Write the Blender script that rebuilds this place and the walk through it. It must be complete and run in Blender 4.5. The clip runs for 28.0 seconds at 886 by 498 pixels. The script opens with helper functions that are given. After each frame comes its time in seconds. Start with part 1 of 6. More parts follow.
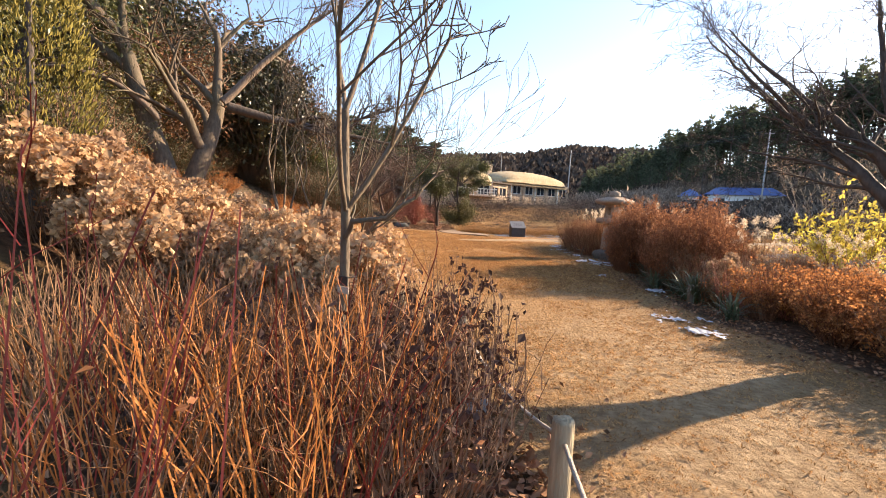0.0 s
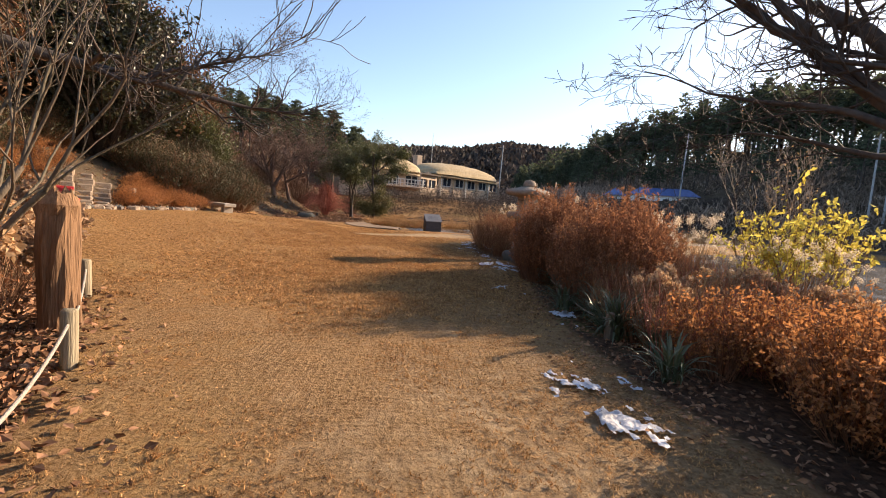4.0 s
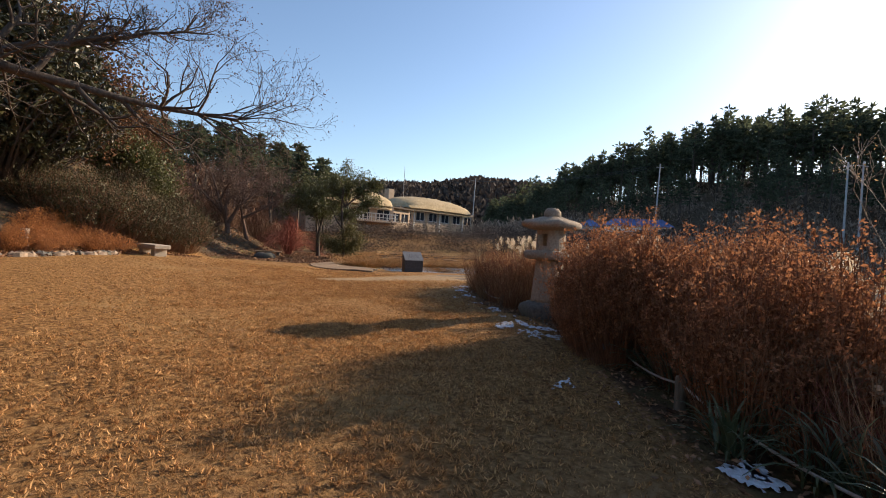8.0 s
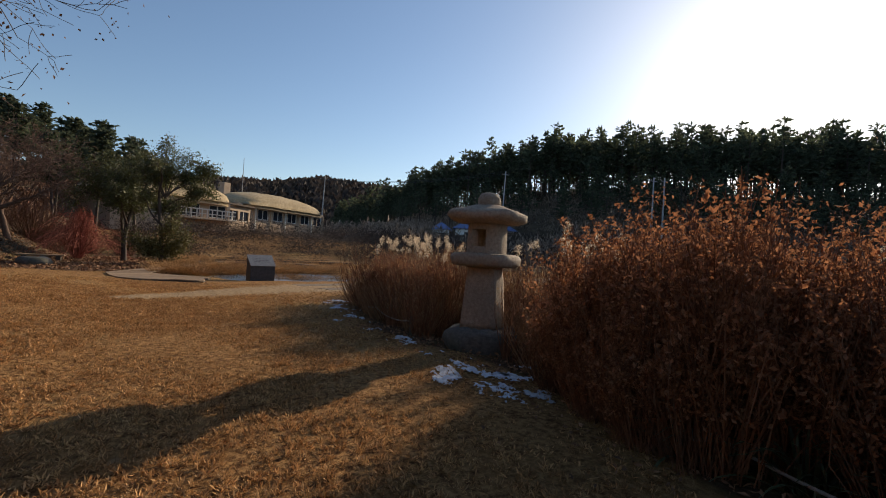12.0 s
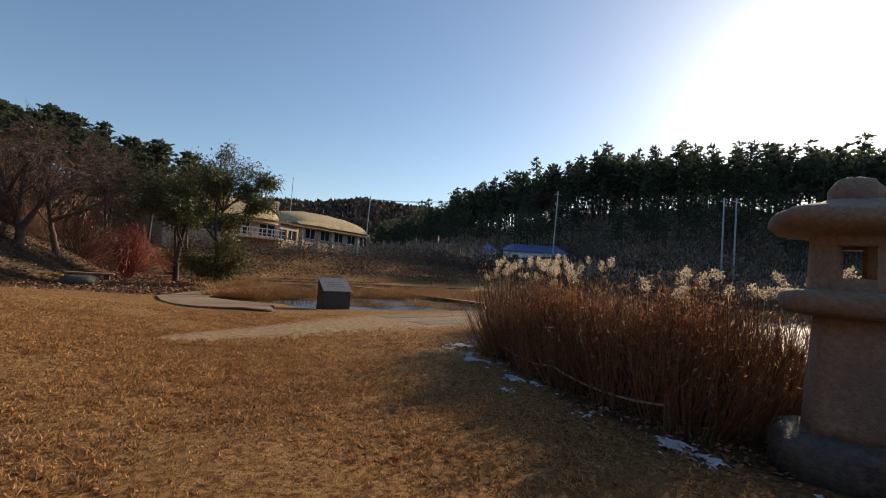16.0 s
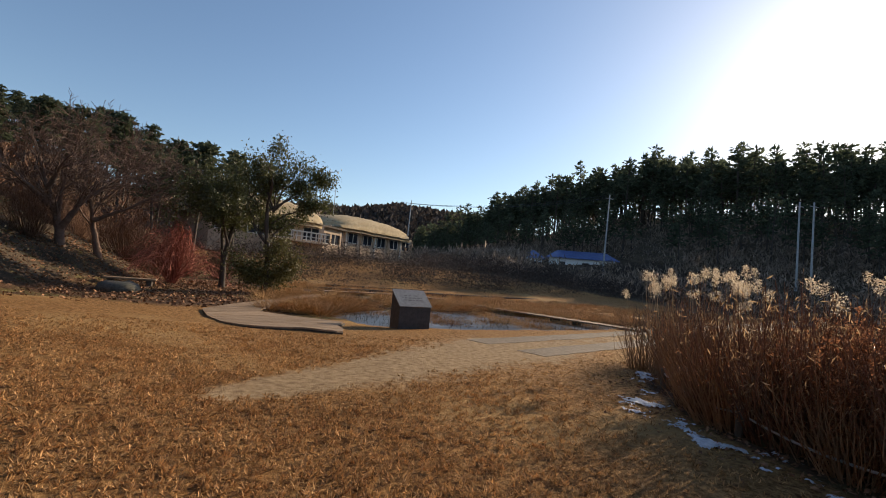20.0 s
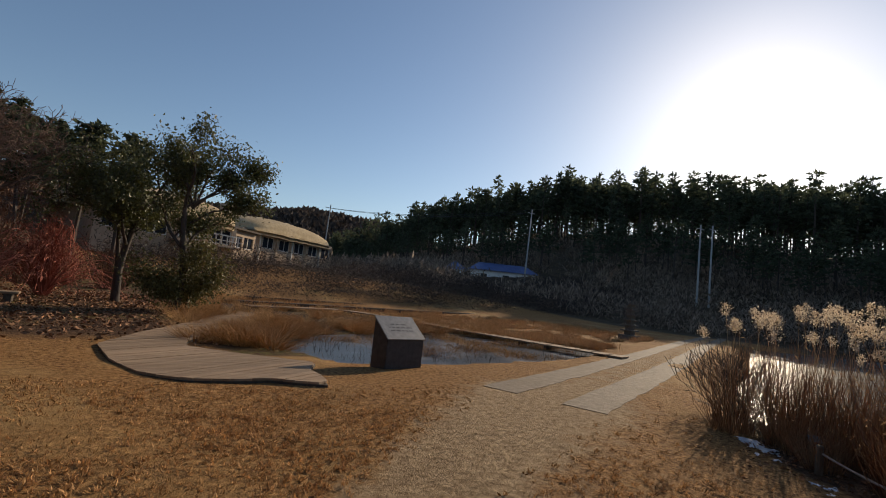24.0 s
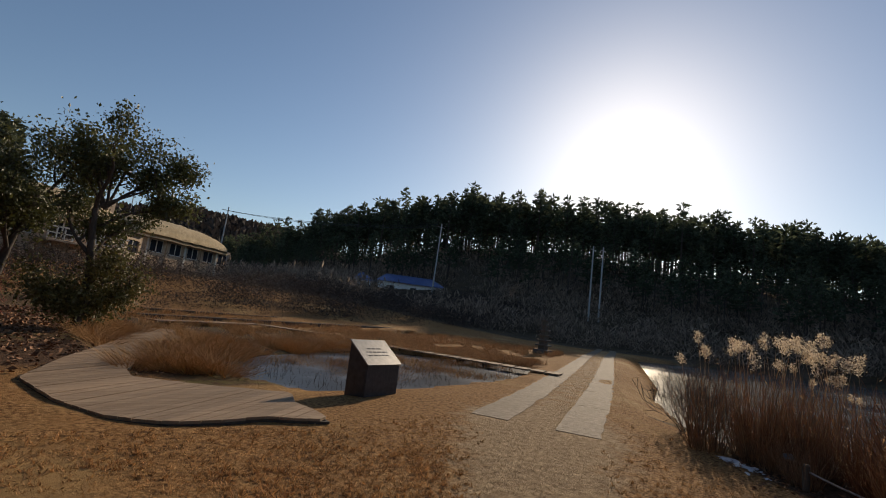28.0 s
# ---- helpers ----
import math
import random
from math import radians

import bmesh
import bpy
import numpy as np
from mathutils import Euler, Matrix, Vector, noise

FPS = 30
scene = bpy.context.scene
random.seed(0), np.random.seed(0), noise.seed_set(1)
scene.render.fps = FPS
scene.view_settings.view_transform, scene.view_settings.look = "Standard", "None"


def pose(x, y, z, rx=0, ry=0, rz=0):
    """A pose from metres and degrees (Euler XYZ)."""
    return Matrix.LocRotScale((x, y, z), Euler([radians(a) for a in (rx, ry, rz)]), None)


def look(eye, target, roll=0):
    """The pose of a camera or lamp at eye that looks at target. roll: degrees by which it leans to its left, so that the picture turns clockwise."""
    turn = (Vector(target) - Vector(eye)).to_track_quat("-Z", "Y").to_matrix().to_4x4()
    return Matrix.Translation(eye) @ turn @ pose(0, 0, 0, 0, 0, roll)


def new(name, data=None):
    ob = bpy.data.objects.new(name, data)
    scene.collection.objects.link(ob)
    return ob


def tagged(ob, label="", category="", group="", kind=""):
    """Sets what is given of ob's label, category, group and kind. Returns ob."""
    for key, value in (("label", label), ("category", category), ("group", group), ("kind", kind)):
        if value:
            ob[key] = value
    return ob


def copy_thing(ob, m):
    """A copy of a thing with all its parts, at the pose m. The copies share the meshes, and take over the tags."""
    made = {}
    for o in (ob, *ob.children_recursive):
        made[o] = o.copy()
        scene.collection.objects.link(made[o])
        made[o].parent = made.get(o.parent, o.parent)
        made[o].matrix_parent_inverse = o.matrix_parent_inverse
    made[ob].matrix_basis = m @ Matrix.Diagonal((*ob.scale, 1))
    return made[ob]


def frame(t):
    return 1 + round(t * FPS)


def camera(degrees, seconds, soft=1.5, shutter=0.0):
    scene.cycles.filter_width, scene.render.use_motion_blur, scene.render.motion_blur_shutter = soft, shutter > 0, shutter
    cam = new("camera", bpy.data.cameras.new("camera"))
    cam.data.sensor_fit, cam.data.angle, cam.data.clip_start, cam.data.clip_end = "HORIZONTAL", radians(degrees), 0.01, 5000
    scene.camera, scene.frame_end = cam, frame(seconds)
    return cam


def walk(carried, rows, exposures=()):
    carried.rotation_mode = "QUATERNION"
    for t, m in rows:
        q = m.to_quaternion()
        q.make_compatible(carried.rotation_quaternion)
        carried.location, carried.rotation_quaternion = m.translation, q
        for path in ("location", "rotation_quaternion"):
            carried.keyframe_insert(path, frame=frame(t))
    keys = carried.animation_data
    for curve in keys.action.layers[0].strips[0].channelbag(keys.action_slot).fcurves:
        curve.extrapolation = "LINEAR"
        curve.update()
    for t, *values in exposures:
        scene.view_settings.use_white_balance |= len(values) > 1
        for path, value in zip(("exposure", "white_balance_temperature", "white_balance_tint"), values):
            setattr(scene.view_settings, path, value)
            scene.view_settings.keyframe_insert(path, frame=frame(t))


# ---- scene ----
cam = camera(87.0, 28.0, 1.0)
PATH = [
    (0, (0.305, -0.26, 1.529), (0.204, 1.73, 1.36), 2.7),
    (0.5, (0.661, 0.092, 1.507), (0.665, 2.083, 1.324), 3.1),
    (1, (0.887, 0.469, 1.442), (0.923, 2.46, 1.253), 3.1),
    (1.5, (1.135, 0.854, 1.466), (1.191, 2.844, 1.275), 3.4),
    (2, (1.4, 1.278, 1.492), (1.487, 3.266, 1.293), 3.7),
    (2.5, (1.581, 1.744, 1.459), (1.679, 3.731, 1.254), 3.8),
    (3, (1.765, 2.217, 1.423), (1.894, 4.203, 1.229), 4.0),
    (3.5, (1.839, 2.648, 1.493), (2.009, 4.632, 1.302), 4.7),
    (5.5, (1.971, 4.536, 1.508), (2.138, 6.525, 1.386), 3.7),
    (6, (1.951, 5.071, 1.533), (2.124, 7.061, 1.427), 3.7),
    (6.5, (1.851, 5.53, 1.519), (2.036, 7.519, 1.433), 3.3),
    (7, (1.808, 5.986, 1.491), (2.025, 7.973, 1.429), 3.4),
    (7.5, (1.736, 6.441, 1.581), (1.992, 8.424, 1.539), 3.3),
    (8, (1.624, 6.91, 1.554), (1.912, 8.889, 1.525), 3.3),
    (8.5, (1.581, 7.33, 1.536), (1.907, 9.303, 1.512), 3.5),
    (9, (1.539, 7.849, 1.485), (1.91, 9.814, 1.479), 3.3),
    (9.5, (1.541, 8.328, 1.453), (1.958, 10.284, 1.461), 3.8),
    (10, (1.491, 8.746, 1.538), (1.969, 10.688, 1.55), 3.3),
    (10.5, (1.415, 9.271, 1.504), (1.939, 11.201, 1.523), 3.7),
    (11, (1.466, 9.729, 1.474), (2.108, 11.623, 1.492), 2.7),
    (11.5, (1.527, 10.229, 1.472), (2.365, 12.045, 1.476), 3.1),
    (13.5, (1.599, 12.266, 1.374), (2.551, 14.023, 1.44), 3.4),
    (14, (1.386, 12.77, 1.453), (2.294, 14.55, 1.534), 3.7),
    (14.5, (1.29, 13.337, 1.496), (2.142, 15.145, 1.567), 3.0),
    (15, (1.113, 13.849, 1.409), (1.933, 15.67, 1.508), 3.8),
    (16, (0.867, 14.82, 1.401), (1.628, 16.667, 1.505), 4.3),
    (17, (0.696, 15.424, 1.415), (1.41, 17.289, 1.525), 4.7),
    (18, (0.558, 16.371, 1.371), (1.235, 18.249, 1.487), 4.9),
    (19, (0.438, 17.274, 1.402), (1.084, 19.163, 1.522), 5.0),
    (20, (0.291, 18.19, 1.43), (0.914, 20.087, 1.546), 5.1),
    (20.5, (0.15, 18.607, 1.449), (0.78, 20.502, 1.568), 5.4),
    (22.5, (-0.131, 20.322, 1.476), (0.593, 22.182, 1.614), 5.5),
    (23, (-0.269, 20.714, 1.506), (0.548, 22.533, 1.667), 5.8),
    (23.5, (-0.403, 21.1, 1.548), (0.473, 22.888, 1.73), 5.6),
    (24, (-0.567, 21.416, 1.561), (0.393, 23.16, 1.751), 6.2),
    (24.5, (-0.799, 21.696, 1.542), (0.213, 23.409, 1.748), 6.6),
    (25, (-1.017, 21.835, 1.584), (0.099, 23.478, 1.821), 6.2),
    (25.5, (-1.136, 21.984, 1.57), (0.016, 23.6, 1.817), 6.4),
    (26, (-1.229, 22.138, 1.584), (-0.052, 23.735, 1.838), 6.5),
    (26.5, (-1.431, 22.217, 1.575), (-0.225, 23.79, 1.838), 6.8),
    (27, (-1.63, 22.274, 1.61), (-0.387, 23.817, 1.883), 6.7),
    (27.5, (-1.725, 22.401, 1.588), (-0.453, 23.919, 1.864), 7.0),
    (28, (-1.811, 22.546, 1.617), (-0.515, 24.043, 1.901), 7.0),
]
walk(cam, [(t, look(eye, target, roll)) for t, eye, target, roll in PATH], [(0, 1.9, 6950, 15), (1.0, 1.5, 6950, 15), (2.0, 1.5, 6950, 16), (3.5, 1.32, 6900, 16), (5.5, 1.35, 6750, 13), (8, 0.9, 6550, 12), (11, 0.42, 6480, 10), (14, 0.05, 6420, 10), (17, 0.45, 6470, 10), (20, 0.48, 6500, 10), (23, 0.12, 6520, 10), (25, -0.13, 6500, 10), (28, -0.2, 6500, 10)])

# ---- world, sun, exposure ----
SUN_AZ, SUN_EL = radians(62.8), radians(21.6)      # azimuth from +y towards +x
SUN = Vector((math.sin(SUN_AZ) * math.cos(SUN_EL), math.cos(SUN_AZ) * math.cos(SUN_EL), math.sin(SUN_EL)))
world = bpy.data.worlds.new("world")
scene.world = world
world.use_nodes = True
wn = world.node_tree.nodes
sky = wn.new("ShaderNodeTexSky")
sky.sky_type, sky.sun_disc = "NISHITA", False
sky.sun_elevation, sky.sun_rotation = SUN_EL, SUN_AZ
sky.air_density, sky.dust_density, sky.ozone_density, sky.altitude = 1.0, 0.5, 2.1, 20
wn["Background"].inputs["Strength"].default_value = 0.108
world.node_tree.links.new(sky.outputs[0], wn["Background"].inputs["Color"])
sun = new("sun", bpy.data.lights.new("sun", "SUN"))
sun.data.energy, sun.data.angle, sun.data.color = 4.5, radians(0.53), (1.0, 0.81, 0.58)
sun.matrix_world = look(SUN * 50, (0, 0, 0))

# ---- materials ----
def mat(name, c1, c2, scale=6.0, rough=0.85, bump=0.0, bscale=None, c3=None, spec=0.3, trans=0.0, metal=0.0, rnd=0.0, isl=0.0, stretch=(1, 1, 1), coarse=0.35):
    """A surface of two or three tones mixed by noise at two scales, with relief; trans lets light through (leaves)."""
    m = bpy.data.materials.new(name)
    m.use_nodes = True
    nt = m.node_tree
    N, L = nt.nodes, nt.links.new
    bs = N["Principled BSDF"]
    bs.inputs["Roughness"].default_value, bs.inputs["Metallic"].default_value = rough, metal
    bs.inputs["Specular IOR Level"].default_value = spec
    tc, mp = N.new("ShaderNodeTexCoord"), N.new("ShaderNodeMapping")
    mp.inputs["Scale"].default_value = stretch
    L(tc.outputs["Object"], mp.inputs[0])
    n1, n2 = N.new("ShaderNodeTexNoise"), N.new("ShaderNodeTexNoise")
    n1.inputs["Scale"].default_value, n1.inputs["Detail"].default_value, n1.inputs["Roughness"].default_value = scale, 6, 0.65
    n2.inputs["Scale"].default_value, n2.inputs["Detail"].default_value = scale * 0.11, 3
    L(mp.outputs[0], n1.inputs[0]), L(mp.outputs[0], n2.inputs[0])
    mix = N.new("ShaderNodeMix")
    mix.data_type = "RGBA"
    mix.inputs[6].default_value, mix.inputs[7].default_value = (*c1, 1), (*c2, 1)
    r = N.new("ShaderNodeMapRange")
    r.inputs[1].default_value, r.inputs[2].default_value = 0.36, 0.64
    L(n1.outputs[0], r.inputs[0]), L(r.outputs[0], mix.inputs[0])
    out = mix.outputs[2]
    third = c3 or tuple(0.72 * a for a in c1)
    mx = N.new("ShaderNodeMix")
    mx.data_type = "RGBA"
    mx.inputs[7].default_value = (*third, 1)
    r2 = N.new("ShaderNodeMapRange")
    r2.inputs[1].default_value, r2.inputs[2].default_value, r2.inputs[4].default_value = 0.45, 0.75, coarse * 2 if c3 else coarse
    L(n2.outputs[0], r2.inputs[0]), L(r2.outputs[0], mx.inputs[0]), L(out, mx.inputs[6])
    out = mx.outputs[2]
    if rnd or isl:
        hv = N.new("ShaderNodeHueSaturation")
        src = N.new("ShaderNodeObjectInfo").outputs["Random"] if rnd else N.new("ShaderNodeNewGeometry").outputs["Random Per Island"]
        rv = N.new("ShaderNodeMapRange")
        rv.inputs[3].default_value, rv.inputs[4].default_value = 1 - (rnd or isl), 1 + (rnd or isl)
        L(src, rv.inputs[0]), L(rv.outputs[0], hv.inputs["Value"]), L(out, hv.inputs["Color"])
        out = hv.outputs[0]
    L(out, bs.inputs["Base Color"])
    if bump:
        nb, b = N.new("ShaderNodeTexNoise"), N.new("ShaderNodeBump")
        nb.inputs["Scale"].default_value, nb.inputs["Detail"].default_value = bscale or scale * 2, 5
        L(mp.outputs[0], nb.inputs[0]), L(nb.outputs[0], b.inputs["Height"])
        b.inputs["Strength"].default_value, b.inputs["Distance"].default_value = min(1, bump), 0.02
        L(b.outputs[0], bs.inputs["Normal"])
    if trans:
        tr, ms = N.new("ShaderNodeBsdfTranslucent"), N.new("ShaderNodeMixShader")
        L(out, tr.inputs[0])
        ms.inputs[0].default_value = trans
        L(bs.outputs[0], ms.inputs[1]), L(tr.outputs[0], ms.inputs[2]), L(ms.outputs[0], N["Material Output"].inputs[0])
    return m


M_LEAF_RUST = mat("rust_leaf", (0.27, 0.11, 0.052), (0.40, 0.19, 0.095), 9, trans=0.45, isl=0.4)
M_LEAF_DRY = mat("dry_leaf", (0.36, 0.21, 0.10), (0.52, 0.36, 0.20), 9, trans=0.5, isl=0.35)
M_LEAF_ORANGE = mat("orange_brown_leaf", (0.38, 0.15, 0.05), (0.48, 0.23, 0.09), 9, trans=0.45, isl=0.4)
M_LEAF_DARK = mat("dark_withered_leaf", (0.05, 0.026, 0.02), (0.11, 0.055, 0.04), 9, trans=0.15, isl=0.3)
M_LEAF_YELLOW = mat("yellow_leaf", (0.55, 0.43, 0.06), (0.66, 0.56, 0.14), 9, trans=0.45, isl=0.2)
M_LEAF_GREEN = mat("evergreen_leaf", (0.06, 0.07, 0.022), (0.13, 0.125, 0.04), 7, rough=0.45, trans=0.3, isl=0.4, spec=0.5)
M_LEAF_MAGNOLIA = mat("dark_glossy_leaf", (0.03, 0.034, 0.014), (0.07, 0.065, 0.027), 7, rough=0.4, trans=0.12, isl=0.4, spec=0.5)
M_LEAF_MOUND = mat("mound_leaf", (0.042, 0.042, 0.018), (0.085, 0.075, 0.03), 7, rough=0.5, trans=0.15, isl=0.4)
M_LEAF_OLIVE = mat("olive_leaf", (0.09, 0.09, 0.03), (0.16, 0.13, 0.045), 7, rough=0.5, trans=0.25, isl=0.4)
M_LEAF_OAK = mat("brown_oak_leaf", (0.10, 0.05, 0.027), (0.18, 0.092, 0.046), 7, trans=0.25, isl=0.4)
M_LEAF_GOLD = mat("gold_conifer", (0.17, 0.14, 0.03), (0.26, 0.21, 0.05), 7, trans=0.2, isl=0.3)
# needle green and translucency raised to stand for haze over the hill
M_PINE_HAZED = mat("hazed_pine_needle", (0.055, 0.07, 0.042), (0.11, 0.125, 0.075), 3, trans=0.55, isl=0.35)
M_STRAP = mat("strap_leaf", (0.055, 0.075, 0.035), (0.13, 0.14, 0.07), 8, rough=0.35, trans=0.2, isl=0.3, spec=0.5)
M_REED = mat("reed_stalk", (0.30, 0.16, 0.08), (0.42, 0.25, 0.13), 9, trans=0.25, isl=0.35)
M_REED_DARK = mat("rust_stalk", (0.17, 0.075, 0.04), (0.28, 0.13, 0.065), 9, trans=0.15, isl=0.35)
M_STRAW = mat("straw_stalk", (0.48, 0.33, 0.17), (0.6, 0.45, 0.26), 9, trans=0.3, isl=0.3)
M_PLUME = mat("plume", (0.56, 0.44, 0.31), (0.70, 0.60, 0.46), 12, trans=0.6, isl=0.15)
M_HYDR = mat("dried_flower_head", (0.46, 0.275, 0.145), (0.64, 0.45, 0.27), 14, trans=0.35, isl=0.35)
M_HYDR_GREY = mat("grey_flower_head", (0.30, 0.185, 0.11), (0.46, 0.31, 0.20), 14, trans=0.35, isl=0.3)
M_RED_STEM = mat("red_dogwood_bark", (0.19, 0.024, 0.018), (0.30, 0.06, 0.034), 6, rough=0.5, isl=0.3)
M_OR_STEM = mat("orange_dogwood_bark", (0.36, 0.125, 0.03), (0.48, 0.20, 0.06), 6, rough=0.5, isl=0.3)
M_BR_STEM = mat("brown_stem", (0.16, 0.085, 0.05), (0.27, 0.16, 0.095), 8, isl=0.35)
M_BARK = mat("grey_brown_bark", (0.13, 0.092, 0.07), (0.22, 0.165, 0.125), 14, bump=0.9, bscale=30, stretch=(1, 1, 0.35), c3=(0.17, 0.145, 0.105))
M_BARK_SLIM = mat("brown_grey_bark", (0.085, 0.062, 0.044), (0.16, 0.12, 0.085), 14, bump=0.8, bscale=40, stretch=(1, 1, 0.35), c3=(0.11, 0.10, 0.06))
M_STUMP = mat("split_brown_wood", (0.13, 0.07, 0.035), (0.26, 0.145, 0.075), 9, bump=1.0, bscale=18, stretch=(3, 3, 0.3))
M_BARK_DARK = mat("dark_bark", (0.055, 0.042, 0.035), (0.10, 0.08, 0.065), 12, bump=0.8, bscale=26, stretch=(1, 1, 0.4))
M_CHERRY = mat("cherry_bark", (0.12, 0.075, 0.058), (0.21, 0.135, 0.10), 8, bump=0.7, bscale=20, c3=(0.16, 0.125, 0.10))
M_BARK_PALE = mat("pale_smooth_bark", (0.30, 0.22, 0.16), (0.42, 0.33, 0.25), 10, bump=0.5, bscale=24, stretch=(1, 1, 0.4), c3=(0.25, 0.22, 0.15))
M_RED_TWIG = mat("red_twig", (0.29, 0.09, 0.065), (0.40, 0.145, 0.10), 5, isl=0.4)
M_TWIG = mat("brown_twig", (0.145, 0.078, 0.05), (0.23, 0.13, 0.08), 6, isl=0.4)
# purple-brown twigs darkened to hold the shade inside the shore shrubs
M_SHORE = mat("shade_toned_twig", (0.05, 0.038, 0.032), (0.09, 0.066, 0.054), 2, trans=0.15, isl=0.5)
# twig tone lightened the same way, haze put into the colour
M_SCRUB_HAZED = mat("hazed_winter_scrub", (0.24, 0.185, 0.14), (0.36, 0.28, 0.215), 2, trans=0.6, isl=0.5)
M_STONE = mat("weathered_granite", (0.25, 0.18, 0.125), (0.37, 0.285, 0.21), 22, bump=0.7, bscale=60, c3=(0.19, 0.155, 0.115))
M_ROCK = mat("dark_boulder", (0.085, 0.075, 0.065), (0.16, 0.14, 0.12), 14, bump=0.9, bscale=30, c3=(0.09, 0.1, 0.07))
M_BENCH_STONE = mat("pale_stone", (0.36, 0.30, 0.235), (0.48, 0.41, 0.33), 18, bump=0.6, bscale=40)
# old dirty snow, greyed further to stand for the bed's shade
M_SNOW = mat("shade_greyed_old_snow", (0.52, 0.52, 0.55), (0.74, 0.75, 0.78), 18, rough=0.7, bump=0.8, bscale=30, trans=0.1, c3=(0.40, 0.36, 0.32))
# post wood again, darkened to put the beds' shade into its colour
M_POST_SHADED = mat("shaded_post_wood", (0.11, 0.085, 0.06), (0.19, 0.15, 0.105), 10, bump=0.7, bscale=22, stretch=(3, 3, 0.3), rnd=0.15)
M_WOOD_POST = mat("weathered_post_wood", (0.26, 0.21, 0.135), (0.40, 0.33, 0.22), 10, bump=0.7, bscale=22, stretch=(3, 3, 0.3), c3=(0.24, 0.23, 0.13), rnd=0.15)
M_ROPE = mat("pale_rope", (0.36, 0.31, 0.25), (0.50, 0.44, 0.37), 60, bump=0.8, bscale=120)
M_DECK = mat("deck_plank", (0.25, 0.165, 0.10), (0.36, 0.255, 0.165), 5, bump=0.6, bscale=20, stretch=(0.25, 3, 1), rnd=0.18)
M_DECK_EDGE = mat("dark_deck_wood", (0.055, 0.042, 0.035), (0.10, 0.08, 0.06), 6, bump=0.4)
M_CONCRETE = mat("road_concrete", (0.145, 0.108, 0.074), (0.24, 0.18, 0.126), 7, bump=0.9, bscale=30, c3=(0.17, 0.125, 0.08))
M_STAND = mat("stand_dark_steel", (0.035, 0.032, 0.034), (0.065, 0.06, 0.06), 9, rough=0.5, bump=0.2, spec=0.4)
M_PLATE = mat("stand_plate", (0.20, 0.19, 0.18), (0.28, 0.265, 0.25), 12, rough=0.45, bump=0.15, metal=0.3)
M_INK = mat("engraved_ink", (0.10, 0.095, 0.09), (0.15, 0.14, 0.135), 12)
M_WHITE = mat("white_plastic", (0.70, 0.70, 0.70), (0.8, 0.8, 0.8), 8, rough=0.4)
M_BLACK = mat("black_plastic", (0.02, 0.02, 0.02), (0.04, 0.04, 0.04), 8, rough=0.4)
M_THATCH = mat("golden_roof_straw", (0.36, 0.27, 0.15), (0.50, 0.39, 0.24), 3, bump=0.9, bscale=10, stretch=(1, 1, 1), c3=(0.32, 0.235, 0.12))
M_PLASTER = mat("cream_wall", (0.44, 0.32, 0.225), (0.52, 0.40, 0.29), 2, bump=0.2)
M_FRAME = mat("window_frame", (0.62, 0.58, 0.52), (0.7, 0.66, 0.6), 3, rough=0.5)
M_DARKWOOD = mat("dark_timber", (0.06, 0.045, 0.035), (0.11, 0.08, 0.06), 3)
M_BLUE_ROOF = mat("blue_sheet_roof", (0.05, 0.09, 0.24), (0.09, 0.14, 0.32), 1, rough=0.4)
M_POLE = mat("concrete_pole", (0.30, 0.29, 0.28), (0.4, 0.39, 0.37), 3, bump=0.2)
M_LITTER = mat("leaf_litter", (0.17, 0.085, 0.045), (0.36, 0.19, 0.10), 10, isl=0.5)
M_GRASS = mat("dormant_grass", (0.35, 0.175, 0.065), (0.56, 0.335, 0.145), 3, trans=0.2, isl=0.6)
M_SEDGE = mat("yellow_sedge", (0.42, 0.24, 0.10), (0.60, 0.39, 0.18), 4, trans=0.35, isl=0.35)
M_RED = mat("red_plastic", (0.50, 0.03, 0.035), (0.58, 0.05, 0.05), 5, rough=0.4)
M_TAG = mat("grey_tag", (0.13, 0.14, 0.14), (0.2, 0.21, 0.21), 10, rough=0.3)


def water_mat(name, colour, rough, bscale, ice=0.0):
    m = bpy.data.materials.new(name)
    m.use_nodes = True
    N, L = m.node_tree.nodes, m.node_tree.links.new
    b = N["Principled BSDF"]
    b.inputs["Roughness"].default_value, b.inputs["IOR"].default_value = rough, 1.33
    tc, n, bp, n2, r, mx = (N.new("ShaderNode" + k) for k in ("TexCoord", "TexNoise", "Bump", "TexNoise", "MapRange", "Mix"))
    mx.data_type = "RGBA"
    n.inputs["Scale"].default_value, n.inputs["Detail"].default_value = bscale, 4
    n2.inputs["Scale"].default_value, n2.inputs["Detail"].default_value = 0.5, 6
    bp.inputs["Strength"].default_value, bp.inputs["Distance"].default_value = 0.32, 0.03
    r.inputs[1].default_value, r.inputs[2].default_value, r.inputs[4].default_value = 0.5, 0.62, ice
    mx.inputs[6].default_value, mx.inputs[7].default_value = (*colour, 1), (0.55, 0.55, 0.56, 1)
    L(tc.outputs["Object"], n.inputs[0]), L(n.outputs[0], bp.inputs["Height"]), L(bp.outputs[0], b.inputs["Normal"])
    L(tc.outputs["Object"], n2.inputs[0]), L(n2.outputs[0], r.inputs[0]), L(r.outputs[0], mx.inputs[0]), L(mx.outputs[2], b.inputs["Base Color"])
    return m


M_WATER = water_mat("pond_water", (0.05, 0.045, 0.04), 0.2, 3.5, 0.25)
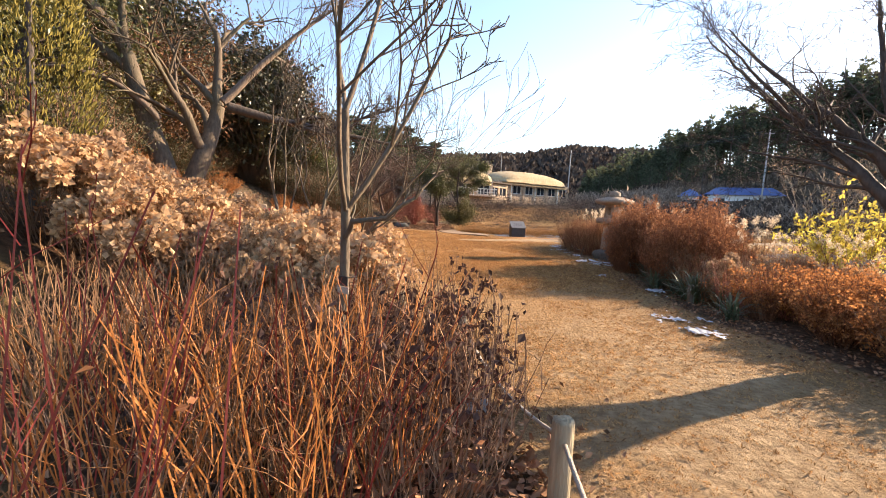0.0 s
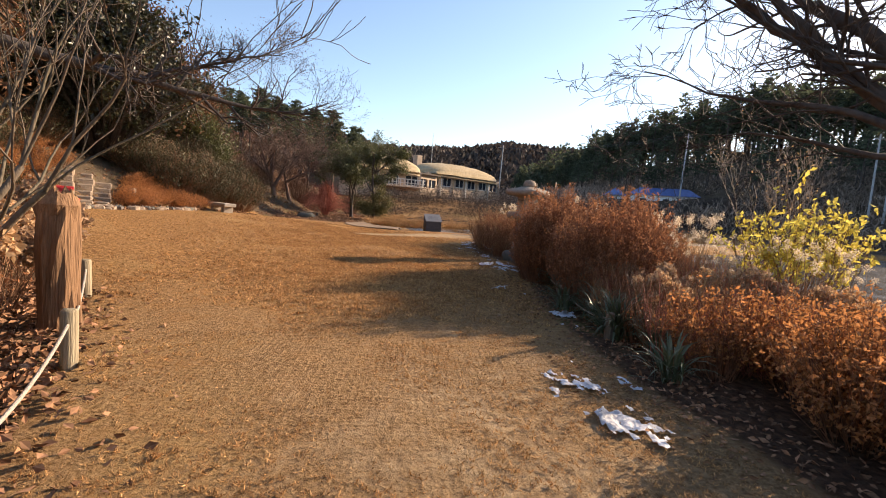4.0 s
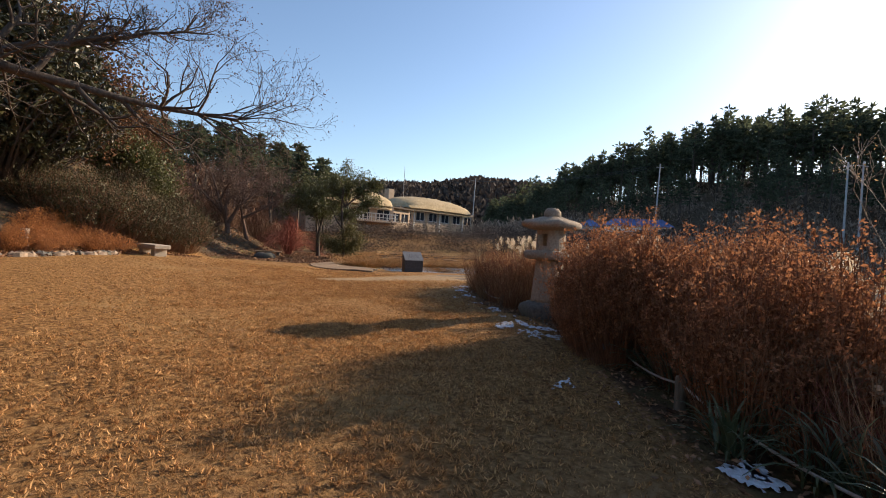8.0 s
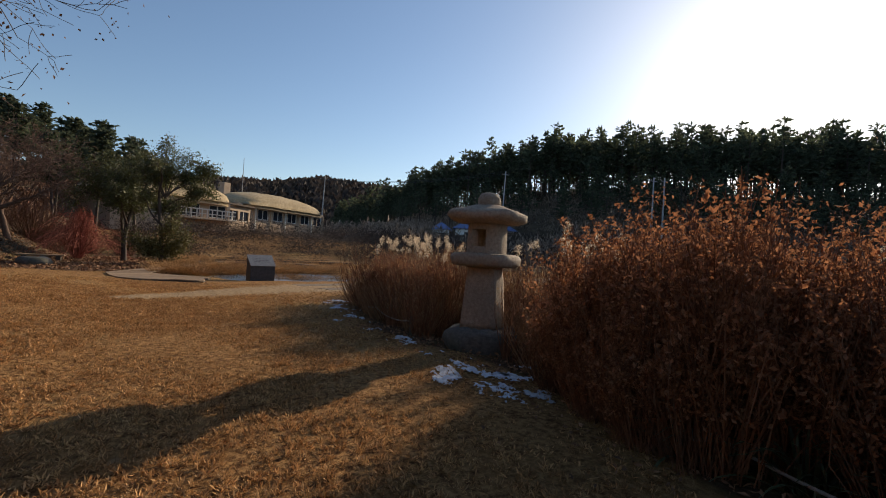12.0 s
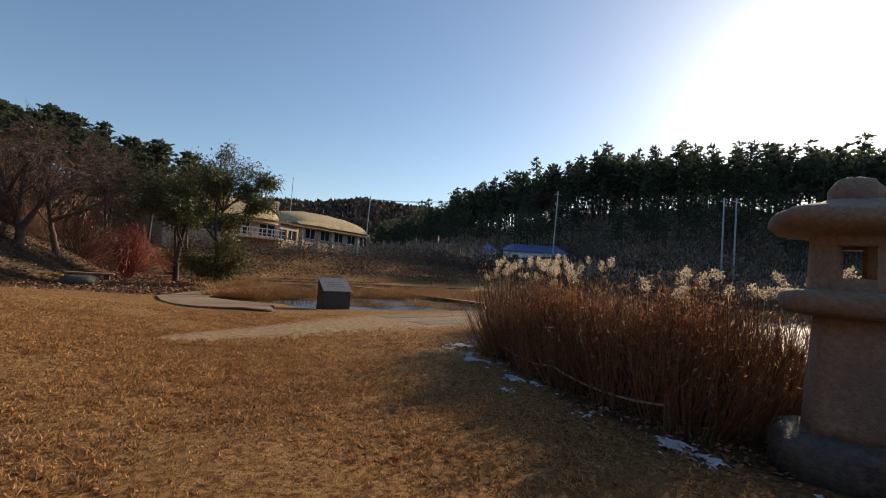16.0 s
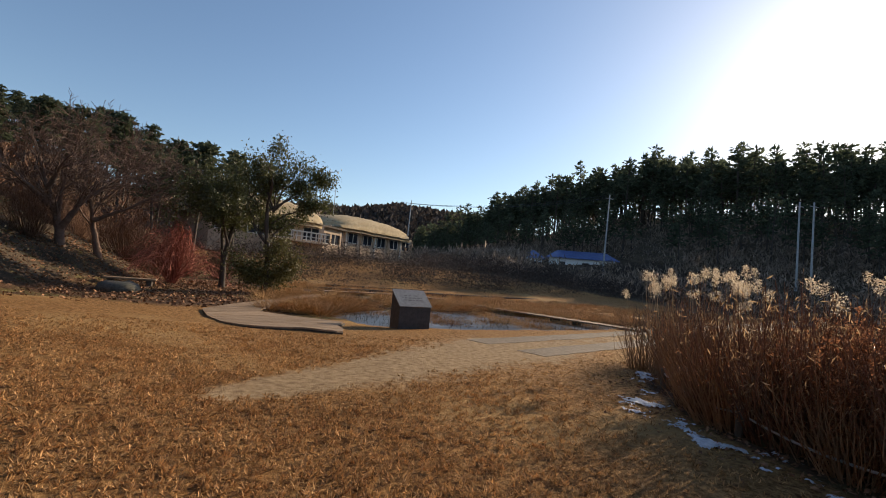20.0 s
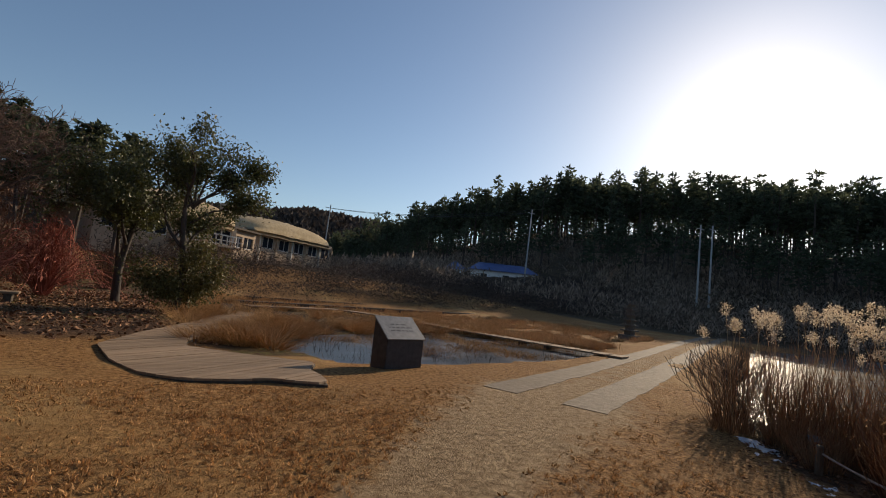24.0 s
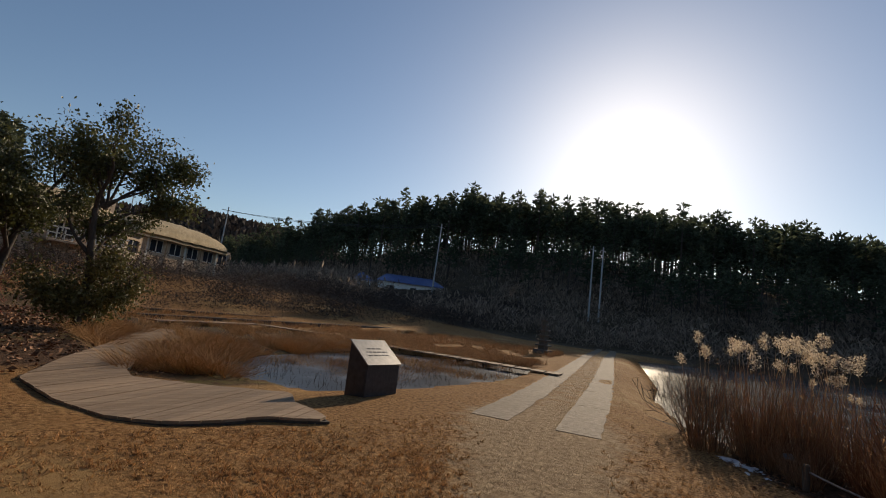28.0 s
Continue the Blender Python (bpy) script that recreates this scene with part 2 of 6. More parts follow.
M_ICE = water_mat("thin_ice_water", (0.045, 0.04, 0.035), 0.3, 9.0, 0.3)


def glass_mat():
    m = bpy.data.materials.new("window_glass")
    m.use_nodes = True
    b = m.node_tree.nodes["Principled BSDF"]
    b.inputs["Base Color"].default_value, b.inputs["Roughness"].default_value = (0.03, 0.035, 0.045, 1), 0.08
    return m


M_GLASS = glass_mat()


def ground_mat():
    """Dormant lawn that wears into bare earth by the mask "worn", and turns into dark bed soil by the mask "soil"."""
    m = bpy.data.materials.new("lawn_and_earth")
    m.use_nodes = True
    N, L = m.node_tree.nodes, m.node_tree.links.new
    b = N["Principled BSDF"]
    b.inputs["Roughness"].default_value, b.inputs["Specular IOR Level"].default_value = 0.95, 0.1
    tc = N.new("ShaderNodeTexCoord")

    def noise_tex(scale, detail=5, rough=0.6):
        n = N.new("ShaderNodeTexNoise")
        n.inputs["Scale"].default_value, n.inputs["Detail"].default_value, n.inputs["Roughness"].default_value = scale, detail, rough
        L(tc.outputs["Object"], n.inputs[0])
        return n.outputs[0]

    def ramp(v, a, z):
        r = N.new("ShaderNodeMapRange")
        r.inputs[1].default_value, r.inputs[2].default_value = a, z
        L(v, r.inputs[0])
        return r.outputs[0]

    def blend(f, c1, c2):
        x = N.new("ShaderNodeMix")
        x.data_type = "RGBA"
        L(f, x.inputs[0])
        for slot, c in ((6, c1), (7, c2)):
            if isinstance(c, tuple):
                x.inputs[slot].default_value = (*c, 1)
            else:
                L(c, x.inputs[slot])
        return x.outputs[2]

    def add(u, v, k):
        a = N.new("ShaderNodeMath")
        a.operation = "MULTIPLY_ADD"
        L(u, a.inputs[0]), L(v, a.inputs[2])
        a.inputs[1].default_value = k
        return a.outputs[0]

    def mask(name):
        a = N.new("ShaderNodeAttribute")
        a.attribute_name = name
        return a.outputs["Fac"]

    fine, mid, broad = noise_tex(26, 8, 0.75), noise_tex(2.2), noise_tex(0.25, 3)
    tuft = noise_tex(15, 8, 0.7)
    grass = blend(ramp(tuft, 0.40, 0.60), (0.13, 0.06, 0.022), (0.46, 0.255, 0.10))
    mown = blend(ramp(fine, 0.38, 0.62), (0.17, 0.095, 0.042), (0.42, 0.265, 0.13))
    grass = blend(mask("matted"), grass, mown)
    grass = blend(ramp(mid, 0.5, 0.72), grass, (0.32, 0.165, 0.06))
    grass = blend(ramp(broad, 0.52, 0.7), grass, (0.40, 0.25, 0.105))
    earth = blend(ramp(noise_tex(9, 7), 0.35, 0.65), (0.25, 0.165, 0.09), (0.47, 0.335, 0.195))
    soil = blend(ramp(noise_tex(12, 7), 0.35, 0.65), (0.06, 0.035, 0.022), (0.15, 0.085, 0.05))
    moss = blend(ramp(noise_tex(5, 7), 0.35, 0.65), (0.10, 0.085, 0.03), (0.20, 0.15, 0.06))
    soil = blend(ramp(broad, 0.45, 0.6), soil, blend(ramp(mid, 0.42, 0.6), soil, moss))
    scrub = blend(ramp(noise_tex(0.6, 8), 0.35, 0.65), (0.065, 0.048, 0.032), (0.13, 0.094, 0.062))
    scrub = blend(ramp(mid, 0.55, 0.7), scrub, moss)
    wood = blend(ramp(noise_tex(0.06, 9, 0.7), 0.4, 0.6), (0.045, 0.042, 0.035), (0.09, 0.078, 0.06))
    worn = ramp(add(tuft, add(mid, mask("worn"), 1.4), 0.5), 1.12, 1.5)
    col = blend(worn, grass, earth)
    col = blend(ramp(add(mid, mask("soil"), 0.4), 0.55, 0.85), col, soil)
    col = blend(ramp(add(mid, mask("scrub"), 0.4), 0.55, 0.85), col, scrub)
    col = blend(mask("wood"), col, wood)
    L(col, b.inputs["Base Color"])
    # dimples of a coarse mat pressed into the turf
    weave = []
    for way in ("X", "Y"):
        w = N.new("ShaderNodeTexWave")
        w.bands_direction = way
        w.inputs["Scale"].default_value, w.inputs["Distortion"].default_value = 5.5, 2.0
        w.inputs["Detail"].default_value, w.inputs["Detail Scale"].default_value = 3.0, 1.5
        L(tc.outputs["Object"], w.inputs["Vector"])
        weave.append(w.outputs["Fac"])
    net = N.new("ShaderNodeMath")
    net.operation = "MULTIPLY"
    L(add(weave[0], weave[1], 1.0), net.inputs[0]), L(mask("matted"), net.inputs[1])
    height = add(net.outputs[0], fine, 0.10)
    clods = noise_tex(7, 6, 0.65)
    height = add(clods, height, 0.9)
    bp = N.new("ShaderNodeBump")
    bp.inputs["Strength"].default_value, bp.inputs["Distance"].default_value = 1.0, 0.05
    L(height, bp.inputs["Height"]), L(bp.outputs[0], b.inputs["Normal"])
    return m


M_GROUND = ground_mat()

# ---- mesh helpers ----
RNG = np.random.default_rng(7)


class Soup:
    """Collects vertices and three- or four-cornered faces, and turns them into one mesh."""

    def __init__(self):
        self.v, self.f, self.n = [], [], 0

    def add(self, verts, faces):
        verts = np.asarray(verts, float).reshape(-1, 3)
        self.v.append(verts)
        self.f.append(np.asarray(faces, int) + self.n)
        self.n += len(verts)

    def mesh(self, name, material=None, smooth=False):
        me = bpy.data.meshes.new(name)
        v = np.concatenate(self.v) if self.v else np.zeros((0, 3))
        me.vertices.add(len(v))
        me.vertices.foreach_set("co", v.ravel())
        total = np.concatenate([np.full(len(f), f.shape[1]) for f in self.f])
        loops = np.concatenate([f.ravel() for f in self.f])
        me.loops.add(len(loops))
        me.loops.foreach_set("vertex_index", loops)
        me.polygons.add(len(total))
        me.polygons.foreach_set("loop_start", np.r_[0, np.cumsum(total)[:-1]])
        me.polygons.foreach_set("loop_total", total)
        me.polygons.foreach_set("use_smooth", np.full(len(total), smooth))
        me.update(calc_edges=True)
        me.validate()
        if material:
            me.materials.append(material)
        return me

    def tube(self, pts, radii, sides=6, cap=True):
        pts = np.asarray(pts, float)
        radii = np.broadcast_to(np.asarray(radii, float), (len(pts),))
        tan = np.gradient(pts, axis=0)
        tan /= np.linalg.norm(tan, axis=1)[:, None] + 1e-9
        ref = np.array([1.0, 0, 0]) if abs(tan[0][0]) < 0.8 else np.array([0, 1.0, 0])
        a = np.cross(tan, ref)
        a /= np.linalg.norm(a, axis=1)[:, None] + 1e-9
        b = np.cross(tan, a)
        ang = np.linspace(0, 2 * np.pi, sides, endpoint=False)
        ring = (np.cos(ang)[None, :, None] * a[:, None] + np.sin(ang)[None, :, None] * b[:, None]) * radii[:, None, None] + pts[:, None]
        n = len(pts)
        i, j = np.meshgrid(np.arange(n - 1), np.arange(sides), indexing="ij")
        k = (j + 1) % sides
        quads = np.stack([i * sides + j, i * sides + k, (i + 1) * sides + k, (i + 1) * sides + j], -1).reshape(-1, 4)
        self.add(ring.reshape(-1, 3), quads)
        if cap:
            c = self.n
            self.add([pts[-1]], np.zeros((0, 3), int))
            base = c - sides
            self.f.append(np.array([[base + q, base + (q + 1) % sides, c] for q in range(sides)]))

    def stalks(self, base, tip, r0, r1, bow=0.08, rng=RNG):
        """Many thin three-sided stalks at once, each with one bend."""
        base, tip = np.asarray(base, float), np.asarray(tip, float)
        n = len(base)
        if not n:
            return
        mid = (base + tip) / 2 + rng.normal(0, 1, (n, 3)) * bow * np.linalg.norm(tip - base, axis=1)[:, None] * [1, 1, 0.1]
        ang = np.arange(3) * 2 * np.pi / 3
        off = np.stack([np.cos(ang), np.sin(ang), 0 * ang], -1)
        r0, r1 = np.broadcast_to(r0, (n,)), np.broadcast_to(r1, (n,))
        rm = (r0 + r1) / 2
        v = np.stack([p[:, None] + off[None] * r[:, None, None] for p, r in ((base, r0), (mid, rm), (tip, r1))], 1).reshape(n, 9, 3)
        f = []
        for lev in (0, 3):
            for j in range(3):
                k = (j + 1) % 3
                f.append([lev + j, lev + k, lev + 3 + k, lev + 3 + j])
        f = np.array(f)
        self.add(v, (np.arange(n)[:, None, None] * 9 + f[None]).reshape(-1, 4))

    def leaves(self, pos, size, aspect=0.5, droop=0.0, along=None, rng=RNG):
        """Many small folded leaves of four corners, at random turns or along given ways."""
        pos = np.asarray(pos, float)
        n = len(pos)
        if not n:
            return
        size = np.broadcast_to(size, (n,)) * rng.uniform(0.6, 1.3, n)
        d = rng.normal(0, 1, (n, 3)) if along is None else np.asarray(along, float) + rng.normal(0, 0.25, (n, 3))
        d[:, 2] -= droop
        d /= np.linalg.norm(d, axis=1)[:, None] + 1e-9
        s = np.cross(d, rng.normal(0, 1, (n, 3)))
        s /= np.linalg.norm(s, axis=1)[:, None] + 1e-9
        up = np.cross(d, s)
        L = size[:, None]
        v = np.stack([pos, pos + d * L * 0.5 + s * L * aspect * 0.5 + up * L * 0.1, pos + d * L, pos + d * L * 0.5 - s * L * aspect * 0.5 + up * L * 0.1], 1)
        self.add(v, np.arange(n)[:, None] * 4 + np.arange(4)[None])

    def box(self, x0, x1, y0, y1, z0, z1, m=None, bev=0.0):
        bm = bmesh.new()
        bmesh.ops.create_cube(bm, size=1)
        for w in bm.verts:
            w.co = Vector(((x0 + x1) / 2 + w.co.x * (x1 - x0), (y0 + y1) / 2 + w.co.y * (y1 - y0), (z0 + z1) / 2 + w.co.z * (z1 - z0)))
        if bev:
            bmesh.ops.bevel(bm, geom=bm.edges[:], offset=bev, segments=1, affect="EDGES")
        if m:
            bm.transform(m)
        self.bm(bm)

    def bm(self, bm):
        bm.verts.index_update()
        vs = [tuple(w.co) for w in bm.verts]
        n0 = self.n
        self.v.append(np.array(vs))
        self.n += len(vs)
        by = {}
        for f in bm.faces:
            ix = [w.index + n0 for w in f.verts]
            by.setdefault(len(ix), []).append(ix)
        for group in by.values():
            self.f.append(np.array(group))
        bm.free()


def thing(name, label, category, group="", kind="", at=(0, 0, 0), turn=0.0):
    return tagged_at(new(name), label, category, group, kind, at, turn)


def tagged_at(ob, label, category, group="", kind="", at=(0, 0, 0), turn=0.0):
    ob.matrix_basis = pose(*at, 0, 0, turn)
    return tagged(ob, label, category, group, kind)


def part(name, soup, material, parent, label="", smooth=False):
    ob = new(name, soup.mesh(name, material, smooth))
    ob.parent = parent
    if label:
        tagged(ob, label)
    return ob


def smoothstep(a, b, v):
    t = np.clip((np.asarray(v, float) - a) / (b - a), 0, 1)
    return t * t * (3 - 2 * t)


# ---- the lie of the land ----
FOOT_Y = [-60, -20, 0, 4, 7, 10, 13, 14.5, 17, 20, 22, 25.5, 27.3, 30, 32, 35, 38, 42, 46, 50, 60, 80, 120, 200]
FOOT_X = [-14, -6, -1.5, -1.6, -2.4, -3.6, -5.0, -7.0, -8.6, -8.9, -8.3, -7.7, -7.0, -6.5, -6.0, -5.6, -5.5, -5.0, -5.2, -6.8, -8, -6, -18, -40]
BED_Y = [-30, 3, 4.7, 5.9, 6.8, 7.9, 9.2, 11, 12.2, 14, 15, 16.8, 17.5, 19.2, 20.8, 22.3, 24.3, 24.9, 25.9, 27.5, 28.0]
BED_X = [6.5, 4.8, 4.55, 4.35, 4.2, 4.1, 4.1, 4.3, 4.5, 4.9, 5.1, 5.1, 4.7, 4.4, 4.6, 4.8, 5.8, 6.5, 8.0, 8.8, 30]
ROAD = [(4.9, 27.5), (7.9, 29.0), (11.3, 30.75), (16.6, 33.55), (23.0, 37.0), (31.0, 41.3), (45, 48.5), (58, 55.5), (72, 63), (84, 71), (92, 80)]
POND = [(9.6, 9), (9.0, 16), (8.7, 21), (9.4, 25.2), (10.3, 26.9), (15.2, 30.0), (20, 32.0), (30, 37.2), (44, 44.5), (58, 40), (66, 28), (60, 12), (40, 4), (20, 3)]
POOL = [(1.9, 31.9), (2.6, 31.15), (4.2, 31.1), (6.5, 31.3), (9.2, 31.9), (11.8, 33.0), (14.6, 34.8), (13.4, 36.4), (10.2, 38.2), (6.4, 37.8), (3.6, 36.2), (2.3, 34.6), (1.2, 33.2)]


def inside(poly, x, y):
    x, y = np.asarray(x, float), np.asarray(y, float)
    hit = np.zeros(np.broadcast(x, y).shape, bool)
    for (x1, y1), (x2, y2) in zip(poly, poly[1:] + poly[:1]):
        cross = (y1 > y) != (y2 > y)
        hit ^= cross & (x < (x2 - x1) * (y - y1) / ((y2 - y1) or 1e-9) + x1)
    return hit


def to_line(line, x, y):
    best = np.full(np.broadcast(x, y).shape, 1e9)
    for (x1, y1), (x2, y2) in zip(line, line[1:]):
        dx, dy = x2 - x1, y2 - y1
        t = np.clip(((x - x1) * dx + (y - y1) * dy) / (dx * dx + dy * dy), 0, 1)
        best = np.minimum(best, np.hypot(x - x1 - t * dx, y - y1 - t * dy))
    return best


def edge_x(y):
    return np.interp(y, BED_Y, BED_X)


def land(x, y):
    x, y = np.asarray(x, float), np.asarray(y, float)
    z = 0.055 * np.clip(0.5 - x, 0, 30) * (1 - smoothstep(26, 34, y)) * smoothstep(4, 14, y)
    d = np.interp(y, FOOT_Y, FOOT_X) - x
    left = 0.40 * np.clip(d, 0, None)
    left = np.where(d > 20, 8.0 + 5.0 * (1 - np.exp(-(d - 20) / 18.0)), left) - 0.12 * np.clip(d - 55, 0, 120)
    z = z + np.where(d > 0, left * smoothstep(0, 3, d), 0)
    z = z + 3.0 * smoothstep(50, 82, y) * (1 - smoothstep(26, 60, x))
    # wooded hill across the water
    px, py = x, y - 20
    r, az = np.hypot(px, py), np.degrees(np.arctan2(px, py))
    crest = np.interp(az, [-6, 8, 17, 21, 26, 33, 40, 53, 66, 76, 83, 100, 130, 160], [0, 0, 6, 11, 16, 21, 24.5, 26.5, 21.5, 19, 16, 12, 6, 0])
    D = np.interp(az, [0, 17, 26, 40, 53, 66, 100], [210, 200, 165, 150, 145, 140, 130])
    rise = np.clip((r - 62) / (D - 62), 0, 1) ** 1.25
    hill = crest * np.where(r < D, np.clip(rise, 0, 1), np.clip(1 - (r - D) / 160, 0.2, 1))
    z = z + np.where(x > -20, hill, 0)
    # distant hill in the gap
    far = np.interp(az, [-30, -10, 0, 7, 12, 16, 22, 30, 45], [50, 62, 66, 74, 84, 80, 76, 60, 20])
    z = z + far * smoothstep(280, 620, r) * (1 - smoothstep(800, 2500, r))
    # water hollows
    pond = inside(POND, x, y)
    z = np.where(pond, -0.9, z)
    near = to_line(POND + POND[:1], x, y)
    z = np.where(~pond & (x > 6), z - 0.35 * (1 - smoothstep(0, 1.6, near)), z)
    wet = (y > 29.5) & (x > 2) & (x < 45) & (y < 62) & (d < -6)
    low = smoothstep(0, 3, np.clip((y - 0.52 * x) - 26.2, 0, 9)) * smoothstep(29.8, 31.2, y) * smoothstep(1.2, 3.0, x) * (1 - smoothstep(45, 60, r))
    z = np.where(wet, z - 0.10 * low, z)
    z = np.where(inside(POOL, x, y), np.minimum(z, -0.32), z)
    return z


def gz(x, y):
    return float(land(x, y))


def build_ground():
    def axis(lo, hi, step, far, grow=1.13):
        mid = list(np.arange(lo, hi + 1e-6, step))
        for sign, out in ((1, mid), (-1, mid)):
            s, p = step, (hi if sign > 0 else lo)
            while abs(p) < far:
                s *= grow
                p += sign * s
                out.append(p)
        return np.array(sorted(mid))

    xs, ys = axis(-10, 13, 0.25, 3000), axis(-4, 42, 0.25, 3000)
    X, Y = np.meshgrid(xs, ys)
    Z = land(X, Y)
    bump = sum(np.sin(X * a + p) * np.sin(Y * b + q) for a, b, p, q in ((1.3, 1.1, 0, 1), (2.9, 2.3, 2, 0.5), (0.6, 0.7, 1, 2))) * 0.012
    Z = Z + bump * (np.abs(X) < 60) * smoothstep(1.3, 2.6, to_line(ROAD, X, Y))
    so = Soup()
    i, j = np.meshgrid(np.arange(len(ys) - 1), np.arange(len(xs) - 1), indexing="ij")
    w = len(xs)
    so.add(np.stack([X, Y, Z], -1), np.stack([i * w + j, i * w + j + 1, (i + 1) * w + j + 1, (i + 1) * w + j], -1).reshape(-1, 4))
    me = so.mesh("ground", M_GROUND, smooth=True)
    d = np.interp(Y, FOOT_Y, FOOT_X) - X
    dirt = [(-0.2, 23.5), (1.0, 24.5), (2.9, 26.0), (5.2, 27.5)]
    worn = np.exp(-(to_line(dirt, X, Y) / np.interp(X, [-0.5, 1, 3, 5.5], [0.25, 0.55, 1.0, 1.2])) ** 2) * 0.95
    worn += 0.55 * np.exp(-((X - 2.0 - 0.1 * Y) / 1.6) ** 2) * (1 - smoothstep(3, 12, Y)) * (Y > -6)
    worn += 0.5 * np.exp(-(to_line(ROAD, X, Y) / 1.0) ** 2)
    soil = np.clip(smoothstep(-0.25, 0.35, X - edge_x(Y)) * (1 - smoothstep(13, 18, X)) * (1 - smoothstep(26.5, 28.5, Y)) + smoothstep(-0.3, 0.3, left_edge(Y) - X) * (1 - smoothstep(9, 13, Y)), 0, 1)
    soil = np.clip(soil + 0.75 * smoothstep(30.5, 34.0, Y + 0.4 * np.sin(X * 1.7) + 0.5 * smoothstep(-3, 1, X)) * (1 - smoothstep(52, 60, Y)) * (1 - smoothstep(0.3, 1.6, X)) * (X > -14), 0, 1)
    soil = np.clip(soil + 0.8 * smoothstep(30.6, 31.6, Y) * (1 - smoothstep(44, 50, Y)) * smoothstep(0.2, 1.2, X) * (1 - smoothstep(14, 18, X)) * smoothstep(27.0, 28.2, Y - 0.52 * X), 0, 1)
    r = np.hypot(X, Y - 20)
    scrub = np.clip(smoothstep(0.3, 2.5, d) * smoothstep(8, 12, Y) + smoothstep(48, 62, r), 0, 1)
    wood = smoothstep(190, 260, r)
    for name, val in (("worn", worn), ("soil", soil), ("scrub", scrub), ("wood", wood), ("matted", 1 - smoothstep(7, 12, Y))):
        me.attributes.new(name, "FLOAT", "POINT").data.foreach_set("value", val.ravel().astype(np.float32))
    tagged(new("ground", me), "dormant tan lawn worn to bare earth, rising into scrubby hills", "ground", kind="structure")


def left_edge(y):
    return np.interp(y, [-30, -4, 0.5, 2.2, 4.45, 6.8, 9.4, 11, 13, 14.5, 17], [0.2, 0.4, 1.0, 0.85, 0.3, -0.7, -2.1, -3.3, -4.6, -6.6, -8.2])


build_ground()


def sheet(name, poly, z, material, label, category, kind="structure"):
    so = Soup()
    so.add([(x, y, z) for x, y in poly], [list(range(len(poly)))])
    return tagged(new(name, so.mesh(name, material)), label, category, kind=kind)


sheet("pond_water", POND, -0.42, M_WATER, "still dark pond with low sun glinting on it", "pond")
sheet("pool_water", POOL, -0.135, M_ICE, "shallow wetland pool with patches of thin ice", "pool")

# ---- road, deck, stand ----
def offset_line(line, off):
    line = np.array(line, float)
    t = np.gradient(line, axis=0)
    t /= np.linalg.norm(t, axis=1)[:, None]
    return line + np.stack([t[:, 1], -t[:, 0]], -1) * np.asarray(off)[:, None]


def finer(line, step):
    line = np.array(line, float)
    s = np.r_[0, np.cumsum(np.linalg.norm(np.diff(line, axis=0), axis=1))]
    q = np.linspace(0, s[-1], max(2, int(s[-1] / step)))
    return np.stack([np.interp(q, s, line[:, k]) for k in range(line.shape[1])], -1)


def ribbon(so, a, b, z, thick, jag=0.0):
    n = len(a)
    ja, jb = RNG.normal(0, jag, (n, 1)), RNG.normal(0, jag, (n, 1))
    side = (b - a) / np.linalg.norm(b - a, axis=1)[:, None]
    a, b = a + side * ja, b + side * jb
    za, zb = np.maximum(land(a[:, 0], a[:, 1]), -0.1), np.maximum(land(b[:, 0], b[:, 1]), -0.1)
    top = np.c_[a, za + z], np.c_[b, zb + z]
    bot = np.c_[a, za + z - thick], np.c_[b, zb + z - thick]
    v = np.stack([top[0], top[1], bot[1], bot[0]], 1).reshape(-1, 3)
    f = []
    for k in range(n - 1):
        for u in range(4):
            w = (u + 1) % 4
            f.append([k * 4 + u, k * 4 + w, k * 4 + 4 + w, k * 4 + 4 + u])
    so.add(v, f)
    so.f.append(np.array([[so.n - len(v) + q for q in (0, 1, 2, 3)], [so.n - 4 + q for q in (3, 2, 1, 0)]]))


def build_road():
    line = finer(ROAD, 0.4)
    road = tagged(new("road"), "narrow track of two concrete wheel strips across the dam", "road", kind="structure")
    s = np.linspace(0, 1, len(line))
    for inner, outer in ((-0.40, -1.08), (0.38, 1.12)):
        cuts = list(range(0, min(len(line) - 1, 60), 8)) + [len(line) - 1]
        for a, b in zip(cuts, cuts[1:]):
            so = Soup()
            seg = line[a:b + 1]
            full_i, full_o = offset_line(line, np.full(len(line), inner))[a:b + 1], offset_line(line, np.full(len(line), outer))[a:b + 1]
            if a:
                full_i[0] += (full_i[1] - full_i[0]) * 0.02
                full_o[0] += (full_o[1] - full_o[0]) * 0.02
            ribbon(so, full_i, full_o, 0.006, 0.12, 0.025)
            part("slab", so, M_CONCRETE, road)


build_road()

DECK_OUT = [(-1.65, 31.4), (-1.3, 29.9), (-0.86, 28.95), (-0.33, 28.58), (0.29, 28.55), (0.72, 28.62), (1.55, 28.3), (1.62, 28.85), (1.5, 29.3), (1.8, 30.05), (0.9, 30.6), (-0.28, 31.45), (-0.25, 32.3), (0.62, 34.7), (1.75, 37.4), (2.2, 40.6), (1.2, 40.4), (0.8, 38.6), (-0.2, 35.7), (-1.1, 33.3)]


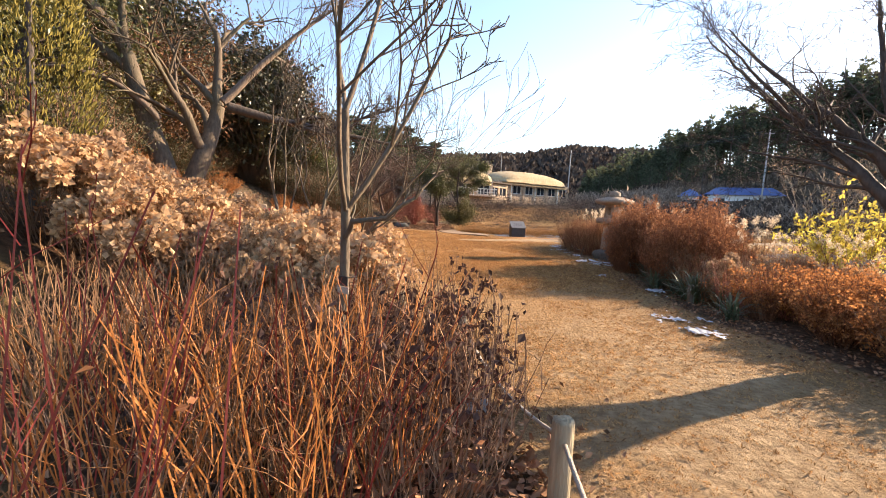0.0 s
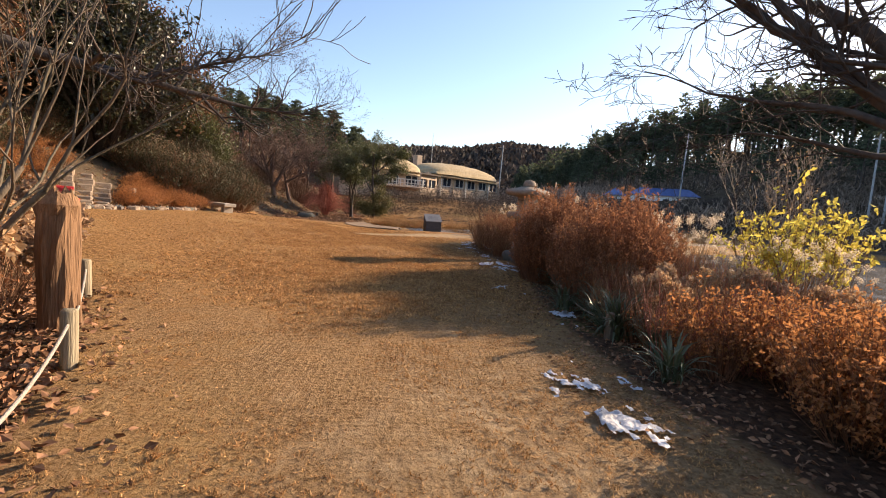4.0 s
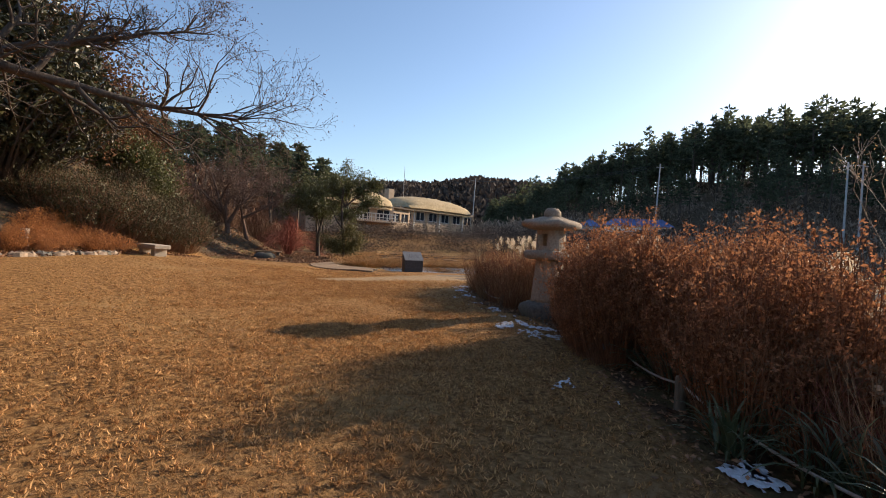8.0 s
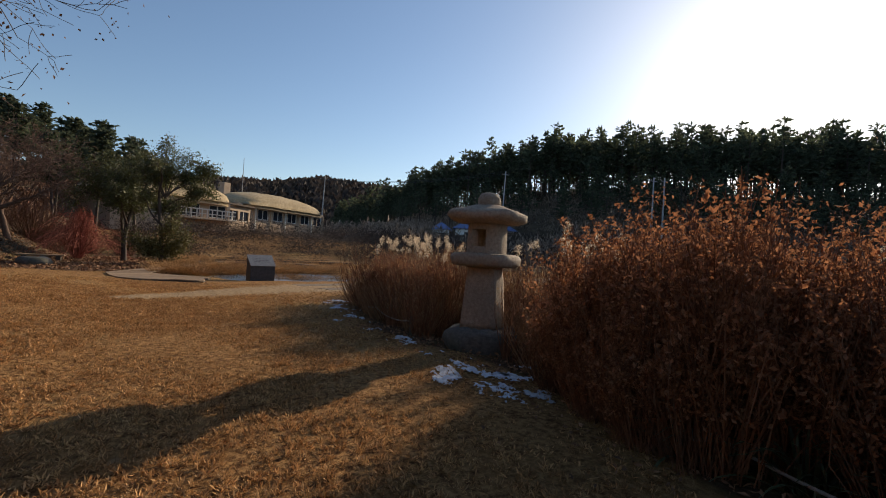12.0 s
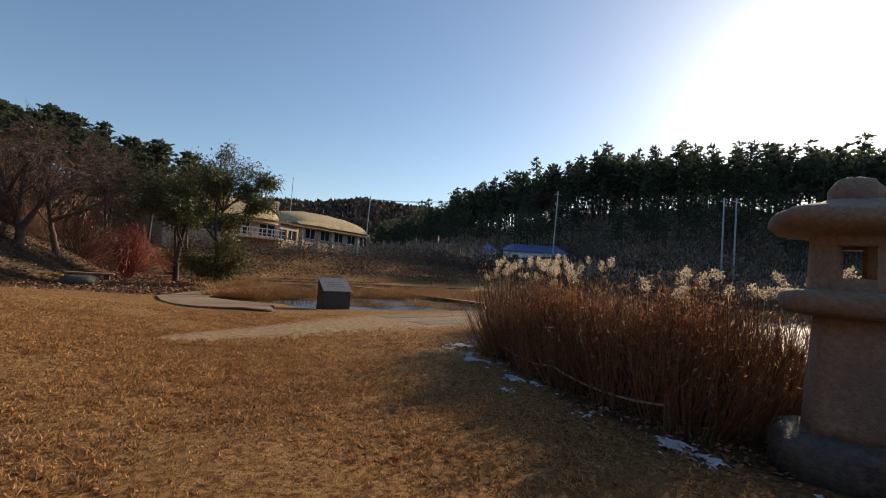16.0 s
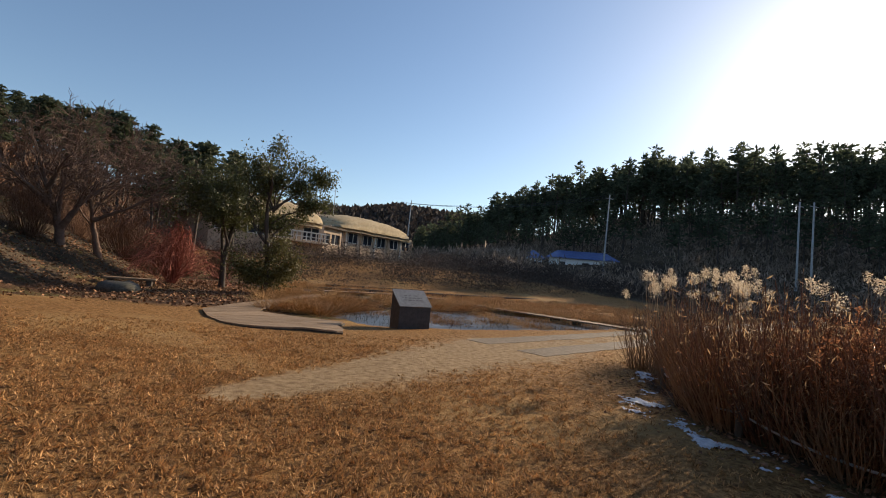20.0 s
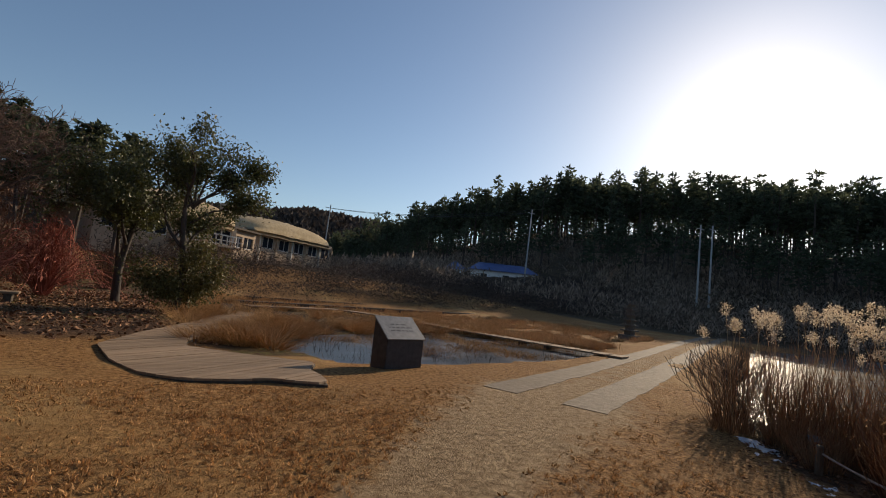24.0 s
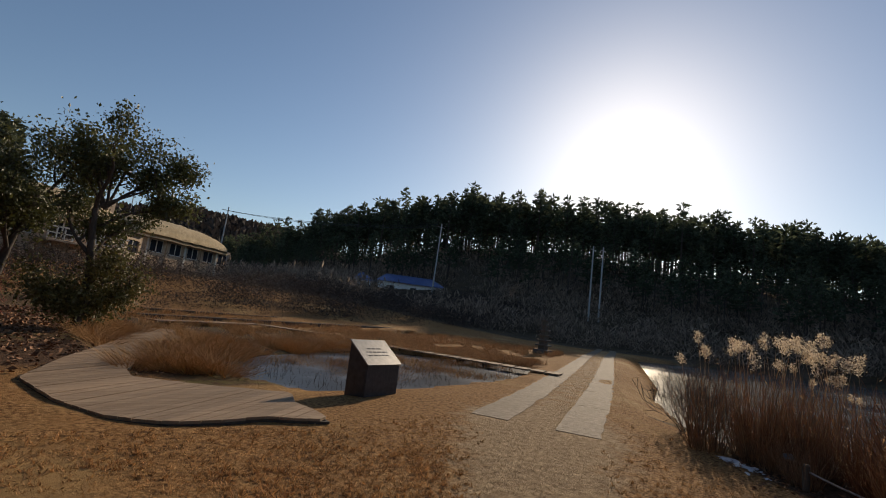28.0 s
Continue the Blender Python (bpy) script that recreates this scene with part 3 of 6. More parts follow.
def build_deck():
    deck = thing("deck", "low curved boardwalk of weathered grey planks beside the pool", "boardwalk")
    ang = radians(-38)
    c, s = math.cos(ang), math.sin(ang)
    poly = [(x * c - y * s, x * s + y * c) for x, y in finer(DECK_OUT + DECK_OUT[:1], 0.25)[:-1]]
    vs = np.array(poly)

    def cuts(v):
        return sorted(x1 + (v - y1) / (y2 - y1) * (x2 - x1) for (x1, y1), (x2, y2) in zip(poly, poly[1:] + poly[:1]) if (y1 > v) != (y2 > v))

    v, w = vs[:, 1].min() + 0.02, 0.15
    while v < vs[:, 1].max():
        lo, hi = cuts(v + 0.004), cuts(v + w - 0.004)
        if len(lo) == len(hi):
            for k in range(0, len(lo) - 1, 2):
                if min(lo[k + 1] - lo[k], hi[k + 1] - hi[k]) < 0.05:
                    continue
                z = 0.08 + RNG.normal(0, 0.0025)
                ring = [(lo[k], v + 0.004), (lo[k + 1], v + 0.004), (hi[k + 1], v + w - 0.004), (hi[k], v + w - 0.004)]
                ring = [(x * c + y * s, -x * s + y * c) for x, y in ring]
                so = Soup()
                so.add([(x, y, z) for x, y in ring] + [(x, y, z - 0.035) for x, y in ring], [(0, 1, 2, 3), (7, 6, 5, 4), (0, 4, 5, 1), (1, 5, 6, 2), (2, 6, 7, 3), (3, 7, 4, 0)])
                part("plank", so, M_DECK, deck)
        v += w
    # near-black rim: its colour stands for the shadowed gap below the planks
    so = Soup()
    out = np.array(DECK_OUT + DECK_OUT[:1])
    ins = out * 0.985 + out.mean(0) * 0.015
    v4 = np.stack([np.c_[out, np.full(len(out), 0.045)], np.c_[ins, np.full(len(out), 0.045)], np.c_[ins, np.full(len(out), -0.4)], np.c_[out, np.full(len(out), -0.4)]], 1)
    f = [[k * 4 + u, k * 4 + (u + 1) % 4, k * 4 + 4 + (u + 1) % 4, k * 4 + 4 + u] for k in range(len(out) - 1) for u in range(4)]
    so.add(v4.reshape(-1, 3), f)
    part("shade_rim", so, M_DECK_EDGE, deck, "dark rim board standing for the shadowed gap under the planks")


build_deck()


def build_stand():
    st = thing("information_stand", "dark steel information stand with a sloping grey plate", "sign stand", at=(3.59, 30.08, -0.06), turn=14)
    w, d, hf, hb = 0.47, 0.50, 0.62, 1.0
    so = Soup()
    bm = bmesh.new()
    vs = [bm.verts.new(p) for p in ((-w, 0, 0), (w, 0, 0), (w, d, 0), (-w, d, 0), (-w, 0, hf), (w, 0, hf), (w, d, hb), (-w, d, hb))]
    for ix in ((0, 1, 5, 4), (1, 2, 6, 5), (2, 3, 7, 6), (3, 0, 4, 7), (4, 5, 6, 7), (3, 2, 1, 0)):
        bm.faces.new([vs[q] for q in ix])
    bmesh.ops.bevel(bm, geom=bm.edges[:], offset=0.012, segments=2, affect="EDGES")
    so.bm(bm)
    part("body", so, M_STAND, st)
    tilt = math.degrees(math.atan2(hb - hf, d))
    m = pose(0, d / 2, (hf + hb) / 2 + 0.012, tilt)
    L = math.hypot(d, hb - hf)
    so = Soup()
    so.box(-w - 0.02, w + 0.02, -L / 2 - 0.03, L / 2 + 0.02, 0, 0.022, m, 0.004)
    plate = part("plate", so, M_PLATE, st, "brushed grey metal plate with engraved lines")
    so = Soup()
    for row, (a, b) in enumerate(((-0.22, 0.2), (-0.3, 0.3), (-0.3, 0.28))):
        x = a
        while x < b:
            e = min(b, x + RNG.uniform(0.05, 0.13))
            so.box(x, e, 0.07 - row * 0.09, 0.095 - row * 0.09, 0.0225, 0.0245, m)
            x = e + 0.035
    part("lettering", so, M_INK, plate, "engraved lines of writing")


build_stand()


# ---- stone lantern ----
def turned(so, prof, sides, turn=0.0, square=0.0, wob=0.0, at=(0, 0, 0), lift=0.0):
    """A solid of revolution with few or rounded sides: prof is rows of radius and height."""
    rng = np.random.default_rng(len(prof) * 13 + sides)
    ang = np.linspace(0, 2 * np.pi, sides, endpoint=False) + radians(turn)
    sq = 1 / np.maximum(np.abs(np.cos(ang - radians(turn))), np.abs(np.sin(ang - radians(turn))))
    shape = 1 + square * (sq - 1)
    rings = []
    for r, z in prof:
        rr = r * shape * (1 + rng.normal(0, wob, sides))
        rings.append(np.stack([rr * np.cos(ang), rr * np.sin(ang), z + lift * (shape - 1) * (r / prof[0][0] - 1) + rng.normal(0, wob * 0.3, sides)], -1) + at)
    v = np.concatenate(rings)
    f = [[k * sides + j, k * sides + (j + 1) % sides, (k + 1) * sides + (j + 1) % sides, (k + 1) * sides + j] for k in range(len(prof) - 1) for j in range(sides)]
    so.add(v, f)
    so.f.append(np.array([[so.n - len(v) + j for j in range(sides)][::-1]]))
    so.f.append(np.array([[so.n - sides + j for j in range(sides)]]))


def build_lantern():
    la = thing("stone_lantern", "weathered granite lantern with a broad cap on a low rock", "stone lantern", at=(5.6, 17.15, 0), turn=38)
    so = Soup()
    turned(so, [(0.46, -0.1), (0.53, 0.0), (0.54, 0.14), (0.52, 0.25), (0.46, 0.305), (0.30, 0.33)], 28, 0, 0.6, 0.035)
    part("base_rock", so, M_ROCK, la, "dark flat base rock with a rim of snow", True)
    so = Soup()
    turned(so, [(0.315, 0.30), (0.31, 0.42), (0.295, 0.7), (0.27, 1.0), (0.25, 1.24), (0.24, 1.29)], 32, 0, 0.6, 0.012)
    part("shaft", so, M_STONE, la, "", True)
    so = Soup()
    turned(so, [(0.30, 1.28), (0.44, 1.295), (0.50, 1.33), (0.51, 1.42), (0.49, 1.475), (0.44, 1.495), (0.30, 1.50)], 36, 0, 0.62, 0.010)
    part("shelf", so, M_STONE, la, "", True)
    # fire box: a thick drum with a window through its front and its back
    r, z0, z1 = 0.305, 1.495, 1.975
    for a0, a1, lo, hi, name in ((16, 150, z0, z1, "drum_wall"), (196, 330, z0, z1, "drum_wall"), (150, 196, z0, z0 + 0.11, "sill"), (150, 196, z1 - 0.10, z1, "lintel"), (-30, 16, z0, z0 + 0.11, "sill"), (-30, 16, z1 - 0.10, z1, "lintel")):
        so = Soup()
        n = max(3, int((a1 - a0) / 12))
        ang = np.radians(np.linspace(a0, a1, n + 1))
        swell = 1 + 0.10 * np.abs(np.sin(2 * ang)) ** 2
        ring = np.stack([np.cos(ang), np.sin(ang)], -1) * swell[:, None]
        v = np.stack([np.c_[ring * r, np.full(n + 1, lo)], np.c_[ring * r * 0.97, np.full(n + 1, hi)], np.c_[ring * r * 0.6, np.full(n + 1, hi)], np.c_[ring * r * 0.6, np.full(n + 1, lo)]], 1)
        f = [[k * 4 + u, k * 4 + 4 + u, k * 4 + 4 + (u + 1) % 4, k * 4 + (u + 1) % 4] for k in range(n) for u in range(4)]
        so.add(v.reshape(-1, 3), f)
        so.f.append(np.array([[3, 2, 1, 0], [n * 4, n * 4 + 1, n * 4 + 2, n * 4 + 3]]))
        part(name, so, M_STONE, la)
    so = Soup()
    turned(so, [(0.26, 1.965), (0.44, 1.972), (0.55, 2.0), (0.60, 2.05), (0.605, 2.115), (0.56, 2.155), (0.46, 2.185), (0.33, 2.225), (0.22, 2.27)], 44, 0, 0.42, 0.014, lift=0.10)
    part("cap", so, M_STONE, la, "broad heavy cap stone with chipped, lifted corners", True)
    so = Soup()
    turned(so, [(0.17, 2.255), (0.185, 2.29), (0.18, 2.38), (0.135, 2.45), (0.06, 2.475)], 20, 0, 0.2, 0.02)
    part("finial", so, M_STONE, la, "", True)


build_lantern()


# ---- fences of posts and rope ----
def rope(so, a, b, sag, r=0.016):
    t = np.linspace(0, 1, 14)[:, None]
    p = np.array(a) * (1 - t) + np.array(b) * t
    p[:, 2] -= sag * 4 * (t[:, 0] * (1 - t[:, 0]))
    so.tube(p, r, 6)


def build_fence(name, pts, h, label, sag=0.12, r=0.06, wood=M_WOOD_POST):
    fe = thing(name, label, "rope fence")
    tops = []
    for n, (x, y) in enumerate(pts):
        so = Soup()
        z = gz(x, y)
        lean = RNG.normal(0, 0.012, 2)
        turned(so, [(r * 0.98, -0.15), (r, 0.02), (r * 0.99, h - 0.02), (r * 0.9, h), (r * 0.5, h + 0.004)], 14, wob=0.012)
        p = part("post", so, wood, fe, "", True)
        p.matrix_basis = pose(x, y, z, math.degrees(lean[0]), math.degrees(lean[1]), RNG.uniform(0, 360))
        tops.append((x, y, z + h * 0.78))
    for a, b in zip(tops, tops[1:]):
        so = Soup()
        rope(so, a, b, sag * math.dist(a, b) / 2.0, 0.013)
        part("rope", so, M_ROPE, fe, "", True)
    return fe


build_fence("rope_fence", [(0.95, 0.35), (0.86, 2.15), (0.3, 4.55), (-0.66, 6.87), (-1.9, 9.0)], 0.46, "short round timber posts joined by a slack pale rope")
yy = [8.6, 11.2, 13.4, 15.6]
build_fence("rope_fence", [(6.2, 2.2), (5.85, 3.9), (5.5, 5.95)], 0.30, "low timber posts with a slack rope under the spreading tree", 0.10, 0.055, M_POST_SHADED)
build_fence("rope_fence", [(float(edge_x(v)) + 0.42, v) for v in yy], 0.34, "low timber posts with a slack rope along the shaded bed", 0.10, 0.055, M_POST_SHADED)
yy = [18.3, 20.2, 22.0, 24.0]
build_fence("rope_fence", [(float(edge_x(v)) + 0.3, v) for v in yy], 0.32, "low timber posts with a slack rope along the reed bed", 0.10, 0.04, M_POST_SHADED)


def build_tag(x, y, turn, name="plant_label"):
    tg = thing(name, "small tilted plant label on a thin stake", "plant label", "plant labels", at=(x, y, gz(x, y)), turn=turn)
    so = Soup()
    so.box(-0.006, 0.006, -0.006, 0.006, -0.05, 0.24)
    part("stake", so, M_BLACK, tg)
    so = Soup()
    so.box(-0.075, 0.075, -0.045, 0.045, -0.003, 0.003, pose(0, 0, 0.25, 50), 0.002)
    pl = part("plate", so, M_TAG, tg)
    so = Soup()
    for k in range(3):
        so.box(-0.05, 0.05 - 0.02 * k, 0.018 - k * 0.02, 0.024 - k * 0.02, 0.0032, 0.004, pose(0, 0, 0.25, 50))
    part("lettering", so, M_INK, pl)


build_tag(0.42, 2.75, -10)
build_tag(4.85, 12.9, -25)
build_tag(6.67, 24.34, -40)


# ---- house with rounded straw roofs ----
def build_wing(name, p0, p1, z0, eave, roof_h, depth, bays, label, chimney=False):
    """A long two-storey wing from p0 to p1 (front face), roofed by a rounded straw vault."""
    p0, p1 = np.array(p0, float), np.array(p1, float)
    L = float(np.linalg.norm(p1 - p0))
    turn = math.degrees(math.atan2(p1[1] - p0[1], p1[0] - p0[0]))
    ho = thing(name, label, "building", at=(p0[0], p0[1], z0), turn=turn)
    H = eave - z0
    # walls with openings: piers, sill band and lintel band
    so = Soup()
    ws, wt = H - 2.15, H - 0.55
    so.box(0, L, 0, 0.3, 0, ws)
    so.box(0, L, 0, 0.3, wt, H)
    for k in range(bays + 1):
        x = L * k / bays
        so.box(max(0, x - 0.55), min(L, x + 0.55), 0.002, 0.298, ws, wt)
    so.box(0, 0.3, 0.3, depth, 0, H), so.box(L - 0.3, L, 0.3, depth, 0, H), so.box(0, L, depth - 0.3, depth, 0, H)
    part("wall", so, M_PLASTER, ho, "cream plastered wall")
    so = Soup()
    so.box(0.3, L - 0.3, 0.35, depth - 0.3, H - 0.2, H - 0.05)
    part("ceiling_slab", so, M_PLASTER, ho)
    for k in range(bays):
        a, b = L * k / bays + 0.58, L * (k + 1) / bays - 0.58
        so = Soup()
        for x in (a, (a + b) / 2, b):
            so.box(x - 0.06, x + 0.06, 0.06, 0.16, ws + 0.02, wt - 0.02)
        so.box(a, b, 0.07, 0.15, ws + 0.02, ws + 0.12), so.box(a, b, 0.07, 0.15, wt - 0.12, wt - 0.02)
        win = part("window", so, M_FRAME, ho, "pale framed two-light window")
        so = Soup()
        so.box(a, b, 0.10, 0.12, ws + 0.1, wt - 0.1)
        part("pane", so, M_GLASS, win)
    # roof: vault across the depth, drooping to rounded ends
    so = Soup()
    nu, nv = 36, 14
    over = 1.0
    u = np.linspace(-over, L + over, nu)
    e = np.abs(u - L / 2) / (L / 2 + over)
    ridge = roof_h * np.sqrt(np.clip(1 - e ** 2.2, 0, 1))
    half = (depth / 2 + over) * np.clip(1 - e ** 6, 0.08, 1) ** 0.5
    rows = []
    for k in range(nu):
        a = np.linspace(0, np.pi, nv)
        rows.append(np.stack([np.full(nv, u[k]), depth / 2 - np.cos(a) * half[k], H - 0.1 + np.sin(a) ** 0.8 * max(ridge[k], 0.15) + RNG.normal(0, 0.03, nv)], -1))
    v = np.concatenate(rows)
    f = [[k * nv + j, k * nv + j + 1, (k + 1) * nv + j + 1, (k + 1) * nv + j] for k in range(nu - 1) for j in range(nv - 1)]
    so.add(v, f)
    so.add(v - [0, 0, 0.45], [q[::-1] for q in f])
    rim = [k * nv for k in range(nu)]
    n = len(v)
    so.f.append(np.array([[rim[k], rim[k] + n, rim[k + 1] + n, rim[k + 1]] for k in range(nu - 1)]))
    part("roof", so, M_THATCH, ho, "rounded golden straw roof", True)
    if chimney:
        so = Soup()
        so.box(0.6, 1.8, depth / 2 - 0.6, depth / 2 + 0.6, H, H + roof_h + 0.6, None, 0.05)
        part("chimney", so, M_PLASTER, ho)
        so = Soup()
        so.tube([(4.5, depth / 2, H + roof_h * 0.6), (4.5, depth / 2, H + roof_h + 5.0)], [0.07, 0.03], 6)
        part("mast", so, M_POLE, ho, "thin roof mast")
    return ho


wing_a = build_wing("thatched_house", (5.4, 84.6), (20.2, 96.4), 2.0, 7.15, 2.5, 9, 6, "long cream house with a rounded golden straw roof", True)
wing_b = build_wing("thatched_house", (-7.4, 68.9), (4.0, 75.4), 2.0, 6.3, 2.6, 9, 4, "cream house wing with a rounded straw roof and large windows")


def house_details():
    """Pilasters under the long roof, a railed balcony on the nearer wing, and the link between the two."""
    for k in range(7):
        so = Soup()
        x = 18.93 * k / 6
        so.box(max(0.02, x - 0.14), min(18.9, x + 0.14), -0.16, 0.0, 0, 4.9, None, 0.02)
        part("pilaster", so, M_FRAME if k % 2 else M_PLASTER, wing_a)
    for x0, x1, z in ((6.2, 13.0, 2.0),):
        so = Soup()
        so.box(x0, x1, -1.5, 0.0, z - 0.2, z, None, 0.03)
        deck = part("balcony", so, M_PLASTER, wing_b, "railed balcony slab")
        for x in np.arange(x0 + 0.1, x1, 0.62):
            so = Soup()
            so.box(x - 0.05, x + 0.05, -1.45, -1.35, z, z + 1.0)
            part("rail_post", so, M_FRAME, deck)
        so = Soup()
        so.box(x0, x1, -1.47, -1.33, z + 0.95, z + 1.07)
        so.box(x0, x1, -1.45, -1.37, z + 0.45, z + 0.53)
        part("handrail", so, M_FRAME, deck)
    li = thing("link_building", "low flat-roofed link between the two straw-roofed wings", "building", at=(2.4, 78.2, 2.0), turn=52)
    so = Soup()
    so.box(0, 7.5, 0, 4, 0, 2.3), so.box(0, 7.5, 0, 4, 3.7, 4.4), so.box(0, 7.5, 1.5, 4, 2.3, 3.7)
    for x in (0.2, 2.5, 4.9, 7.3):
        so.box(x - 0.2, x + 0.2, 0.002, 1.5, 2.3, 3.7)
    part("wall", so, M_PLASTER, li)
    for x in (0.4, 2.7, 5.1):
        so = Soup()
        so.box(x, x + 1.9, 0.15, 0.2, 2.3, 3.7)
        pane = part("window", so, M_GLASS, li)
        so = Soup()
        so.box(x + 0.9, x + 1.0, 0.08, 0.2, 2.3, 3.7), so.box(x, x + 1.9, 0.08, 0.2, 2.32, 2.42)
        part("frame", so, M_FRAME, pane)
    so = Soup()
    so.box(-0.4, 7.9, -0.5, 4.4, 4.4, 4.65, None, 0.03)
    part("roof", so, M_DARKWOOD, li, "dark flat roof edge")


house_details()


def build_pole(x, y, z, h, lean, arm=0.0, label="grey concrete utility pole"):
    po = thing("utility_pole", label, "utility pole", "utility poles", at=(x, y, z))
    so = Soup()
    so.tube([(0, 0, -1), (lean * h, 0, h)], [0.17, 0.10], 10)
    part("shaft", so, M_POLE, po, "", True)
    if arm:
        so = Soup()
        so.box(lean * h * 0.96 - arm, lean * h * 0.96 + arm, -0.05, 0.05, h * 0.95, h * 0.95 + 0.1)
        part("crossarm", so, M_POLE, po)


build_pole(24.5, 118, 3, 14.5, 0.02, 1.2)
build_pole(52.4, 86.8, 4, 14.3, 0.03, 0.8)
build_pole(66.4, 63.7, 3, 13, 0.0, 0.8)
build_pole(67.6, 62.6, 3, 13, 0.0, 0.8)


def build_far_house(x, y, turn, w, label, top):
    ho = thing("farmhouse", label, "house", at=(x, y, top - 4.4), turn=turn)
    so = Soup()
    so.box(-w / 2, w / 2, 0, 6, -7, 2.8)
    part("wall", so, M_WHITE, ho)
    so = Soup()
    bm = bmesh.new()
    vs = [bm.verts.new(p) for p in ((-w / 2 - 0.7, -0.8, 2.7), (w / 2 + 0.7, -0.8, 2.7), (w / 2 + 0.7, 6.8, 2.7), (-w / 2 - 0.7, 6.8, 2.7), (-w / 2 + 1.5, 3, 4.4), (w / 2 - 1.5, 3, 4.4))]
    for ix in ((0, 1, 5, 4), (1, 2, 5), (2, 3, 4, 5), (3, 0, 4), (3, 2, 1, 0)):
        bm.faces.new([vs[q] for q in ix])
    so.bm(bm)
    part("roof", so, M_BLUE_ROOF, ho, "blue sheet metal roof")
    for k in (-0.3, 0.05, 0.3):
        so = Soup()
        so.box(k * w - 0.6, k * w + 0.6, -0.03, 0.05, 0.9, 2.0)
        part("window", so, M_GLASS, ho)


line = thing("power_line", "thin wires slung between the poles across the valley", "wire")
for dx in (-0.9, 0.9):
    so = Soup()
    rope(so, (24.8 + dx, 118, 16.8), (52.8 + dx, 86.8, 18.0), 1.2, 0.035)
    part("wire", so, M_BLACK, line)
build_far_house(54.5, 96, -30, 12.5, "long white farmhouse under a blue metal roof at the wooded hill", 8.8)
build_far_house(46.5, 101, -28, 3.5, "small white shed under a blue metal roof", 8.4)

# ---- woody plants ----
def grow(so, p, d, length, r, depth, rng, tips, spread=0.6, kids=3, up=0.15, wob=0.12, sides=6, shrink=0.68, minr=0.004, mids=None):
    """A limb with bends, then its children; tips collects (place, way)."""
    n = 5
    pts, rr = [np.array(p, float)], [r]
    d = np.array(d, float) / np.linalg.norm(d)
    for k in range(n):
        d = d + rng.normal(0, wob, 3) + np.array([0, 0, up * 0.3])
        d /= np.linalg.norm(d)
        pts.append(pts[-1] + d * length / n)
        rr.append(max(minr, r * (1 - 0.45 * (k + 1) / n)))
    so.tube(pts, rr, sides if r > 0.03 else (4 if r > 0.012 else 3), cap=False)
    if mids is not None and depth <= 1:
        mids.extend((q, d) for q in pts[1:])
    if depth == 0:
        tips.append((pts[-1], d))
        return
    for k in range(kids):
        a = rng.uniform(0.35, 1.0) if k else 1.0
        idx = min(n, max(1, int(round(a * n))))
        side = rng.normal(0, 1, 3)
        side -= side.dot(d) * d
        side /= np.linalg.norm(side) + 1e-9
        nd = d * (1 - spread * 0.5) + side * spread * rng.uniform(0.6, 1.2) + np.array([0, 0, up])
        grow(so, pts[idx], nd, length * shrink * rng.uniform(0.75, 1.15), max(minr, rr[idx] * (0.72 if k else 0.8)), depth - 1, rng, tips, spread, kids, up, wob, sides, shrink, minr, mids)


def around(points, n, spread, rng):
    """n places scattered about the given ones."""
    P = np.array([p for p, _ in points])
    return P[rng.integers(0, len(P), n)] + rng.normal(0, spread, (n, 3))


def tree(name, label, at, stems, bark, leaf=None, leaves=0, size=0.1, fluff=0.3, depth=4, seed=1, category="tree", group="", kids=3, first=4, **kw):
    """stems: rows of (way, length, radius), from the foot; each stem is a trunk, each of its branches a limb of its own."""
    rng = np.random.default_rng(seed)
    ob = thing(name, label, category, group, at=at)
    tips, mids = [], []
    spread, up, shrink = kw.get("spread", 0.6), kw.get("up", 0.15), kw.get("shrink", 0.68)
    for way, length, r in stems:
        d = np.array(way, float) / np.linalg.norm(way)
        so = Soup()
        pts, rr = [np.array((d[0] * 0.1, d[1] * 0.1, -0.2))], [r * 1.35]
        for k in range(8):
            d = d + rng.normal(0, kw.get("wob", 0.12) * 0.5, 3)
            d /= np.linalg.norm(d)
            pts.append(pts[-1] + d * length / 8)
            rr.append(r * (1 - 0.4 * (k + 1) / 8))
        so.tube(pts, rr, 10, cap=False)
        trunk = part("trunk", so, bark, ob, "", True)
        for k in range(kids + 1):
            idx = 8 if k < 2 else int(rng.integers(first, 8))
            side = rng.normal(0, 1, 3)
            side -= side.dot(d) * d
            side /= np.linalg.norm(side)
            nd = d * (1 - spread * 0.5) + side * spread * rng.uniform(0.6, 1.2) * (0.5 if k == 0 else 1) + np.array([0, 0, up])
            so = Soup()
            grow(so, pts[idx], nd, length * shrink * rng.uniform(0.8, 1.15), rr[idx] * (0.85 if k == 0 else 0.62), depth - 1, rng, tips, kids=kids, mids=mids, **kw)
            part("limb", so, bark, ob, "", True)
    if leaf and leaves:
        lf = Soup()
        lf.leaves(around(tips + mids, leaves, fluff, rng), size, 0.5, 0.2, rng=rng)
        part("crown", lf, leaf, ob)
    return ob


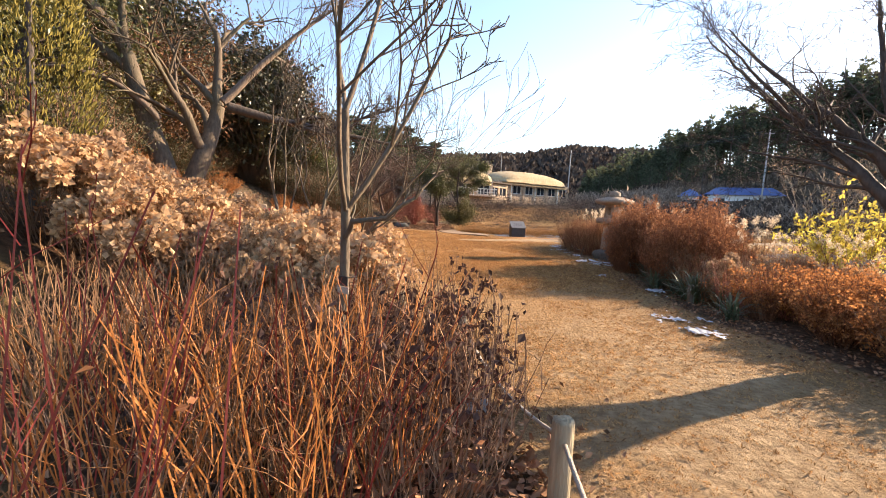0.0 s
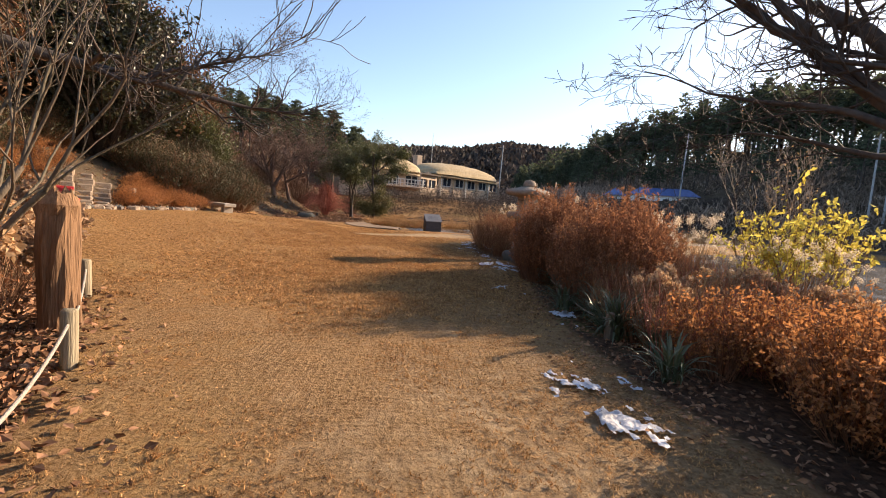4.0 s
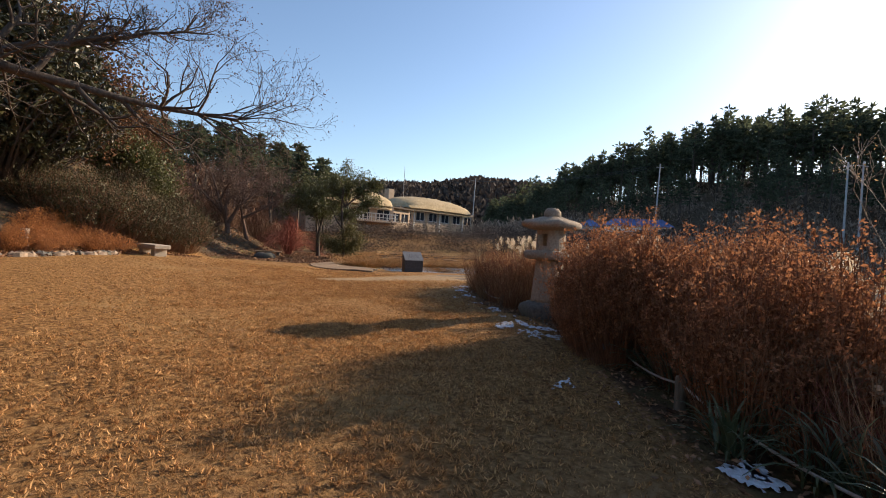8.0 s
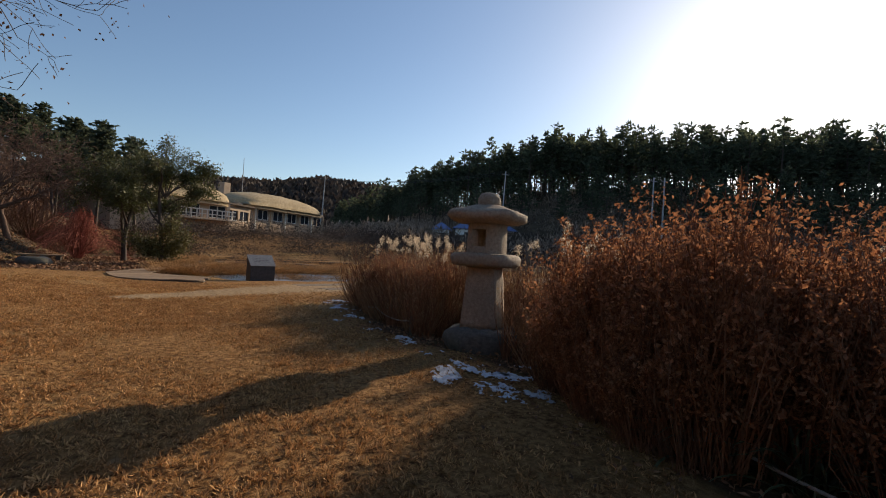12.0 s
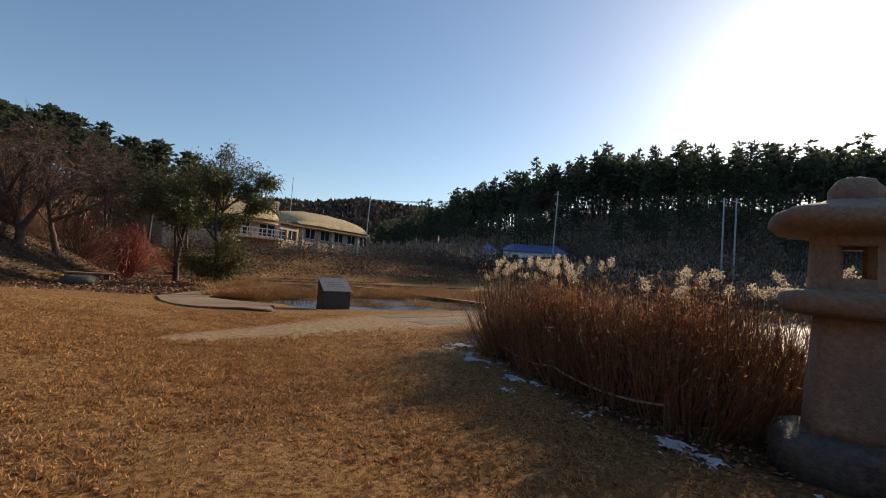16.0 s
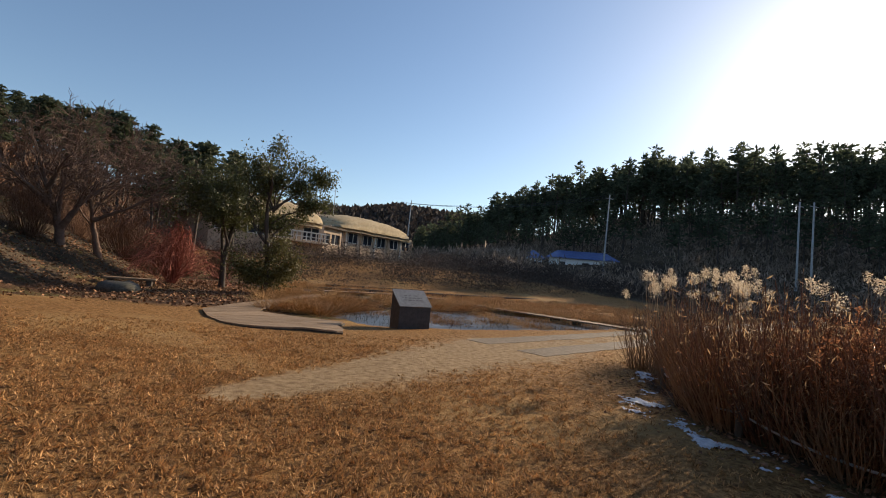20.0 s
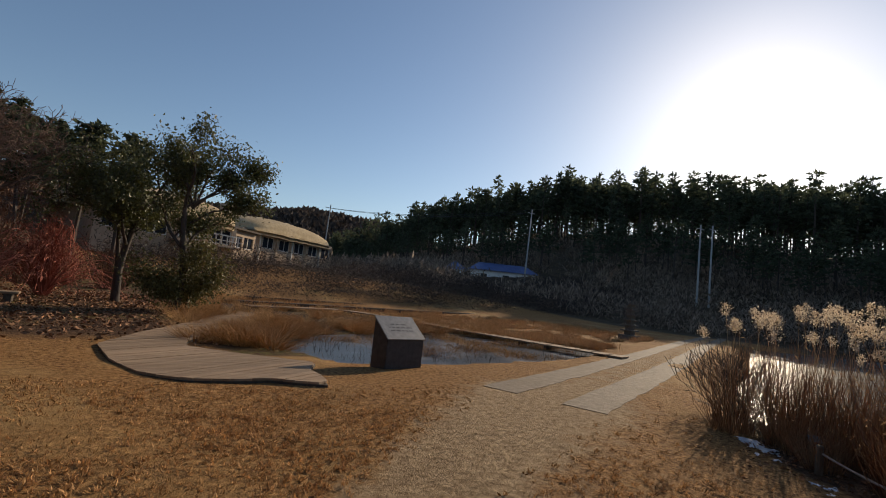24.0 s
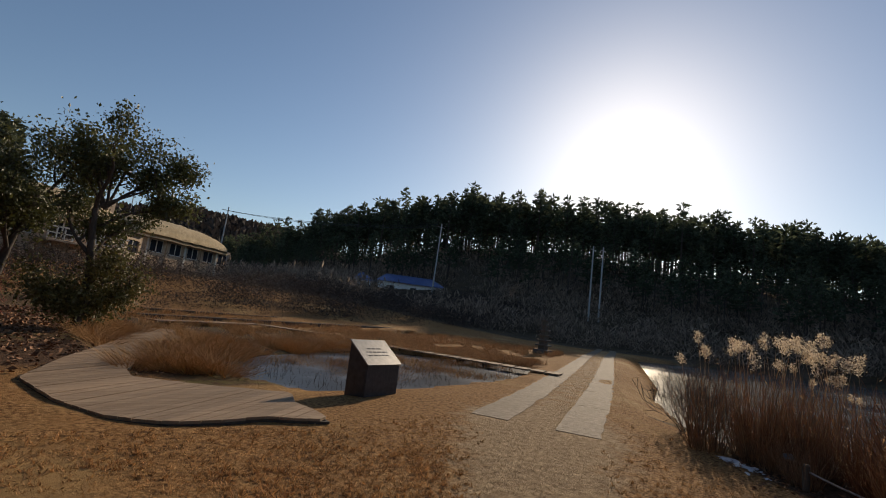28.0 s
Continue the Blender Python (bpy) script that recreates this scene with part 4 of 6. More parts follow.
def add_limb(ob, bark, root, end, r, sag, seed, leaf=None, leaves=0, size=0.06, twigs=9, depth=3, fluff=0.12):
    """A long limb from root to end (in the thing's own metres) with side branches along it."""
    rng = np.random.default_rng(seed)
    so, tips, mids = Soup(), [], []
    t = np.linspace(0, 1, 12)[:, None]
    p = np.array(root) * (1 - t) + np.array(end) * t
    p[:, 2] += (sag * 4 * t * (1 - t))[:, 0]
    p[1:-1] += np.cumsum(rng.normal(0, 0.045, (10, 3)), axis=0) * 0.6
    so.tube(p, r * (1 - 0.85 * t[:, 0]), 8, cap=False)
    L = float(np.linalg.norm(p[-1] - p[0]))
    for k in range(twigs):
        i = int(rng.integers(3, 12))
        d = p[min(i, 11)] - p[min(i, 11) - 1]
        d /= np.linalg.norm(d)
        side = np.array([rng.normal(0, 0.7), rng.normal(0, 0.7), rng.normal(0.35, 0.6)])
        grow(so, p[min(i, 11)], d * 0.9 + side * 0.8, L * 0.15 * rng.uniform(0.7, 1.25), max(0.008, r * (1 - 0.85 * i / 11) * 0.7), depth, rng, tips, spread=0.75, kids=3, up=0.05, wob=0.12, shrink=0.66, minr=0.003, mids=mids)
    part("limb", so, bark, ob, "", True)
    if leaf:
        lf = Soup()
        lf.leaves(around(tips + mids, leaves, fluff, rng), size, 0.6, 0.5, rng=rng)
        tagged(part("spray", lf, leaf, ob), kind="stuff")


def shrub(name, label, h, rad, stems, stem_mat, leaf_mat, leaves, size, low=0.35, seed=1, r=0.006, dome=0.5, flare=0.35, group="", category="shrub", head=None, stand=0.0, droop=0.0):
    """Many thin stems from one foot, twigs and small leaves over their upper part."""
    rng = np.random.default_rng(seed)
    ob = thing(name, label, category, group)
    so = Soup()
    a, q = rng.uniform(0, 2 * np.pi, stems), np.sqrt(rng.uniform(0, 1, stems))
    foot = np.stack([np.cos(a) * q * rad * flare, np.sin(a) * q * rad * flare, np.full(stems, -0.05)], -1)
    hh = h * (1 - dome * q ** 2) * rng.uniform(0.78, 1.08, stems)
    tip = np.stack([np.cos(a) * q * rad, np.sin(a) * q * rad, hh], -1)
    so.stalks(foot, tip, r, r * 0.5, 0.08, rng)
    t = rng.uniform(max(low, 0.3), 1, (stems, 3))
    b0 = (foot[:, None] * (1 - t[..., None]) + tip[:, None] * t[..., None]).reshape(-1, 3)
    tw = rng.normal(0, 1, b0.shape) * [1, 1, 0.5] * rad * 0.18 + [0, 0, h * 0.10]
    so.stalks(b0, b0 + tw, r * 0.5, r * 0.3, 0.08, rng)
    part("branchwork", so, stem_mat, ob)
    if leaves:
        lf = Soup()
        k = rng.integers(0, len(b0), leaves)
        s = rng.uniform(0, 1.1, (leaves, 1))
        lf.leaves(b0[k] + tw[k] * s + rng.normal(0, 0.02, (leaves, 3)), size, 0.55, droop, rng=rng)
        part("foliage", lf, leaf_mat, ob)
    if head:
        hm, count, hr, florets = head
        shapes = []
        for _ in range(3):
            hs = Soup()
            dirs = rng.normal(0, 1, (florets, 3))
            dirs /= np.linalg.norm(dirs, axis=1)[:, None]
            hs.leaves(dirs * hr * rng.uniform(0.55, 1.05, (florets, 1)) * [1, 1, 0.8], hr * 0.5, 0.9, 0, dirs * 0.3 + rng.normal(0, 0.6, (florets, 3)), rng)
            shapes.append(hs.mesh("flower_head", hm))
        for n, i in enumerate(rng.choice(stems, min(count, stems), replace=False)):
            fh = new("flower_head", shapes[n % 3])
            fh.parent = ob
            fh.matrix_basis = Matrix.LocRotScale(tip[i], Euler((rng.normal(0, 0.4), rng.normal(0, 0.4), rng.uniform(0, 6))), Vector((1, 1, 1)) * rng.uniform(0.7, 1.25))
    return ob


def grass_clump(name, label, h, rad, blades, material, seed, plumes=0, plume_h=0.0, group="", category="grass", w=0.006, arch=0.35, psize=0.16, husk=0, husk_mat=None):
    rng = np.random.default_rng(seed)
    ob = thing(name, label, category, group)
    so = Soup()
    a, q = rng.uniform(0, 2 * np.pi, blades), np.sqrt(rng.uniform(0, 1, blades))
    foot = np.stack([np.cos(a) * q * rad * 0.6, np.sin(a) * q * rad * 0.6, np.full(blades, -0.04)], -1)
    out = np.stack([np.cos(a), np.sin(a), 0 * a], -1) * (q * rad)[:, None] * arch * 2 + rng.normal(0, rad * 0.2, (blades, 3)) * [1, 1, 0]
    tip = foot + out + np.array([0, 0, 1.0]) * (h * rng.uniform(0.55, 1.05, blades))[:, None]
    so.stalks(foot, tip, w, w * 0.25, 0.07, rng)
    part("tuft", so, material, ob)
    if husk:
        lf = Soup()
        k, u = rng.integers(0, blades, husk), rng.uniform(0.25, 1.0, (husk, 1))
        lf.leaves(foot[k] * (1 - u) + tip[k] * u + rng.normal(0, 0.03, (husk, 3)), h * 0.05, 0.14, 0.5, None, rng)
        tagged(part("sheath", lf, husk_mat or M_LEAF_DRY, ob), kind="stuff")
    if plumes:
        st, pl = Soup(), Soup()
        a, q = rng.uniform(0, 2 * np.pi, plumes), np.sqrt(rng.uniform(0, 1, plumes))
        f = np.stack([np.cos(a) * q * rad * 0.6, np.sin(a) * q * rad * 0.6, 0 * a], -1)
        t = f + np.stack([np.cos(a) * q * rad * 0.5 + 0.05, np.sin(a) * q * rad * 0.5, plume_h * rng.uniform(0.82, 1.06, plumes)], -1)
        st.stalks(f, t, 0.0045, 0.0025, 0.03, rng)
        part("stalk_bundle", st, M_STRAW, ob)
        shapes = []
        for _ in range(3):
            pl = Soup()
            n = 170
            u = rng.uniform(-0.35, 1, n)
            ax = np.array([-0.35, rng.normal(0, 0.2), 1.0])
            wid = psize * 0.85 * np.sin(np.clip((u + 0.35) / 1.35, 0.06, 0.97) * np.pi) ** 0.7
            dirs = rng.normal(0, 1, (n, 3))
            pl.leaves(ax * (u * psize)[:, None] + dirs * (wid * 0.4)[:, None], psize * 0.21, 0.6, -0.1, dirs * 0.8 + ax * 0.6, rng)
            shapes.append(pl.mesh("plume", M_PLUME))
        for k, p in enumerate(t):
            ph = new("plume", shapes[k % 3])
            ph.parent = ob
            ph.matrix_basis = Matrix.LocRotScale(p, Euler((rng.normal(0, 0.2), rng.normal(0, 0.2), rng.uniform(0, 6))), Vector((1, 1, 1)) * rng.uniform(0.7, 1.2))
    return ob


PLACED = set()


def strew(models, places, rng, smin=0.85, smax=1.15, tilt=4):
    """The models themselves take the first places, copies the rest."""
    fresh = [ob.name not in PLACED for ob in models]
    PLACED.update(ob.name for ob in models[:len(places)])
    for k, (x, y) in enumerate(places):
        ob = models[k % len(models)]
        s = rng.uniform(smin, smax)
        m = pose(x, y, gz(x, y), rng.normal(0, tilt), rng.normal(0, tilt), rng.uniform(0, 360)) @ Matrix.Diagonal((s, s, s * rng.uniform(0.92, 1.08), 1))
        if k < len(models) and fresh[k]:
            ob.matrix_basis = m
        else:
            c = copy_thing(ob, pose(0, 0, 0))
            c.matrix_basis = m


def scatter(n, x0, x1, y0, y1, rng, ok, gap=0.3):
    out = []
    for _ in range(n * 40):
        x, y = rng.uniform(x0, x1), rng.uniform(y0, y1)
        if ok(x, y) and all((x - a) ** 2 + (y - b) ** 2 > gap * gap for a, b in out):
            out.append((x, y))
            if len(out) == n:
                break
    return out


PR = np.random.default_rng(21)

# -- bed along the water --
spirea = [shrub("spirea_bush", "low rounded bush of fine orange-brown twigs and leaves", 0.9, 0.66, 110, M_REED_DARK, M_LEAF_ORANGE, 2900, 0.042, 0.3, 40 + k, 0.004, 0.45, 0.3, "spirea bushes") for k in range(3)]
strew(spirea, scatter(30, 4.5, 8.2, 3.0, 7.7, PR, lambda x, y: edge_x(y) + 0.95 < x < edge_x(y) + 3.2 and math.hypot(x - 5.75, y - 5.3) > 0.55, 0.52), PR, 0.85, 1.1)
strew(spirea, [(5.45, 4.3), (5.35, 5.0), (5.45, 6.2), (6.3, 5.3), (6.1, 4.2), (6.2, 6.3)], PR, 1.1, 1.25)
tall = [shrub("tall_shrub", "tall dense shrub with rust-brown withered leaves", 1.95, 0.75, 170, M_REED_DARK, M_LEAF_RUST, 7000, 0.046, 0.35, 60 + k, 0.006, 0.42, 0.42, "rust-brown shrubs") for k in range(3)]
strew(tall, scatter(26, 4.6, 8.4, 10.3, 15.6, PR, lambda x, y: y > 10.3 + 0.9 * (x - 5.4) and edge_x(y) + (0.15 if y > 12.5 else 0.6) < x < edge_x(y) + 2.9 and y < 14.3 + 0.35 * (x - 5), 0.62), PR, 0.8, 1.0)
strew(tall, scatter(4, 5.0, 6.2, 18.6, 22.0, PR, lambda x, y: edge_x(y) + 0.5 < x < edge_x(y) + 1.5, 0.8), PR, 0.6, 0.72)
reeds = [grass_clump("reed_clump", "clump of dry brown reeds", (1.5, 1.25, 1.6, 1.0)[k], 0.55, (95, 110, 80, 120)[k], M_REED if k % 2 else M_REED_DARK, 80 + k, group="reed clumps", w=0.0085, arch=0.38, husk=460, husk_mat=M_LEAF_RUST if k % 2 else M_LEAF_DRY) for k in range(4)]
strew(tall, [(5.1, 12.85), (5.25, 13.5), (5.7, 12.7), (5.5, 14.1), (5.8, 13.4)], PR, 0.95, 1.05, 2)
strew(tall, [(4.8, 13.35), (4.9, 14.0), (5.15, 14.8)], PR, 0.55, 0.66, 2)
strew(reeds, scatter(112, 4.9, 9.0, 14.6, 25.6, PR, lambda x, y: edge_x(y) + 0.4 < x < edge_x(y) + 2.9 and y > 14.6 + 0.35 * (x - 5) and y < 23.0 and math.hypot(x - 5.6, y - 17.15) > 0.95, 0.33), PR, 0.75, 1.08, 8)
strew(reeds, scatter(20, 5.6, 8.8, 22.8, 25.4, PR, lambda x, y: edge_x(y) + 0.4 < x < edge_x(y) + 2.6, 0.5), PR, 0.42, 0.6, 10)
plumed = [grass_clump("plume_grass", "silver grass with fluffy pale plumes above brown blades", 1.3, 0.45, 110, M_REED, 90 + k, 6, 1.66, "plumed grasses", psize=0.105, husk=120) for k in range(3)]
strew(plumed, scatter(8, 5.9, 9.2, 15.4, 24.6, PR, lambda x, y: edge_x(y) + 1.2 < x < edge_x(y) + 3.0 and math.hypot(x - 5.6, y - 17.15) > 1.0, 0.6), PR, 0.85, 1.08)
strew(plumed, [(6.9, 9.6), (7.4, 10.3), (7.8, 9.3), (6.6, 10.5), (8.3, 9.0), (7.2, 8.5)], PR, 0.68, 0.8)
strew(plumed, [(6.95, 25.5), (7.3, 24.95), (7.6, 24.4), (8.0, 23.8), (7.2, 24.1), (6.9, 24.7)], PR, 1.02, 1.12)
strew(plumed, scatter(15, 6.4, 9.6, 10.8, 16.8, PR, lambda x, y: edge_x(y) + 2.2 < x and math.hypot(x - 8.8, y - 10.9) > 1.5, 0.6), PR, 0.85, 1.1)


def strap_clump(seed):
    """Arching strap leaves, each a leaf of its own, on three shared shapes."""
    rng = np.random.default_rng(seed)
    ob = thing("strap_leaf_clump", "clump of dark green arching strap leaves", "plant", "strap leaf clumps")
    shapes = []
    for k in range(3):
        so = Soup()
        u = np.linspace(0, 1, 7)
        out, up = 0.06 + (0.34 + 0.06 * k) * u ** 1.5, -0.03 + (0.62 - 0.05 * k) * (u - (0.38 + 0.1 * k) * u ** 3)
        w = 0.011 * np.sin(np.pi * np.clip(u * 0.85 + 0.15, 0, 1)) ** 0.6 + 0.001
        v = np.stack([np.stack([out, -w, up + 0.004], -1), np.stack([out, 0 * w, up], -1), np.stack([out, w, up + 0.004], -1)], 1).reshape(-1, 3)
        so.add(v, [[i * 3 + j, i * 3 + j + 1, i * 3 + j + 4, i * 3 + j + 3] for i in range(6) for j in range(2)])
        shapes.append(so.mesh("leaf", M_STRAP, True))
    for k in range(56):
        lf = new("leaf", shapes[k % 3])
        lf.parent = ob
        lf.matrix_basis = Matrix.LocRotScale(Vector((rng.normal(0, 0.06), rng.normal(0, 0.06), 0)), Euler((0, rng.normal(-0.1, 0.3), rng.uniform(0, 6.28))), Vector((1, 1, 1)) * rng.uniform(0.65, 1.15))
    return ob


iris = [strap_clump(100 + k) for k in range(3)]
strew(iris, [(4.65, 8.75), (4.8, 9.2), (4.85, 9.7)], PR, 1.0, 1.2)
strew(iris, scatter(13, 4.2, 6.0, 7.2, 13.4, PR, lambda x, y: edge_x(y) + 0.25 < x < edge_x(y) + 0.95, 0.36), PR, 0.85, 1.15)
yellow = shrub("yellow_leaved_shrub", "shrub still hung with bright yellow leaves", 2.25, 1.15, 70, M_BR_STEM, M_LEAF_YELLOW, 1900, 0.11, 0.45, 112, 0.01, 0.3, 0.3, droop=0.5)
strew([yellow], [(8.8, 10.8)], PR, 1, 1)
yellow.matrix_basis = pose(8.8, 10.8, -0.1, 0, 0, 30)

# -- bed beside the start --
hyd = [shrub("hydrangea", "hydrangea with dried papery tan flower heads on brown stems", 1.15, 0.6, 60, M_BR_STEM, M_LEAF_RUST, 220, 0.05, 0.2, 120 + k, 0.005, 0.3, 0.4, "dried hydrangeas", head=((M_HYDR, M_HYDR_GREY, M_HYDR)[k], 24, 0.125, 120)) for k in range(3)]
strew(hyd, scatter(36, -4.6, 0.0, 4.4, 9.6, PR, lambda x, y: x < left_edge(y) - 0.75 - 0.12 * (6 - y) * (y < 6) and math.hypot(x + 1.38, y - 7.8) > 0.75, 0.55), PR, 0.85, 1.12)
strew(hyd, [(5.35, 8.95), (5.6, 9.5), (6.6, 9.9), (7.2, 9.6), (5.4, 10.4), (7.0, 7.6), (7.4, 8.6), (6.9, 6.7)], PR, 0.6, 0.78)
stems = [grass_clump("cut_grass", "clump of straight straw-brown stems in the bed", 0.85, 0.34, 110, M_STRAW if k else M_REED, 105 + k, group="straw clumps", w=0.005, arch=0.5) for k in range(2)]
strew(stems, [(5.1, 8.25), (5.25, 8.7), (5.0, 9.3), (5.5, 8.3), (5.6, 9.1), (5.9, 8.7), (5.4, 9.7), (6.0, 9.4), (6.2, 8.1), (6.4, 9.2)], PR, 0.8, 1.1)
wiry = [grass_clump("wiry_perennial", "clump of thin red-brown stems with withered leaves", 0.9, 0.36, 100, M_REED_DARK if k else M_RED_TWIG, 108 + k, group="wiry perennials", w=0.0045, arch=0.6, husk=110, husk_mat=M_LEAF_RUST) for k in range(2)]
strew(wiry, scatter(34, 4.6, 8.0, 7.2, 11.4, PR, lambda x, y: edge_x(y) + 0.75 < x < edge_x(y) + 3.2, 0.42), PR, 0.75, 1.15, 7)
dog = [shrub("red_dogwood", ("dogwood with bare glossy red stems", "dogwood with bare orange stems", "bare brown-stemmed shrub among the dogwoods", "thin straw-brown stems of a cut-back shrub")[k], (1.5, 1.25, 1.1, 1.0)[k], 0.6, (15, 30, 46, 64)[k], (M_RED_STEM, M_OR_STEM, M_BR_STEM, M_REED)[k], M_LEAF_RUST, 16, 0.035, 0.3, 130 + k, 0.005, 0.25, 0.35, "dogwoods") for k in range(4)]
for k, spots in enumerate(([(-0.75, 0.75), (-0.25, 1.7), (-1.5, 1.9)], [(-0.45, 1.55), (-1.15, 2.1), (-0.1, 2.3), (-0.75, 1.9), (-1.6, 2.5), (-0.5, 2.7), (-1.0, 1.5)], [(-0.6, 2.5), (-1.4, 2.8), (-0.2, 3.0), (0.15, 2.0), (-2.1, 2.3), (-1.0, 1.3)], [(-0.9, 3.2), (-1.8, 3.4), (-0.3, 3.5), (-2.6, 2.9), (-0.5, 2.0), (-1.3, 3.9), (-2.3, 3.9)])):
    strew([dog[k]], spots, PR, 0.85, 1.1)
dark = [shrub("withered_perennial", "withered perennial with dark drooping leaves on brown stems", 0.95, 0.35, 14, M_BR_STEM, M_LEAF_DARK, 140, 0.058, 0.45, 140 + k, 0.005, 0.2, 0.5, "withered perennials", "plant", droop=0.9) for k in range(2)]
strew(dark, [(0.22, 2.35), (0.42, 2.8), (0.22, 3.2), (0.05, 2.75), (0.3, 3.5), (-0.1, 3.7), (-0.25, 2.75), (-0.6, 2.15), (-0.95, 2.6), (-0.15, 1.95), (-0.7, 3.1), (-1.3, 2.3), (0.45, 3.15), (0.35, 2.05), (-1.6, 3.1), (-0.35, 3.3)], PR, 0.85, 1.15)


# -- trees --
slim = tree("slender_tree", "slender young tree with a smooth trunk and upswept bare branches", (-0.4, 2.33, gz(-0.4, 2.33)), [((0.02, 0.02, 1), 2.25, 0.036)], M_BARK_SLIM, depth=4, seed=5, kids=4, first=6, spread=0.8, up=0.2, shrink=0.5, wob=0.05)
add_limb(slim, M_BARK_SLIM, (0.02, 0, 1.35), (0.55, 0.1, 1.75), 0.018, -0.05, 61, twigs=3, depth=1)
tie = thing("tree_label", "small dark label tied to the slender trunk", "plant label", at=(-0.37, 2.285, 1.1), turn=-32)
so = Soup()
so.box(-0.035, 0.035, -0.006, 0.0, -0.02, 0.035, None, 0.002)
part("plate", so, M_BLACK, tie)
so = Soup()
so.box(-0.045, 0.045, -0.008, 0.0, -0.065, -0.025, None, 0.002)
part("lower_plate", so, M_BENCH_STONE, tie, "pale lower plate")
so = Soup()
ang = np.linspace(0, 2 * np.pi, 13)
so.tube(np.stack([-0.012 + 0.047 * np.cos(ang), 0.042 + 0.047 * np.sin(ang), np.full(13, 0.028)], -1), 0.003, 5, cap=False)
part("tie", so, M_BLACK, tie)
tree("multi_stem_tree", "multi-stemmed tree with pale bare branches", (-2.15, 7.15, gz(-2.15, 7.15)), [((0.12, 0.05, 1), 1.9, 0.05), ((-0.42, 0.15, 1), 2.0, 0.045), ((0.38, -0.05, 1), 1.9, 0.04), ((-0.1, 0.35, 1), 2.1, 0.045)], M_BARK_SLIM, depth=4, seed=6, kids=3, spread=0.5, up=0.2, shrink=0.72)
oak = tree("forked_oak", "large forked oak with a few brown leaves still hanging", (-7.8, 12.5, gz(-7.8, 12.5)), [((-0.32, -0.1, 1), 4.2, 0.32), ((0.5, 0.2, 1), 3.0, 0.31)], M_BARK_SLIM, M_LEAF_OAK, 1500, 0.06, 0.15, depth=5, seed=9, kids=3, spread=0.7, up=0.06, shrink=0.74, wob=0.14, sides=9, minr=0.006)
oz = gz(-7.8, 12.5)
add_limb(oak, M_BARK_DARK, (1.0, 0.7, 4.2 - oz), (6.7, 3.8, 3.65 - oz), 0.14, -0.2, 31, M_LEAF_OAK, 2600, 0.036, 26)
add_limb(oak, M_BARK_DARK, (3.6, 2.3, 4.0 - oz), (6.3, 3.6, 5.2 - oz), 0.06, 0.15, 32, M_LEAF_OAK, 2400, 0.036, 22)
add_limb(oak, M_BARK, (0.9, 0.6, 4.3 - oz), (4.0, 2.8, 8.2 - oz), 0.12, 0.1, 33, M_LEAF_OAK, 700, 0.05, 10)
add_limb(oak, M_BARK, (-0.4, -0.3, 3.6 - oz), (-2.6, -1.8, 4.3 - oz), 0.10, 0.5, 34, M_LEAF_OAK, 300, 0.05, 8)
spread_tree = tree("spreading_tree", "bare spreading tree with dark smooth limbs over the path", (5.75, 5.32, gz(5.75, 5.32)), [((-0.12, 0.02, 1), 1.35, 0.27)], M_BARK_DARK, depth=2, seed=12, kids=2, first=7, spread=0.5, up=0.3, shrink=0.35, wob=0.07, sides=9, minr=0.004)


def bent_limb(ob, bark, pts, r, seed, twigs=16, depth=3, length=0.78, shift=(0, 0, 0), minr=0.0028, name="limb"):
    """A limb along a few bends, in world metres, with finer and finer branches along it."""
    rng = np.random.default_rng(seed)
    so, tips = Soup(), []
    foot = np.array(ob.matrix_basis.translation)
    p = finer(pts, 0.18) + np.array(shift) - foot
    p[1:-1] += rng.normal(0, 0.012, (len(p) - 2, 3))
    n = len(p)
    so.tube(p, r * (1 - np.linspace(0, 1, n) ** 0.6 * 0.93), 8, cap=False)
    for k in range(twigs):
        i = int(n * (0.25 + 0.72 * (k + rng.uniform(0, 1)) / twigs))
        i = min(max(i, 1), n - 1)
        d = p[i] - p[i - 1]
        d /= np.linalg.norm(d)
        side = rng.normal(0, 1, 3) * [1, 1, 0.7] + [-0.2, 0.1, 0.1]
        here = r * (1 - 0.93 * (i / n) ** 0.6)
        grow(so, p[i], d * 0.9 + side * 0.55, length * rng.uniform(0.6, 1.2) * (1 - 0.35 * i / n), max(0.005, here * 0.36), depth, rng, tips, spread=0.7, kids=3, up=0.02, wob=0.12, shrink=0.62, minr=minr)
    part(name, so, bark, ob, "", True)


